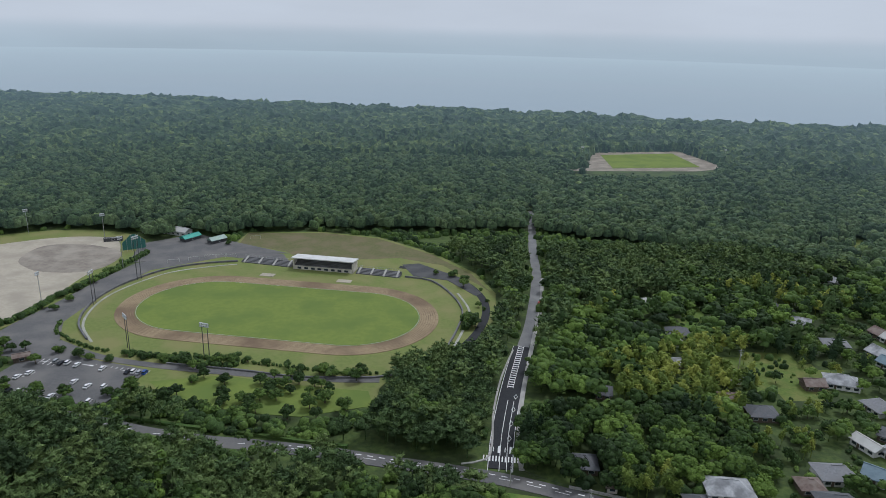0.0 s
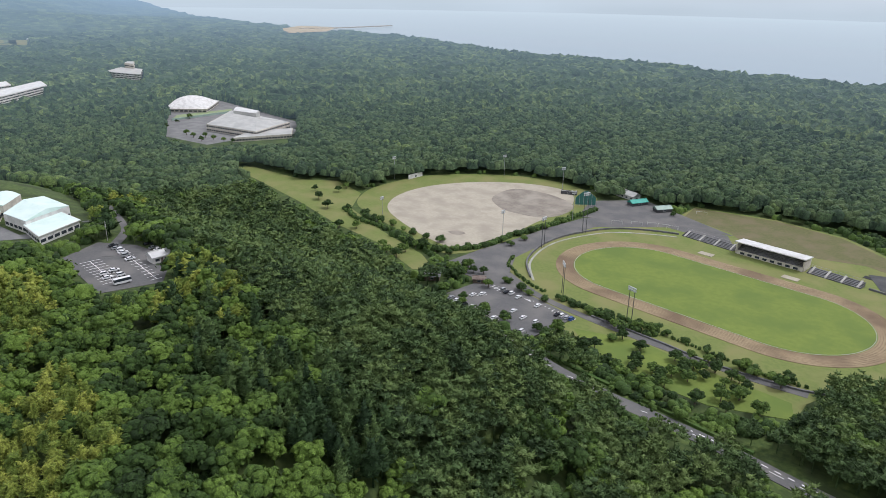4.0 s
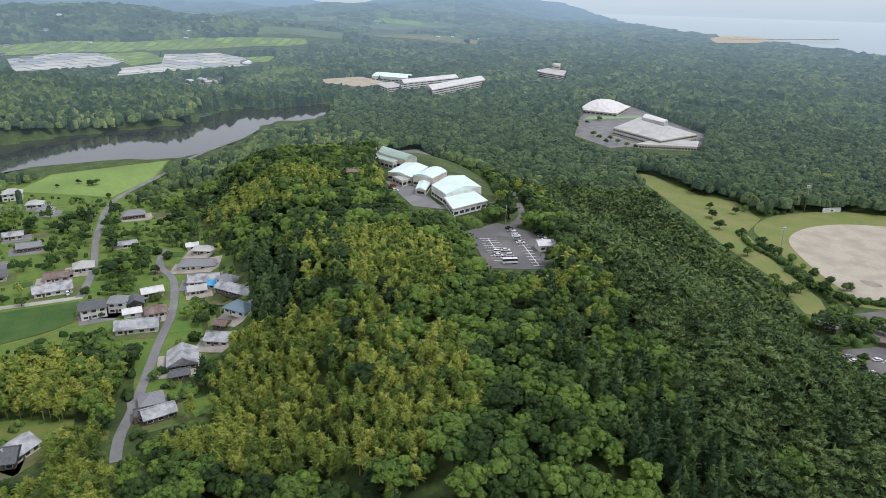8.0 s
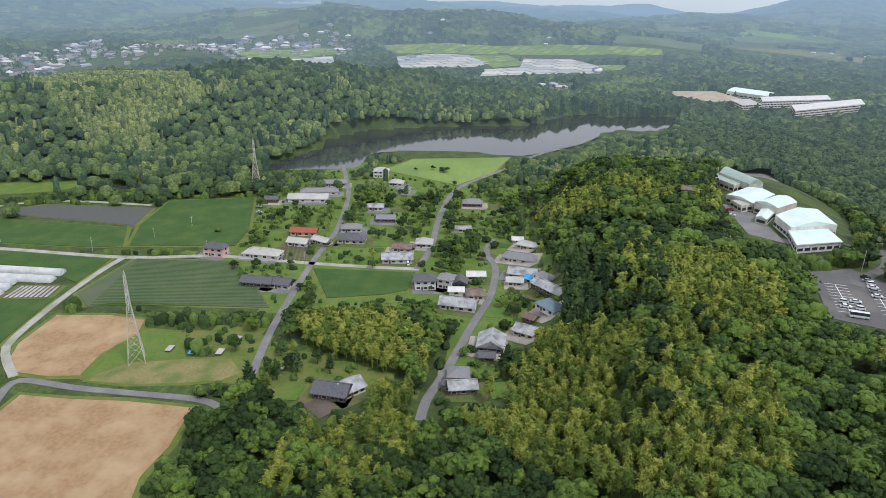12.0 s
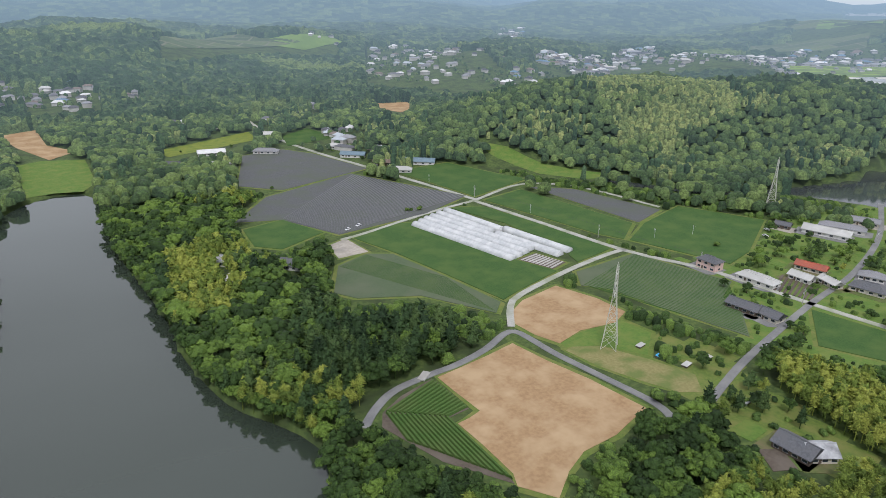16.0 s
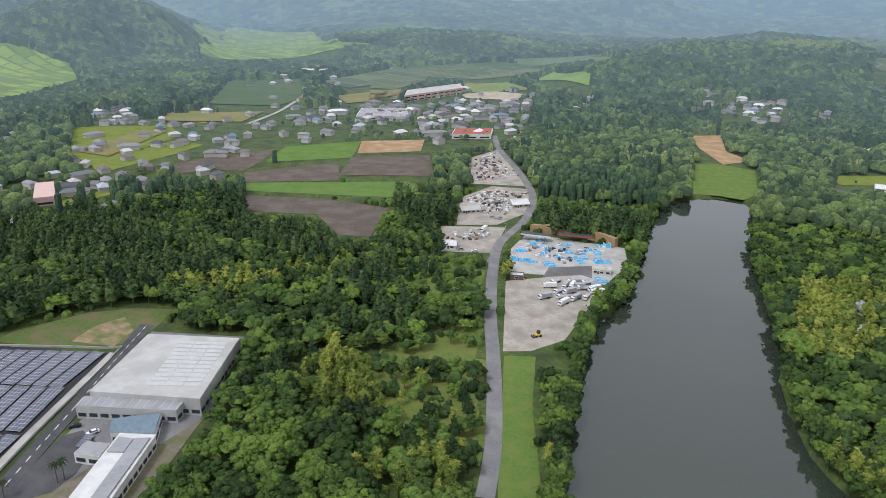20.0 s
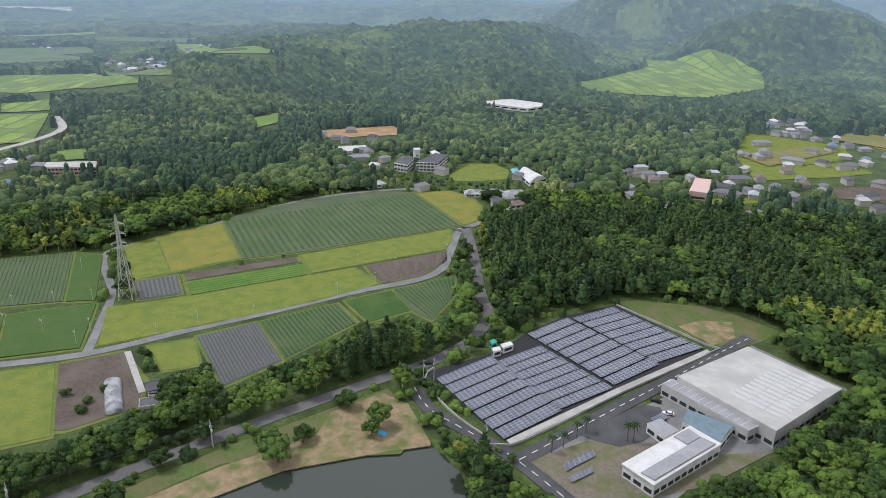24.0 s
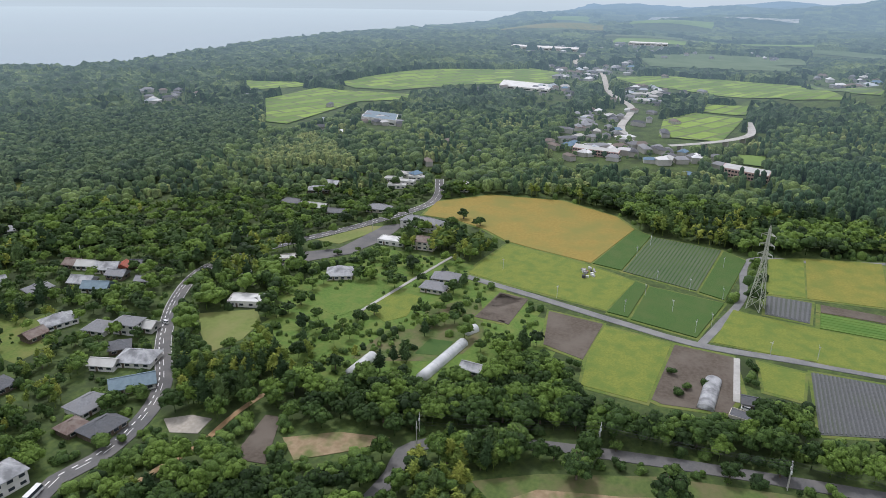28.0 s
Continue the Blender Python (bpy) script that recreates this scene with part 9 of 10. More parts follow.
for x, y, t in along(BR_LINE, 30.0, 12.0):
    part("pier", Shape().box(x, y, z_at(x, y) - 1, 2, 6, 6.9, t), CONCRETE, BR)
road("road", 6.0, OLD_ASPHALT, "far pale valley road", (473, -735), (495, -836), (507, -987), (527, -1020), lift=0.8, clear=4)
road("road", 5.0, FARM_TRACK, "far pale farm road", (367, -749), (369, -853), (396, -1002), (421, -1081), (374, -1220), (361, -1512), lift=0.8, clear=4)
wall_line("breakwater", CONCRETE, "far grey harbour breakwater", 3.0, 14, (-1894, 1743), (-1871, 1901), (-1853, 2179), category="breakwater")
plot("harbour_beach", SAND, "pale far beach by a harbour", (-1945, 1694), (-2040, 1879), (-1895, 1925), (-1745, 1722), (-1753, 1567), lift=2.0, category="beach")
plot("earth_scar", DIRT, "bare earth scar on a wooded slope", (-555, -764), (-602, -744), (-581, -701), (-520, -654), (-537, -709), lift=0.3, category="bank")
plot("earth_scar", DIRT, "bare cutting behind a school", (730, -231), (726, -320), (676, -312), (690, -228), lift=0.6, category="bank")
plot("clearing", DIRT, "bare valley clearing above a reservoir", (-132, -822), (-169, -835), (-158, -747), (-173, -704), (-144, -681), (-133, -752), lift=0.3, category="bank")
plot("reed_bed", WEEDS, "green reed bed at the head of a reservoir", (-117, -676), (-138, -683), (-169, -665), (-152.4, -579.3), (-137.1, -558.5), (-119.2, -566.3), (-99.7, -566.6), lift=0.2, category="reeds")
glade(0.5, (98.3, -381.4), (47.7, -385.5), (35.2, -323.7), (65.4, -307.5), (94.8, -338.4))
glade(0.5, (80.0, -252.0), (36.2, -307.2), (25.5, -236.8), (20.9, -194.8), (50.4, -194.7))


# ---- ground sheet, lakes and sea ----
def flat_sheet(name, radii, n_az, zfun, mat):
    az = np.linspace(0, 2 * np.pi, n_az, endpoint=False)
    x = np.outer(radii, -np.sin(az))
    y = np.outer(radii, np.cos(az))
    z = zfun(x, y)
    co = np.stack([x, y, z], -1).reshape(-1, 3)
    i = np.arange(len(radii) - 1)[:, None] * n_az
    j = np.arange(n_az)[None]
    k = (j + 1) % n_az
    quads = np.stack([i + j, i + n_az + j, i + n_az + k, i + k], -1).reshape(-1, 4)
    return co, quads


def quick_mesh(name, co, faces, mat, tone=None, smooth=False):
    """A mesh straight from arrays; every face has the same number of corners."""
    me = bpy.data.meshes.new(name)
    n, c = faces.shape
    me.vertices.add(len(co))
    me.vertices.foreach_set("co", np.ascontiguousarray(co, np.float32).ravel())
    me.loops.add(n * c)
    me.loops.foreach_set("vertex_index", np.ascontiguousarray(faces, np.int32).ravel())
    me.polygons.add(n)
    me.polygons.foreach_set("loop_start", np.arange(0, n * c, c, dtype=np.int32))
    me.polygons.foreach_set("loop_total", np.full(n, c, np.int32))
    if tone is not None:
        me.attributes.new("tone", "FLOAT", "FACE").data.foreach_set("value", np.asarray(tone, np.float32))
    me.update(calc_edges=True)
    me.polygons.foreach_set("use_smooth", np.full(n, smooth))
    me.materials.append(mat)
    return me


def near_lake(x, y):
    d = np.zeros(np.shape(x), bool)
    for w in WATERS:
        d |= inside(w, x, y)
    return d


def land(x, y):
    z = height(x, y) - 0.05
    z = np.where(near_lake(x, y), -6.0, z)
    return np.where(shore(x, y) < 0, -12.0, z)


radii = np.concatenate([[0.01], np.arange(70, 620, 6.0), np.geomspace(620, 1500, 70), np.geomspace(1530, 4950, 45)])
co, quads = flat_sheet("ground", radii, 320, land, GROUND)
tagged(new("ground", quick_mesh("ground", co, quads, GROUND, smooth=True)), "green meadow and forest floor rolling to the hills", "ground", kind="structure")

sea_az = np.radians(np.arange(-84, 66, 1.0))
vs, fs = [], []
for i, a in enumerate(sea_az):
    for r in (900, 2500, 4950):
        vs.append((-r * math.sin(a), r * math.cos(a), -4.5))
    if i:
        b = 3 * i
        fs += [(b - 3, b - 2, b + 1, b), (b - 2, b - 1, b + 2, b + 1)]
tagged(new("sea", mesh_from("sea", vs, fs, SEA)), "calm pale grey-blue sea, haze painted in", "sea", kind="structure")

# ---- rough grass under gardens, scrub and allotments ----
def rough_grass(poly, k):
    a = np.array(poly)
    lo, hi = a.min(0), a.max(0)
    gx, gy = np.meshgrid(np.arange(lo[0], hi[0] + 6, 6.0), np.arange(lo[1], hi[1] + 6, 6.0))
    z = height(gx, gy) + 0.01 + 0.002 * k
    ny, nx = gx.shape
    j, i = np.meshgrid(np.arange(nx - 1), np.arange(ny - 1))
    q = np.stack([i * nx + j, i * nx + j + 1, (i + 1) * nx + j + 1, (i + 1) * nx + j], -1).reshape(-1, 4)
    co = np.stack([gx, gy, z], -1).reshape(-1, 3)
    mid = co[q].mean(1)
    q = q[inside(poly, mid[:, 0], mid[:, 1]) & ~near_lake(mid[:, 0], mid[:, 1])]
    if len(q):
        tagged(new("garden_ground", quick_mesh("garden_ground", co, q, (WEEDS, VERGE)[k % 2], smooth=True)), "rough green grass between gardens and scrub", "grass", kind="structure")


for k, (poly, share) in enumerate(GARDENS):
    if share < 0.7 and max(math.hypot(*p) for p in poly) < 640:
        rough_grass(poly, k)

# ---- woods ----
rng = np.random.default_rng(7)


def spray(centres, radii, n, leaf, flat=1.0, up=-0.25, jitter=0.7, g=None, habit="leaf"):
    """Leaf sprays: n small triangles over lobes; needles point outwards and up, plumes hang outwards."""
    g = g or rng
    w = np.array(radii) ** 2
    pick = g.choice(len(radii), n, p=w / w.sum())
    d = g.normal(size=(n, 3))
    d /= np.linalg.norm(d, axis=1)[:, None]
    d[:, 2] = np.where(d[:, 2] < up, -d[:, 2], d[:, 2])
    c, r = np.array(centres)[pick], np.array(radii)[pick][:, None]
    scale = np.array([1, 1, flat])
    pos = c + d * scale * r * g.uniform(0.84, 1.1, (n, 1))
    s = leaf * g.uniform(0.6, 1.35, (n, 1))
    if habit == "leaf":
        nor = d + g.normal(size=(n, 3)) * jitter * 0.45
        nor /= np.linalg.norm(nor, axis=1)[:, None]
        a = np.cross(nor, g.normal(size=(n, 3)))
        a /= np.linalg.norm(a, axis=1)[:, None]
        b = np.cross(nor, a)
        return np.stack([pos + a * s, pos - 0.5 * a * s + 0.8 * b * s, pos - 0.5 * a * s - 0.8 * b * s], 1)
    tip = d * np.array([1, 1, 0.4]) + g.normal(size=(n, 3)) * 0.35 + np.array([0, 0, 0.35 if habit == "needle" else -0.25])
    tip /= np.linalg.norm(tip, axis=1)[:, None]
    side = np.cross(tip, d + g.normal(size=(n, 3)) * 0.25)
    side /= np.linalg.norm(side, axis=1)[:, None]
    return np.stack([pos + tip * s * 1.7, pos - 0.3 * tip * s + 0.42 * side * s, pos - 0.3 * tip * s - 0.42 * side * s], 1)


HABIT = {"pine": "needle", "bamboo": "plume", "cedar": "needle"}


def dome(c, r, flat, g, seg=6, rough=0.13, low=None):
    """A rounded lumpy lobe: corners and faces with shared corners."""
    vs = [(c[0], c[1], c[2] + r * flat * g.uniform(0.92, 1.1))]
    for tilt, k in ((0.85, 1.0), (1.65, 0.97)):
        off = g.uniform(0, 1.0)
        for i in range(seg):
            t = 2 * math.pi * (i + off * 0.5) / seg
            q = r * k * g.uniform(1 - rough, 1 + rough)
            vs.append((c[0] + q * math.sin(tilt) * math.cos(t), c[1] + q * math.sin(tilt) * math.sin(t), low if low is not None and tilt > 1 else c[2] + q * flat * math.cos(tilt)))
    fs = []
    for i in range(seg):
        j = (i + 1) % seg
        fs += [(0, 1 + i, 1 + j), (1 + i, 1 + seg + i, 1 + seg + j), (1 + i, 1 + seg + j, 1 + j)]
    return np.array(vs), np.array(fs)


def crown_cap(c, r, flat, g, seg=8, rough=0.12, low=2.0):
    """A smooth rounded crown with a skirt that closes it towards the ground."""
    vs = [(c[0], c[1], c[2] + r * flat)]
    for tilt in (0.5, 1.05, 1.6):
        for i in range(seg):
            t = 2 * math.pi * (i + 0.5 * (tilt == 1.05)) / seg
            q = r * g.uniform(1 - rough, 1 + rough)
            vs.append((c[0] + q * math.sin(tilt) * math.cos(t), c[1] + q * math.sin(tilt) * math.sin(t), c[2] + q * flat * math.cos(tilt) - (low if tilt == 1.6 else 0)))
    fs = [(0, 1 + i, 1 + (i + 1) % seg) for i in range(seg)]
    for k in (1, 1 + seg):
        for i in range(seg):
            j = (i + 1) % seg
            fs += [(k + i, k + seg + i, k + seg + j), (k + i, k + seg + j, k + j)]
    return np.array(vs), np.array(fs)


def join(pieces):
    vs, fs, k = [], [], 0
    for v, q in pieces:
        vs.append(v)
        fs.append(q + k)
        k += len(v)
    return np.concatenate(vs), np.concatenate(fs)


def soup(tris):
    return tris.reshape(-1, 3), np.arange(tris.shape[0] * 3).reshape(-1, 3)


def stem(h, r, lean=(0, 0)):
    out = []
    for i in range(5):
        a, b = 2 * math.pi * i / 5, 2 * math.pi * (i + 1) / 5
        p, q = (r * math.cos(a), r * math.sin(a), -0.6), (r * math.cos(b), r * math.sin(b), -0.6)
        out.append((p, q, (lean[0], lean[1], h)))
    return np.array(out)


def lobes(kind, g):
    """Where the lobes of a crown sit, for a tree 10 m tall: centres, radii, flatness, trunk height."""
    if kind == "pine":
        cs, rs = [(g.normal() * 0.3, g.normal() * 0.3, 9.3)], [0.75]
        for i in range(11):
            t, q = 2.4 * i + g.uniform(-0.5, 0.5), 0.7 + 1.9 * math.sqrt((i + 1) / 11) * g.uniform(0.8, 1.15)
            cs.append((q * math.cos(t), q * math.sin(t), 8.9 - 1.15 * q + g.normal() * 0.5))
            rs.append(g.uniform(0.75, 1.15))
        return cs, rs, 0.5, 9.0
    if kind == "cedar":
        cs, rs = [], []
        for i in range(7):
            z = 3.2 + i * 1.0
            r = 1.75 * (1 - i / 8.2)
            t = g.uniform(0, 6.28)
            cs.append((0.25 * r * math.cos(t), 0.25 * r * math.sin(t), z))
            rs.append(r)
        return cs, rs, 1.0, 9.0
    if kind == "bamboo":
        cs, rs = [], []
        a = g.uniform(0, 6.28)
        for i in range(5):
            q = 0.25 * i
            cs.append((q * math.cos(a) + g.normal() * 0.35, q * math.sin(a) + g.normal() * 0.35, 4.6 + i * 1.15))
            rs.append((1.35, 1.45, 1.25, 0.95, 0.55)[i])
        return cs, rs, 1.15, 7.0
    if kind == "bush":
        cs = [(g.normal() * 1.6, g.normal() * 1.6, 3.2 + g.normal()) for i in range(5)]
        return cs, [g.uniform(2.2, 3.4) for i in cs], 0.95, 2.0
    k = g.integers(10, 14)
    cs, rs = [(0, 0, 6.0)], [2.9]
    for i in range(k):
        t, up = 2.4 * i + g.uniform(-0.5, 0.5), 1 - 1.35 * (i + 0.5) / k
        q = 2.75 * math.sqrt(max(1 - up * up, 0)) * g.uniform(0.8, 1.2)
        cs.append((q * math.cos(t), q * math.sin(t), 6.0 + 2.5 * up * g.uniform(0.8, 1.15)))
        rs.append(g.uniform(0.95, 1.6))
    return cs, rs, 0.85, 6.0


# leaf colours for far trees, shifted to imitate haze
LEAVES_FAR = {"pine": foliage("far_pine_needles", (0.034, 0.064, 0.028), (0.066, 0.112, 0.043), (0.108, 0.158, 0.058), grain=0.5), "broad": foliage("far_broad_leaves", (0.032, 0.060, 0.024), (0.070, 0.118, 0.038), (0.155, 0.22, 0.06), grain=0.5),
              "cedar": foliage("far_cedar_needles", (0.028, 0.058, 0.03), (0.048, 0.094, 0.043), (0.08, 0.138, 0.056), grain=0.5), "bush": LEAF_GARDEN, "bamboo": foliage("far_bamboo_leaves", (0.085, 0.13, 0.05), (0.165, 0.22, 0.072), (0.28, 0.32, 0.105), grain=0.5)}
# more haze painted onto the far trees as emission
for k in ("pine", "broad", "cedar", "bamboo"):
    haze_glow(LEAVES_FAR[k], 480, 4300, HAZE, 0.96)
LEAVES = {"pine": LEAF_PINE, "broad": LEAF_BROAD, "cedar": LEAF_CEDAR, "bamboo": LEAF_BAMBOO, "bush": LEAF_GARDEN}
# kind: spacing, tallness least and most
STAND = {"pine": (5.5, 11.5, 16.0), "broad": (7.0, 9.5, 14.5), "cedar": (5.2, 12.5, 17.0), "bamboo": (3.9, 9.5, 13.0)}
DETAIL = {0: (240, 0.5, 1.0), 1: (54, 0.85, 1.15), 2: (0, 1.0, 1.4)}


def templates(kind, level, count):
    n, leaf, _ = DETAIL[level]
    if kind == "bamboo":
        n, leaf = int(n * 0.75), leaf * 0.95
    out = []
    for i in range(count):
        g = np.random.default_rng(100 * level + i + len(kind))
        cs, rs, flat, th = lobes(kind, g)
        if level == 2:
            if kind == "cedar":
                pieces = [dome((0, 0, 5.2), 1.55, 3.0, g, 6, 0.2, 0.8)]
            elif kind == "bush":
                pieces = [crown_cap((g.normal() * 1.2, g.normal() * 1.2, 3.4 + g.normal() * 0.8), g.uniform(2.6, 3.6), 0.95, g, 6, 0.2, 3.0) for _ in range(2)]
            elif kind == "bamboo":
                pieces = [dome((g.normal() * 0.4, g.normal() * 0.4, 5.6), 1.9, 1.5, g, 6, 0.24, 1.2), dome((g.normal() * 1.2, g.normal() * 1.2, 5.0), 1.5, 1.5, g, 5, 0.24, 1.2)]
            else:
                wide_, flat_ = (3.0, 0.95) if kind == "broad" else (2.3, 1.0)
                t = g.uniform(0, 6.28)
                rough_ = 0.12 if kind == "broad" else 0.3
                pieces = [crown_cap((0, 0, 6.2), wide_, flat_, g, 8, rough_), crown_cap((1.9 * math.cos(t), 1.9 * math.sin(t), 5.6 + g.normal() * 0.5), wide_ * g.uniform(0.6, 0.8), flat_, g, 5, rough_)]
        elif level == 1:
            keep = list(range(len(cs)))[::2] if kind == "cedar" else [0] + [int(j) for j in 1 + g.permutation(len(cs) - 1)[:6]]
            grow = 1.18
            pieces = [dome(cs[j], rs[j] * (grow if j else 1.05), flat * (1.5 if kind == "cedar" else 1.0), g, 5 if kind == "cedar" or not j else 4, 0.2) for j in keep if j < len(cs)]
        else:
            pieces = [dome(c, r * 0.96, flat * (1.3 if kind == "cedar" else 1.0), g, 6 if r > 1.3 else 5, 0.2) for c, r in zip(cs, rs)]
        if level == 2 and kind == "pine":
            n, leaf = 9, 1.0
        if n:
            pieces.append(soup(spray(cs, rs, n, leaf, flat, g=g, habit=HABIT.get(kind, "leaf"))))
        if level < 2:
            pieces.append(soup(stem(th, 0.22)))
        out.append(join(pieces))
    return out


SHAPES = {(k, lv): templates(k, lv, (9, 6, 5)[lv]) for k in ("pine", "broad", "cedar", "bamboo", "bush") for lv in (0, 1, 2)}


def plant(name, label, kind, level, x, y, tall, tone, wide=1.0):
    """One mass of trees of a kind, joined."""
    if len(x) == 0:
        return
    z = height(x, y) - tall * {"broad": 0.13, "pine": 0.08, "bush": 0.12}.get(kind, 0.05)
    shapes = SHAPES[kind, level]
    pick = rng.integers(0, len(shapes), len(x))
    turn = rng.uniform(0, 2 * np.pi, len(x))
    vs, fs, tn, base = [], [], [], 0
    for i, (sv, sf) in enumerate(shapes):
        m = pick == i
        if not m.any():
            continue
        k = tall[m] / 10.0
        w = k * wide * rng.uniform(0.85, 1.25, m.sum())
        c, sn = np.cos(turn[m]), np.sin(turn[m])
        px, py, pz = sv[:, 0], sv[:, 1], sv[:, 2]
        v = np.stack([x[m][:, None] + w[:, None] * (c[:, None] * px - sn[:, None] * py),
                      y[m][:, None] + w[:, None] * (sn[:, None] * px + c[:, None] * py),
                      z[m][:, None] + k[:, None] * pz], -1)
        vs.append(v.reshape(-1, 3))
        fs.append((sf[None] + (np.arange(m.sum()) * len(sv))[:, None, None]).reshape(-1, 3) + base)
        base += m.sum() * len(sv)
        tn.append(np.repeat(tone[m], len(sf)))
    co, faces, tn = np.concatenate(vs), np.concatenate(fs), np.concatenate(tn)
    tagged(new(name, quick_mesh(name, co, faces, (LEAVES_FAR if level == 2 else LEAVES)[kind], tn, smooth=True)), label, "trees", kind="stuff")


STOOD = []


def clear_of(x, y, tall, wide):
    """Where trees may stand: off fields, yards, water and sea, and not where their tops would hide open ground from the
    camera.
    """
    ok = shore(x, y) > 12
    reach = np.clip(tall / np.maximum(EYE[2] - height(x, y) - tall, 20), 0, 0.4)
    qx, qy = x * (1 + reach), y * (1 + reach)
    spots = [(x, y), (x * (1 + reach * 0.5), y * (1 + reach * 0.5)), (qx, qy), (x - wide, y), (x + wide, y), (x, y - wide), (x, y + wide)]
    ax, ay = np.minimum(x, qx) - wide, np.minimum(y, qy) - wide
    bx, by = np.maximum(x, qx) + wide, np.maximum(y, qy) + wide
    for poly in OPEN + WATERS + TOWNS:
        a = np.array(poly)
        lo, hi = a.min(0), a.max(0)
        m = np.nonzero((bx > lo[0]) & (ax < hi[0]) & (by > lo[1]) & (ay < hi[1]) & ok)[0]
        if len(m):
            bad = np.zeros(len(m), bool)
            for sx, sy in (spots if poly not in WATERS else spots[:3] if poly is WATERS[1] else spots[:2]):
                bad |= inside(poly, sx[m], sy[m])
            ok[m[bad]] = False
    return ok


def near_lines(x, y, extra=0.0):
    hit = np.zeros(len(x), bool)
    for line, half in LINES:
        for (ax, ay), (bx, by) in zip(line, line[1:]):
            m = (np.abs(x - (ax + bx) / 2) < 40) & (np.abs(y - (ay + by) / 2) < 40)
            if m.any():
                dx, dy = bx - ax, by - ay
                t = np.clip(((x[m] - ax) * dx + (y[m] - ay) * dy) / (dx * dx + dy * dy + 1e-9), 0, 1)
                hit[m] |= np.hypot(x[m] - ax - t * dx, y[m] - ay - t * dy) < half + extra
    return hit


def grid_points(spacing, r0, r1):
    k = int(r1 / spacing) + 1
    i, j = np.meshgrid(np.arange(-k, k + 1), np.arange(-k, k + 1))
    x = (i + 0.5 * (j % 2)).ravel() * spacing
    y = j.ravel() * spacing * 0.9
    x = x + rng.uniform(-0.38, 0.38, len(x)) * spacing
    y = y + rng.uniform(-0.38, 0.38, len(x)) * spacing
    r = np.hypot(x, y)
    m = (r >= r0) & (r < r1)
    return x[m], y[m]


RINGS = ((85, 270, 0, 1.0), (270, 520, 1, 1.1), (520, 900, 2, 1.16))
NAMES = {"pine": ("pine_wood", "dark green coastal pine wood"), "broad": ("broadleaf_wood", "mixed green broadleaf wood with rounded crowns"),
         "cedar": ("cedar_stand", "dark conical cedar trees in a close stand"), "bamboo": ("bamboo_grove", "feathery yellow-green bamboo grove")}
for r0, r1, level, loose in RINGS:
    for kind in ("pine", "broad", "cedar", "bamboo"):
        gap, lo, hi = STAND[kind]
        x, y = grid_points(gap * loose, r0, r1)
        tall = lo + (hi - lo) * rng.random(len(x)) ** 1.3
        m = wood_kind(x, y, kind)
        x, y, tall = x[m], y[m], tall[m]
        for g, share in GARDENS:
            here = inside(g, x, y)
            if kind == "bamboo":
                share = share * 0.25
            tall = np.where(here, tall * 0.72, tall)
            m = ~here | (rng.random(len(x)) < share)
            x, y, tall = x[m], y[m], tall[m]
        # trees below the camera's view are left out
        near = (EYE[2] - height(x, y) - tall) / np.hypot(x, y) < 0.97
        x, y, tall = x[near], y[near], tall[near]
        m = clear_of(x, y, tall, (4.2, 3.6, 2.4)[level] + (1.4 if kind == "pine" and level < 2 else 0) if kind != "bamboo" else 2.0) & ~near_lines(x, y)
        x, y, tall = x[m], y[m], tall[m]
        STOOD.append((x[np.hypot(x, y) < 595], y[np.hypot(x, y) < 595]))
        plant(NAMES[kind][0], NAMES[kind][1], kind, level, x, y, tall, rng.random(len(x)), loose)
# undergrowth: low bushes where no tree stands
stood = np.zeros((400, 400), bool)
for sx, sy in STOOD:
    i, j = ((sx + 600) / 3).astype(int), ((sy + 600) / 3).astype(int)
    for di in (-1, 0, 1):
        for dj in (-1, 0, 1):
            stood[np.clip(i + di, 0, 399), np.clip(j + dj, 0, 399)] = True
for r0, r1, level, gap in ((85, 280, 1, 4.3), (280, 590, 2, 4.2)):
    x, y = grid_points(gap, r0, r1)
    m = ~stood[((x + 600) / 3).astype(int), ((y + 600) / 3).astype(int)]
    x, y = x[m], y[m]
    scrub = swell(x, y, 30, 4.0) + 0.5 * swell(x, y, 11, 9.0) > -0.85
    x, y = x[scrub], y[scrub]
    tall = 4.2 + 4.2 * rng.random(len(x)) ** 2
    for g, share in GARDENS:
        here = inside(g, x, y)
        if share == 0.5:
            continue
        m = ~here | (rng.random(len(x)) < 0.45)
        tall = np.where(here, tall * 0.62, tall)
        x, y, tall = x[m], y[m], tall[m]
    # bushes below the camera's view are left out
    near = (EYE[2] - height(x, y) - tall) / np.hypot(x, y) < 0.97
    x, y, tall = x[near], y[near], tall[near]
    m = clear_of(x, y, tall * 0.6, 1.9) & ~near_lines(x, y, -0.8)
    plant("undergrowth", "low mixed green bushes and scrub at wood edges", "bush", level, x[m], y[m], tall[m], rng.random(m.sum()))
# trees that lean over the banks of the reservoir
bx, by = [], []
for x, y, t in along(WATERS[0], 5.5):
    for side in (1, -1):
        px, py = x - math.sin(t) * side * 2.2, y + math.cos(t) * side * 2.2
        if not near_lake(np.array([px]), np.array([py]))[0] and 98 < math.hypot(px, py) < 545:
            bx.append(px + rng.uniform(-1, 1))
            by.append(py + rng.uniform(-1, 1))
bx, by = np.array(bx), np.array(by)
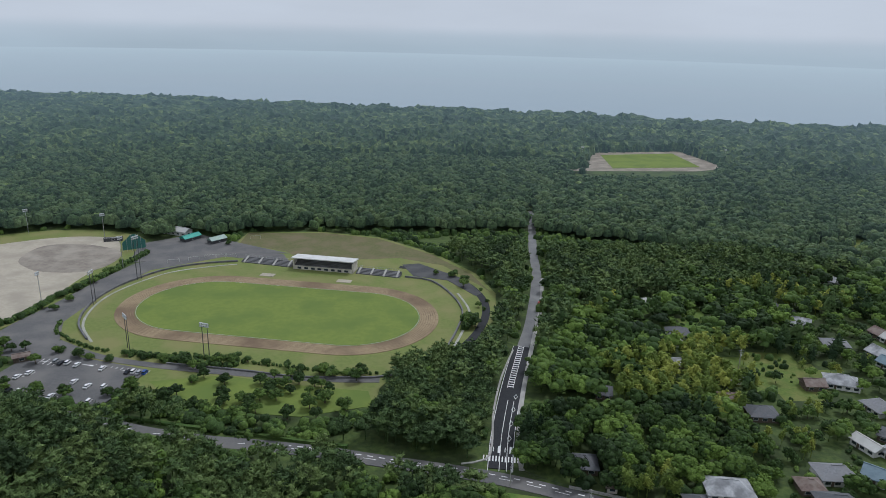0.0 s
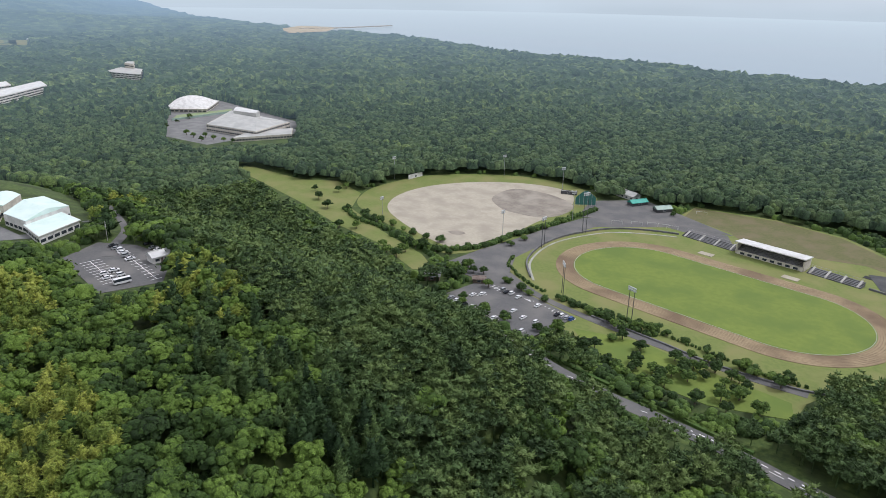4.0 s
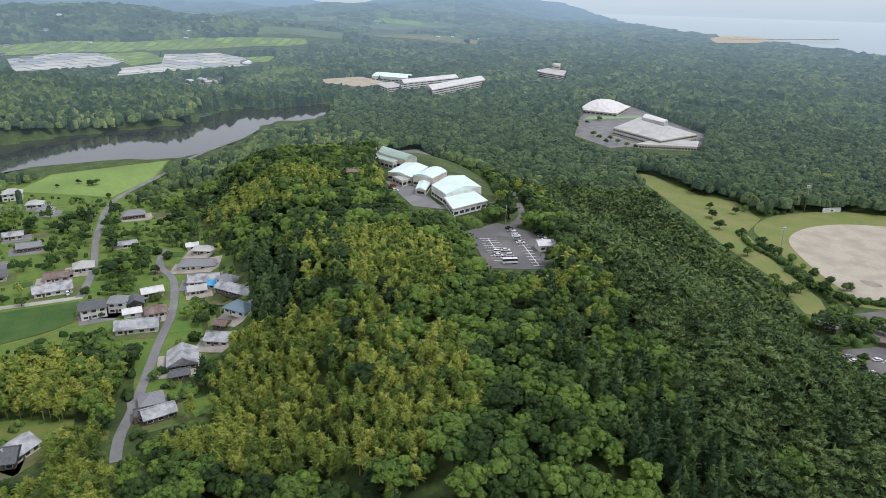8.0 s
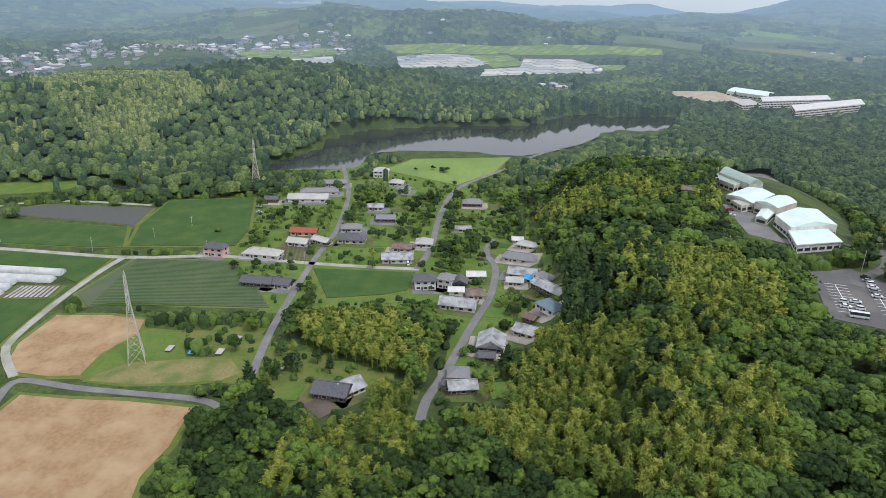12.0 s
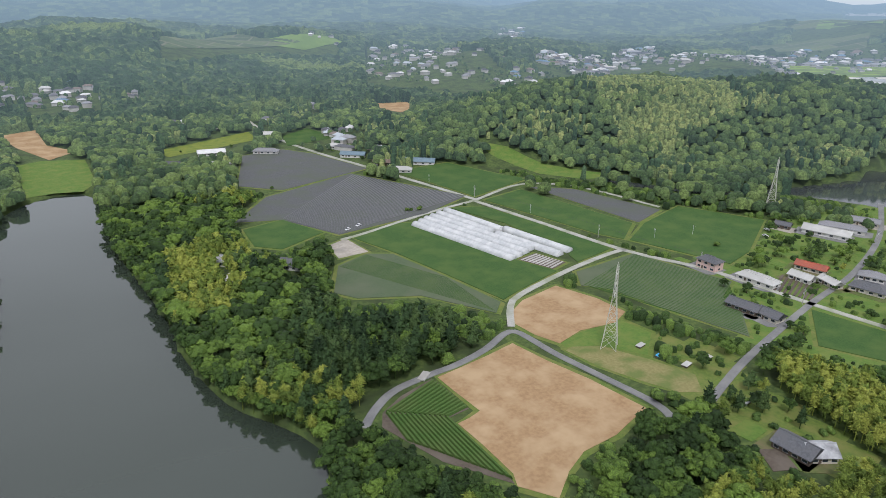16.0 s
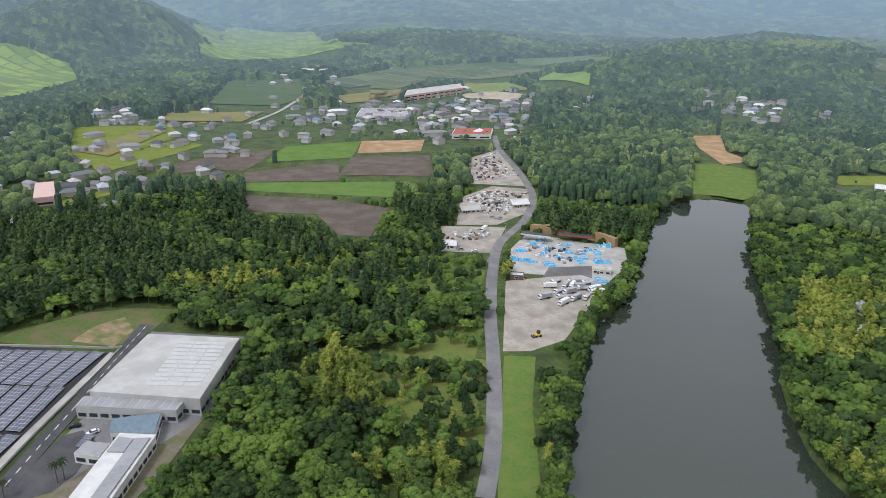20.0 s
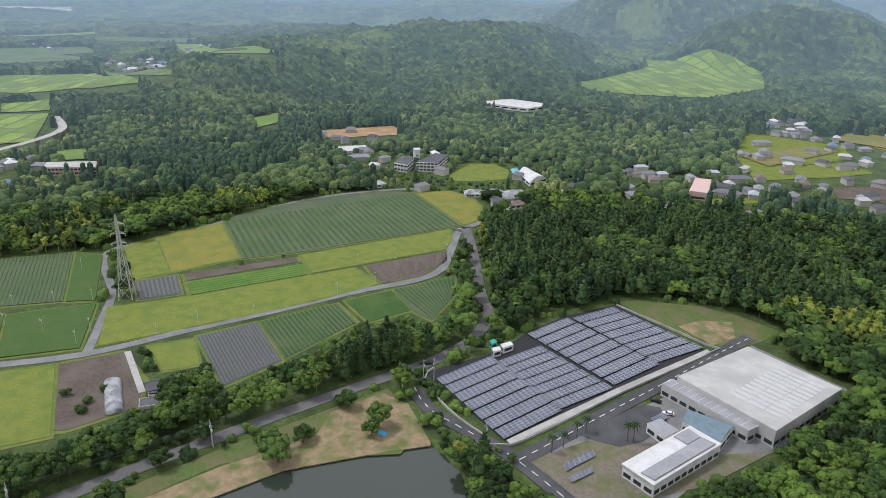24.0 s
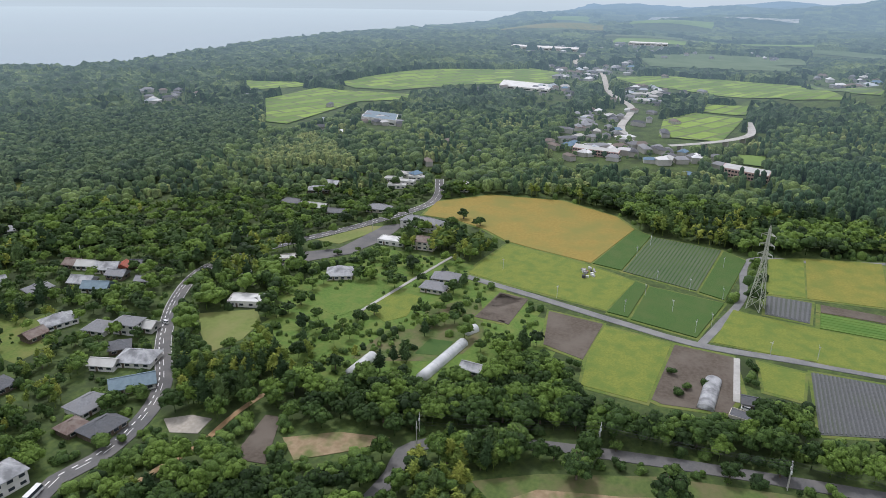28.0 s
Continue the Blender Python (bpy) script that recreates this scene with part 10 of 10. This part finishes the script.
for level, m in ((0, np.hypot(bx, by) < 290), (1, np.hypot(bx, by) >= 290)):
    plant("bank_trees", "broadleaf trees leaning over a reservoir bank", "broad", level, bx[m], by[m], rng.uniform(6.5, 11, m.sum()), rng.random(m.sum()))
# close pines between the park lawn and the new road
wood = [(18, 226), (26, 262), (32, 300), (22, 316), (5, 302), (-14, 285), (-20, 262), (-20, 238), (0, 229)]
x, y = grid_points(5.2, 200, 330)
m = inside(wood, x, y)
plant("pine_wood", "close dark pines beside a new road", "pine", 0, x[m], y[m], rng.uniform(10.5, 13.5, m.sum()), rng.random(m.sum()))
# trees between the far houses
tx, ty = [np.concatenate(v) for v in zip(*TOWN_TREES)]
plant("town_trees", "dark green trees between far houses", "broad", 2, tx, ty, rng.uniform(5, 9, len(tx)), rng.random(len(tx)))

# far canopy: one rough sheet of crowns
def canopy(name, label, r0, r1, step0, step1, n_az, mat, kind):
    rr = [r0]
    while rr[-1] < r1:
        rr.append(rr[-1] + step0 + (step1 - step0) * (rr[-1] - r0) / (r1 - r0))
    rr = np.array(rr)

    def top(x, y):
        z = height(x, y)
        bumpy = rng.normal(size=x.shape)
        open_ = np.zeros(x.shape, bool)
        # crowns that would hide open ground from the camera are lowered
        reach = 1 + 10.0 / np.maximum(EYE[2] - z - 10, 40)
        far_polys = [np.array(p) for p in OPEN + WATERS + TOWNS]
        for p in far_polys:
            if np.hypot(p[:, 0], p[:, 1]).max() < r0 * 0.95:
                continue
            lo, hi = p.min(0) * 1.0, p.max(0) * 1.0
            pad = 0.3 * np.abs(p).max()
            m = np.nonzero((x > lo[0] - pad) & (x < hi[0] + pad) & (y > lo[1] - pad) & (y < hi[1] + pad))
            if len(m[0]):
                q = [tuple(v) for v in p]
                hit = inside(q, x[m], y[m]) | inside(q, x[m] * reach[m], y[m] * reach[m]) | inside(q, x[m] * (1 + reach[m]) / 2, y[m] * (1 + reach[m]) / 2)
                open_[m] |= hit
        up = z + 9.6 + 2.6 * bumpy + 2.5 * swell(x, y, 21, 5.0)
        up = np.where(open_ | (shore(x, y) < 5), z - 9.0, up)
        up = np.where(np.hypot(x, y) < r0 + 0.5, np.minimum(up, z - 2.0), up)
        return up
    co, q = flat_sheet(name, rr, n_az, top, mat)
    mid = co[q].mean(1)
    patch = np.clip(swell(mid[:, 0], mid[:, 1], 62, 1.1) + 0.7 * swell(mid[:, 0], mid[:, 1], 27, 2.7) - 0.35, 0, 1)
    pine = inside(PINES, mid[:, 0], mid[:, 1])
    fade = np.clip(np.where(pine, 0.36, 0.3 + 0.75 * patch) + 0.16 * swell(mid[:, 0], mid[:, 1], 33, 2.7) + 0.2 * rng.normal(size=len(q)), 0, 1)
    tagged(new(name, quick_mesh(name, co, q, mat, fade, smooth=False)), label, "trees", kind=kind)

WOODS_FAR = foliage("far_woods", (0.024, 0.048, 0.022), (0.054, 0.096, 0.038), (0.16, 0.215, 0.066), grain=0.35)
# haze painted over the far woods and hills as emission
haze_glow(WOODS_FAR, 480, 4300, HAZE, 0.96)
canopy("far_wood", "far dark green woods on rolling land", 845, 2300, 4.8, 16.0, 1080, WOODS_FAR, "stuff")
canopy("backdrop", "wooded hills at the horizon, haze painted in", 2296, 4900, 18, 46, 640, WOODS_FAR, "structure")


# ---- single trees: parks, gardens and banks ----
def trunk_shape(kind, g):
    cs, rs, flat, th = lobes(kind, g)
    s = Shape().rod((0, 0, -0.4), (0, 0, th * 0.75), 0.32, 6, 0.16)
    for c in cs[1:5]:
        s.rod((0, 0, th * 0.5), (c[0] * 0.8, c[1] * 0.8, c[2]), 0.12, 4, 0.05)
    return s


def crown_mesh(name, kind, mat, seed, n, leaf):
    g = np.random.default_rng(seed)
    cs, rs, flat, th = lobes(kind, g)
    v, fs = join([dome(c, r * 0.95, flat, g, 6, 0.15) for c, r in zip(cs, rs)] + [soup(spray(cs, rs, n, leaf, flat, g=g))])
    return quick_mesh(name, v, fs, mat, np.full(len(fs), g.uniform(0.2, 0.75)), smooth=True)


TREE_KINDS = {}
for i in range(6):
    g0 = np.random.default_rng(300 + i)
    TREE_KINDS["round", i] = (crown_mesh("crown", "broad", LEAF_GARDEN, 300 + i, 480, 0.42), trunk_shape("broad", np.random.default_rng(300 + i)).mesh("trunk", BARK))
    TREE_KINDS["conifer", i] = (crown_mesh("crown", "cedar", LEAF_CEDAR, 340 + i, 420, 0.4), trunk_shape("cedar", np.random.default_rng(340 + i)).mesh("trunk", BARK))
    TREE_KINDS["shrub", i] = (crown_mesh("crown", "bush", LEAF_GARDEN, 380 + i, 260, 0.6), trunk_shape("bush", np.random.default_rng(380 + i)).mesh("trunk", BARK))
tree_rng = random.Random(11)


def tree(kind, x, y, tall, label, group):
    ob = thing("tree" if kind != "shrub" else "shrub", label, "tree" if kind != "shrub" else "shrub", x, y, turn=tree_rng.uniform(0, 6.28), group=group)
    crown, trunk = TREE_KINDS[kind, tree_rng.randrange(6)]
    k = tall / 10.0
    for nm, me in (("trunk", trunk), ("crown", crown)):
        p = part(nm, me, None, ob)
        p.scale = (k * tree_rng.uniform(1.0, 1.3), k * tree_rng.uniform(1.0, 1.3), k)
        if nm == "crown" and kind == "round":
            p.location.z = -0.16 * tall


PARK = "trees of the sports park"
for x, y in [(-624, 420), (-602, 414), (-640, 423), (-646, 400), (-678, 411), (-599, 426), (-584, 427), (-575, 431), (-636, 379), (-609, 389), (-704, 455), (-717, 480), (-683, 426), (-614, 427), (-165.2, 263.2), (-152.0, 260.9), (-181.0, 267.5), (-126.4, 265.3), (-114.2, 258.9), (-106.2, 262.4), (-95.1, 249.9), (-89.1, 272.4), (-84.5, 256.1), (-73.5, 250.5), (-67.8, 266.9), (-59.0, 265.9), (-48.8, 253.5), (-43.2, 258.4), (-34.0, 251.9), (-70.5, 259.4), (-76.3, 243.4), (-85.0, 245.7), (-108.7, 257.1), (-99.7, 278.2), (-56.9, 274.2), (-63.8, 259.7), (-32.1, 278.1), (-126.8, 255.9), (-133.9, 259.9), (-44.8, 246.1), (-56.2, 245.4), (-204.5, 295.2), (23.9, 339.3), (21.0, 341.3)]:
    tree("round", x, y, tree_rng.uniform(5.5, 9.0), "rounded dark green park tree on a lawn", PARK)
for x, y in [(-366.7, 346.8), (-345.9, 334.8), (-309.5, 309.4), (-299.8, 315.5), (-303.8, 338.2), (-312.2, 338.8), (-254.4, 293.2), (-246.3, 292.5), (-247.7, 302.9), (-263.1, 300.1), (-207.9, 293.8), (-199.7, 290.3), (-193.7, 268.9), (-178.4, 263.3), (-164.1, 261.3), (-151.7, 259.9), (-126.8, 266.4), (-232.5, 312.4), (-241.0, 312.6), (-254.6, 315.8), (-203.1, 304.6), (-179.6, 288.9), (-175.7, 300.2), (-163.1, 295.6), (-369.4, 369.9), (-371.4, 381.0), (-385.1, 360.6)]:
    tree("round", x, y, tree_rng.uniform(5.0, 8.5), "rounded green park tree beside a path", PARK)
for x, y in [(-221.0, 330.0), (-215.3, 340.2), (-211.0, 353.4), (-210.3, 370.0), (-206.2, 381.5), (-201.9, 393.5), (-213.4, 343.7), (-226.9, 326.5), (-200.8, 412.6), (-201.3, 431.9), (-241.5, 329.4), (-252.1, 329.1), (-264.1, 330.5), (-274.3, 332.0), (-285.5, 334.4), (-297.0, 336.9), (-311.3, 336.6), (-244.5, 316.1), (-225.9, 316.1), (-206.0, 307.1), (-174.8, 301.7), (-165.8, 298.1), (-158.3, 293.9), (-147.3, 292.1), (-142.6, 298.9), (-133.2, 296.2), (-122.9, 294.4), (-115.4, 294.9), (-108.6, 296.6), (-99.6, 296.6), (-90.9, 296.6), (-84.6, 294.7), (-103.7, 273.6), (-75.7, 293.0), (-65.6, 290.9), (-58.0, 287.0), (-49.6, 283.9), (-44.4, 282.8), (-37.3, 284.0), (-30.3, 285.1), (-201.3, 365.2), (-203.9, 351.6), (-144.7, 477.1), (21.4, 342.0), (18.8, 347.2), (21.4, 411.3), (14.2, 418.2), (3.8, 421.8)]:
    tree("shrub", x, y, tree_rng.uniform(4, 6.5), "clipped green shrub along a park path", "shrubs of the sports park")
for x, y in [(30.8, 394.5), (33.0, 376.2), (40.2, 405.0), (39.5, 368.0), (30.5, 363.2), (34.4, 351.4)]:
    tree("shrub", x, y, 2.5, "low yellow-green hedge shrub", "shrubs of the sports park")
def hedge(label, high, wide, *pts):
    """A run of close-set clipped bushes along a line."""
    g = np.random.default_rng(len(pts) + int(abs(pts[0][0])))
    line = smooth_line(list(pts), 1.3)
    x0, y0 = line[len(line) // 2]
    z0 = z_at(x0, y0)
    pieces, cs, rs = [], [], []
    for x, y in line:
        for k in range(max(1, round(wide / 1.6))):
            r = high * g.uniform(0.42, 0.62)
            c = (x - x0 + g.uniform(-0.5, 0.5) * wide, y - y0 + g.uniform(-0.5, 0.5) * wide, z_at(x, y) - z0 + high - r * 0.95)
            cs.append(c)
            rs.append(r)
            pieces.append(dome(c, r, 1.0, g, 5, 0.22))
            low = (c[0], c[1], z_at(x, y) - z0 + r * 0.2)
            pieces.append(dome(low, r * 1.05, 1.1, g, 4, 0.15))
    pieces.append(soup(spray(cs, rs, len(cs) * 14, 0.3, 0.95, g=g)))
    v, fs = join(pieces)
    ob = tagged(new("hedge", quick_mesh("hedge", v, fs, LEAF_GARDEN, g.uniform(0.1, 0.7, len(fs)), smooth=True)), label, "hedge", "hedges of the sports park")
    ob.location = (x0, y0, z0)


hedge("uneven green hedge along the rim of a ball field", 2.6, 3.0, (-227.5, 321.7), (-218.9, 332.6), (-214.5, 345.9), (-212.8, 364.6), (-208.7, 380.5), (-205.2, 394.5), (-200.6, 412.0), (-197.6, 429.3), (-193.8, 453.9))
hedge("low clipped hedge round a running track", 1.6, 1.8, (-192.7, 335.3), (-187.6, 323.1), (-175.2, 313.1), (-164.0, 306.3), (-153.1, 302.6))
hedge("green hedge between car park and track", 2.4, 3.0, (-141.2, 299.5), (-132.3, 298.4), (-122.9, 295.7), (-113.2, 293.4), (-102.0, 290.5), (-88.2, 289.4))
hedge("low green hedge between car park and road", 1.3, 2.0, (-191.4, 259.1), (-170.5, 252.9), (-148.0, 243.0), (-131.2, 240.2))
hedge("low green hedge along a road verge", 1.1, 1.6, (-122.0, 235.3), (-113.4, 233.6), (-102.3, 233.4))
hedge("loose green hedge beside a paved path", 2.2, 2.4, (-119.1, 299.9), (-108.8, 297.9), (-97.5, 296.8), (-87.6, 294.0))
hedge("low dark hedge below a grass slope", 1.4, 1.6, (-82.3, 293.5), (-70.8, 290.8), (-59.3, 288.8), (-50.8, 286.6), (-38.7, 284.3), (-24.0, 285.1))
hedge("dark bushes on a bank behind the track", 3.2, 4.0, (17.6, 338.0), (21.1, 344.1), (24.1, 352.8))
hedge("low green hedge along a road verge", 1.1, 1.6, (-93.9, 240.2), (-81.1, 234.4), (-69.1, 228.8), (-60.5, 226.2))
hedge("bushy hedge beside a curving path", 2.4, 3.0, (-336.2, 342.3), (-312.4, 330.6), (-293.0, 328.3), (-274.4, 326.2), (-259.8, 322.2))
hedge("bushy hedge at the corner of a ball field", 3.0, 5.0, (-264.4, 319.5), (-250.3, 315.8), (-236.7, 315.1), (-232.1, 320.7))
for x, y in [(-299.3, 331.4), (-298.0, 335.7), (-254.3, 315.2), (-247.2, 311.8), (-245.0, 316.0), (-236.8, 312.3), (-234.5, 316.4), (-250.1, 296.1), (-250.2, 301.6), (-310.8, 311.1), (-305.1, 321.1), (-331.3, 341.4), (-215.8, 300.4), (-206.3, 291.1), (-208.3, 299.7), (-199.6, 292.6), (-201.4, 286.8), (-201.7, 298.6), (-197.5, 301.1), (-192.1, 303.2), (-111.5, 289.5), (-107.2, 286.4), (-103.0, 285.2), (-99.7, 292.5), (-96.1, 292.8), (-91.3, 291.9), (-73.8, 273.5), (-69.7, 271.2), (-68.8, 279.4), (-65.3, 272.1), (-62.3, 270.9), (-61.7, 280.4), (-66.8, 263.9), (-50.8, 265.9), (-49.8, 272.1), (-46.5, 271.2), (-51.2, 260.2), (-46.4, 262.9), (-42.6, 267.8), (-43.1, 259.4), (-47.5, 283.8), (-41.8, 281.1), (-30.6, 284.5), (-89.3, 274.2), (-96.7, 253.5), (-86.2, 260.2), (-90.2, 247.5), (-87.1, 246.4), (-85.4, 252.7), (-77.9, 257.5), (-73.9, 255.4), (-73.0, 247.1), (-69.9, 249.2), (-75.9, 248.1), (18.9, 336.1), (21.8, 341.1), (19.8, 346.8), (20.0, 400.4), (27.2, 367.4)]:
    tree("round", x, y, tree_rng.uniform(4.5, 7.5), "rounded dark green park tree on a lawn", PARK)
BANK = "trees on the pond bank"
for (x, y), tall in zip([(192.2, 60.9), (188.4, 37.3), (187.2, 8.0), (194.8, -43.3), (202.0, -53.8), (215.2, -74.9), (195.0, -76.8), (203.5, 33.1), (201.2, 24.7), (206.7, -7.7), (210.8, -28.7), (208.8, -39.4), (170.6, 87.3), (175.7, 78.2), (182.1, 71.0), (192.6, -102.1), (164.6, -97.2), (157.7, -108.0), (154.8, -98.0), (219.1, -73.2), (203.7, -56.2), (164.7, 75.3), (191.5, 60.0), (196.8, 35.7), (196.1, 8.0), (207.8, 28.6), (193.7, 46.6), (178.0, 67.1), (209.4, -8.0), (218.2, -23.1), (164.9, -101.8), (171.6, -103.4), (155.9, -101.9), (167.3, -112.2), (160.4, -113.5)], (13, 12, 15, 11, 8, 9, 8, 3, 2.5, 3, 3, 3, 8, 8, 5, 5, 10, 5, 7, 5, 6, 10, 11, 9, 11, 6, 7, 6, 9, 9, 9, 6, 7, 3, 4)):
    tree("round", x, y, tall, "bright green broadleaf tree on a grassy bank", BANK)
for (x, y), tall in zip([(257.0, 79.5), (401.1, 178.3), (407.7, 163.4), (254.7, -24.0), (243.4, -3.1), (494.0, 83.2), (288.4, -11.5), (204.0, 195.1), (469.1, 258.9), (418.5, 178.1), (410.6, 162.2), (263.2, -102.5), (261.9, -111.7), (257.4, -26.6)], (15, 9, 8, 9, 5, 12, 5, 8, 9, 9, 8, 10, 11, 8)):
    tree("conifer" if tall > 9 else "round", x, y, tall, "dark green tree standing among fields", "field trees")
GARDEN = "garden trees round houses"
for x, y in [(-401.5, -189.3), (-397.4, -163.8), (-412.8, -157.1), (-438.2, -158.9), (-453.0, -147.8), (-426.6, -128.5), (-447.7, -129.9), (-467.4, -158.4), (-482.9, -126.8), (-558.1, -138.6), (-530.4, -119.3), (-479.4, -93.4), (-443.7, -75.7), (-470.5, -73.5), (-583.2, -88.4), (-541.9, -72.6), (-590.3, -74.4), (-582.3, -64.2), (-541.7, -50.3), (-420.0, -92.0), (-387.6, -113.7), (-377.8, -119.8), (-355.4, -125.6), (-345.0, -154.5), (-322.7, -109.4), (-320.7, -102.6), (-429.5, -40.6), (-411.6, -33.9), (-415.5, -25.8), (-412.9, -17.1), (-472.6, -15.4), (-467.9, -8.2), (-405.9, -46.0), (-391.9, -48.1), (-390.6, -37.4), (-381.7, -18.3), (-402.5, -12.1), (-432.7, -3.9), (-449.6, 1.7), (-334.8, 0.1), (-327.7, 3.9), (-309.9, 0.1), (-294.0, -1.9), (-270.5, -16.2), (-266.2, -18.6), (-257.1, -11.7), (-333.7, -42.3), (-344.8, -18.2), (-366.0, -51.9), (-359.1, -79.1), (-366.2, -89.4), (-347.3, -142.8), (-319.8, 7.5), (-326.3, 13.4), (-319.3, 17.9), (-311.6, 22.2), (-511.6, -89.4), (-497.7, -75.9), (-516.7, -57.7), (-467.9, -60.5), (-513.9, -106.7), (-463.0, -107.9)]:
    tree("round" if tree_rng.random() < 0.55 else "shrub", x, y, tree_rng.uniform(3.5, 7.0), "green garden tree among village houses", GARDEN)
for x, y in [(189.7, 312.6), (197.4, 313.8), (203.6, 310.1), (210.0, 306.4), (207.6, 293.9), (214.7, 288.6), (221.2, 284.6), (227.8, 280.5), (227.9, 271.5), (176.9, 257.9), (183.5, 251.5), (193.4, 238.6), (190.3, 231.3), (150.3, 233.9), (136.6, 221.4), (150.7, 212.6), (143.3, 198.8), (155.1, 203.8), (159.5, 200.0), (137.5, 184.1), (130.9, 189.1), (143.8, 236.4), (151.1, 254.2), (143.5, 247.4), (157.5, 253.0), (161.7, 244.7), (129.2, 227.1), (123.5, 212.3), (118.1, 214.9), (261.6, 292.6), (261.4, 282.6), (234.7, 241.0), (249.2, 247.9), (207.6, 217.5)]:
    tree("round" if tree_rng.random() < 0.6 else "shrub", x, y, tree_rng.uniform(4, 8), "green garden tree by a curving road", GARDEN)
for x, y in [(292.1, 247.2), (289.1, 235.7), (290.0, 225.6), (294.0, 217.9), (308.8, 260.5), (320.3, 192.9), (316.8, 182.3), (326.5, 180.9), (332.9, 177.4), (325.0, 166.5), (301.1, 179.9), (308.9, 172.8), (331.1, 208.4), (321.7, 217.0), (326.2, 227.4), (340.3, 250.7), (374.3, 253.5), (380.7, 247.2), (446.0, 237.6), (443.7, 227.5), (442.3, 244.5), (439.0, 265.4), (461.0, 209.7), (389.0, 158.0), (377.7, 158.6), (378.7, 146.6), (372.4, 138.9), (320.1, 127.6), (316.9, 118.7), (316.9, 133.9), (283.3, 122.0), (271.0, 127.5), (264.3, 128.4), (271.4, 139.0), (262.2, 157.1), (253.9, 160.9), (246.0, 164.6), (233.9, 165.2), (249.0, 182.9), (255.8, 195.5), (242.2, 196.3), (228.9, 192.2), (263.1, 208.9)]:
    tree("round" if tree_rng.random() < 0.6 else "shrub", x, y, tree_rng.uniform(4, 8), "green garden tree beside allotments and houses", GARDEN)
for x, y in [(-170.0, -387.5), (-180.4, -385.7), (-179.3, -354.9), (-165.8, -343.0), (-202.2, -348.3), (-212.8, -352.5), (-190.0, -334.3), (-154.6, -341.3), (-305.1, -364.6), (-297.1, -367.6), (-250.6, -477.9), (-246, -641), (-293, -633), (-363, -514), (-359, -556), (270.4, 18.9), (261.8, 12.0), (255.5, 14.2), (267.3, 5.1), (289.4, -12.9), (259.6, -29.7), (251.9, -21.7), (377.3, -71.7), (378.0, -96.0), (387.5, 134.5), (-299.6, -366.2), (-308.2, -366.0)]:
    tree("shrub", x, y, tree_rng.uniform(2.5, 4.5), "green shrub at a field edge", "field shrubs")


LANE_TREES = [(210.7, 145.4), (198.5, 131.3), (206.3, 128.5), (198.5, 118.1), (206.2, 114.8), (200.9, 105.7), (207.5, 101.6), (199.5, 92.8), (207.8, 89), (203.2, 81.6), (209.4, 76.6), (206.5, 69.9), (212.5, 64.4), (211.4, 57.1), (216.1, 50.9), (213.4, 44.4), (219.5, 39.1), (216.6, 32.5), (223.4, 27), (220.1, 20.4), (224.7, 12.2), (223, 3.7), (189.5, 132), (185.5, 120.1), (186.6, 108.8), (188.1, 97.8)]
for i, (x, y) in enumerate(LANE_TREES):
    tree("round", x, y, 8.5 + (i * 7 % 5) * 0.9, "tall dark broadleaf tree above a shaded lane", "trees above the lane")
for x, y in [(186.9, 59.1), (187.3, 37.2), (185.8, 7.6), (198.7, -41.7), (198.1, -80.8)]:
    tree("round", x, y, 13.0, "wide spreading green tree on a pond bank", BANK)


def palm(x, y, tall):
    ob = thing("palm_tree", "slim palm with drooping fronds beside a drive", "palm", x, y, turn=tree_rng.uniform(0, 6), group="palms at the plant")
    part("trunk", Shape().rod((0, 0, -0.2), (0.2, 0, tall), 0.2, 6, 0.14), BARK, ob)
    for i in range(14):
        t, droop = i * 2.4, 0.2 + (i % 3) * 0.5
        f = Shape()
        c, s = math.cos(t), math.sin(t)
        pts = [(0.2, 0, tall), (0.2 + 1.0 * c, 1.0 * s, tall + 0.7 - droop * 0.5), (0.2 + 2.0 * c, 2.0 * s, tall + 0.4 - droop * 1.4)]
        for a, b, w in ((0, 1, 0.32), (1, 2, 0.22)):
            p, q = pts[a], pts[b]
            f.add([(p[0] - s * w, p[1] + c * w, p[2] - 0.1), (p[0] + s * w, p[1] - c * w, p[2] - 0.1), (q[0] + s * w * .5, q[1] - c * w * .5, q[2] - .1), (q[0] - s * w * .5, q[1] + c * w * .5, q[2] - .1), (p[0], p[1], p[2] + 0.08), (q[0], q[1], q[2] + 0.05)],
                  [(0, 4, 5, 3), (4, 1, 2, 5), (1, 0, 3, 2)])
        part("frond", f, LEAF_GARDEN, ob)


for (x, y), tall in zip([(161.2, -141.7), (158.2, -128.6), (159.1, -134.1), (151.7, -156.6), (150.7, -158.5), (162.4, -146.6)], (6, 6.5, 5.5, 7, 7.5, 6)):
    palm(x, y, tall)
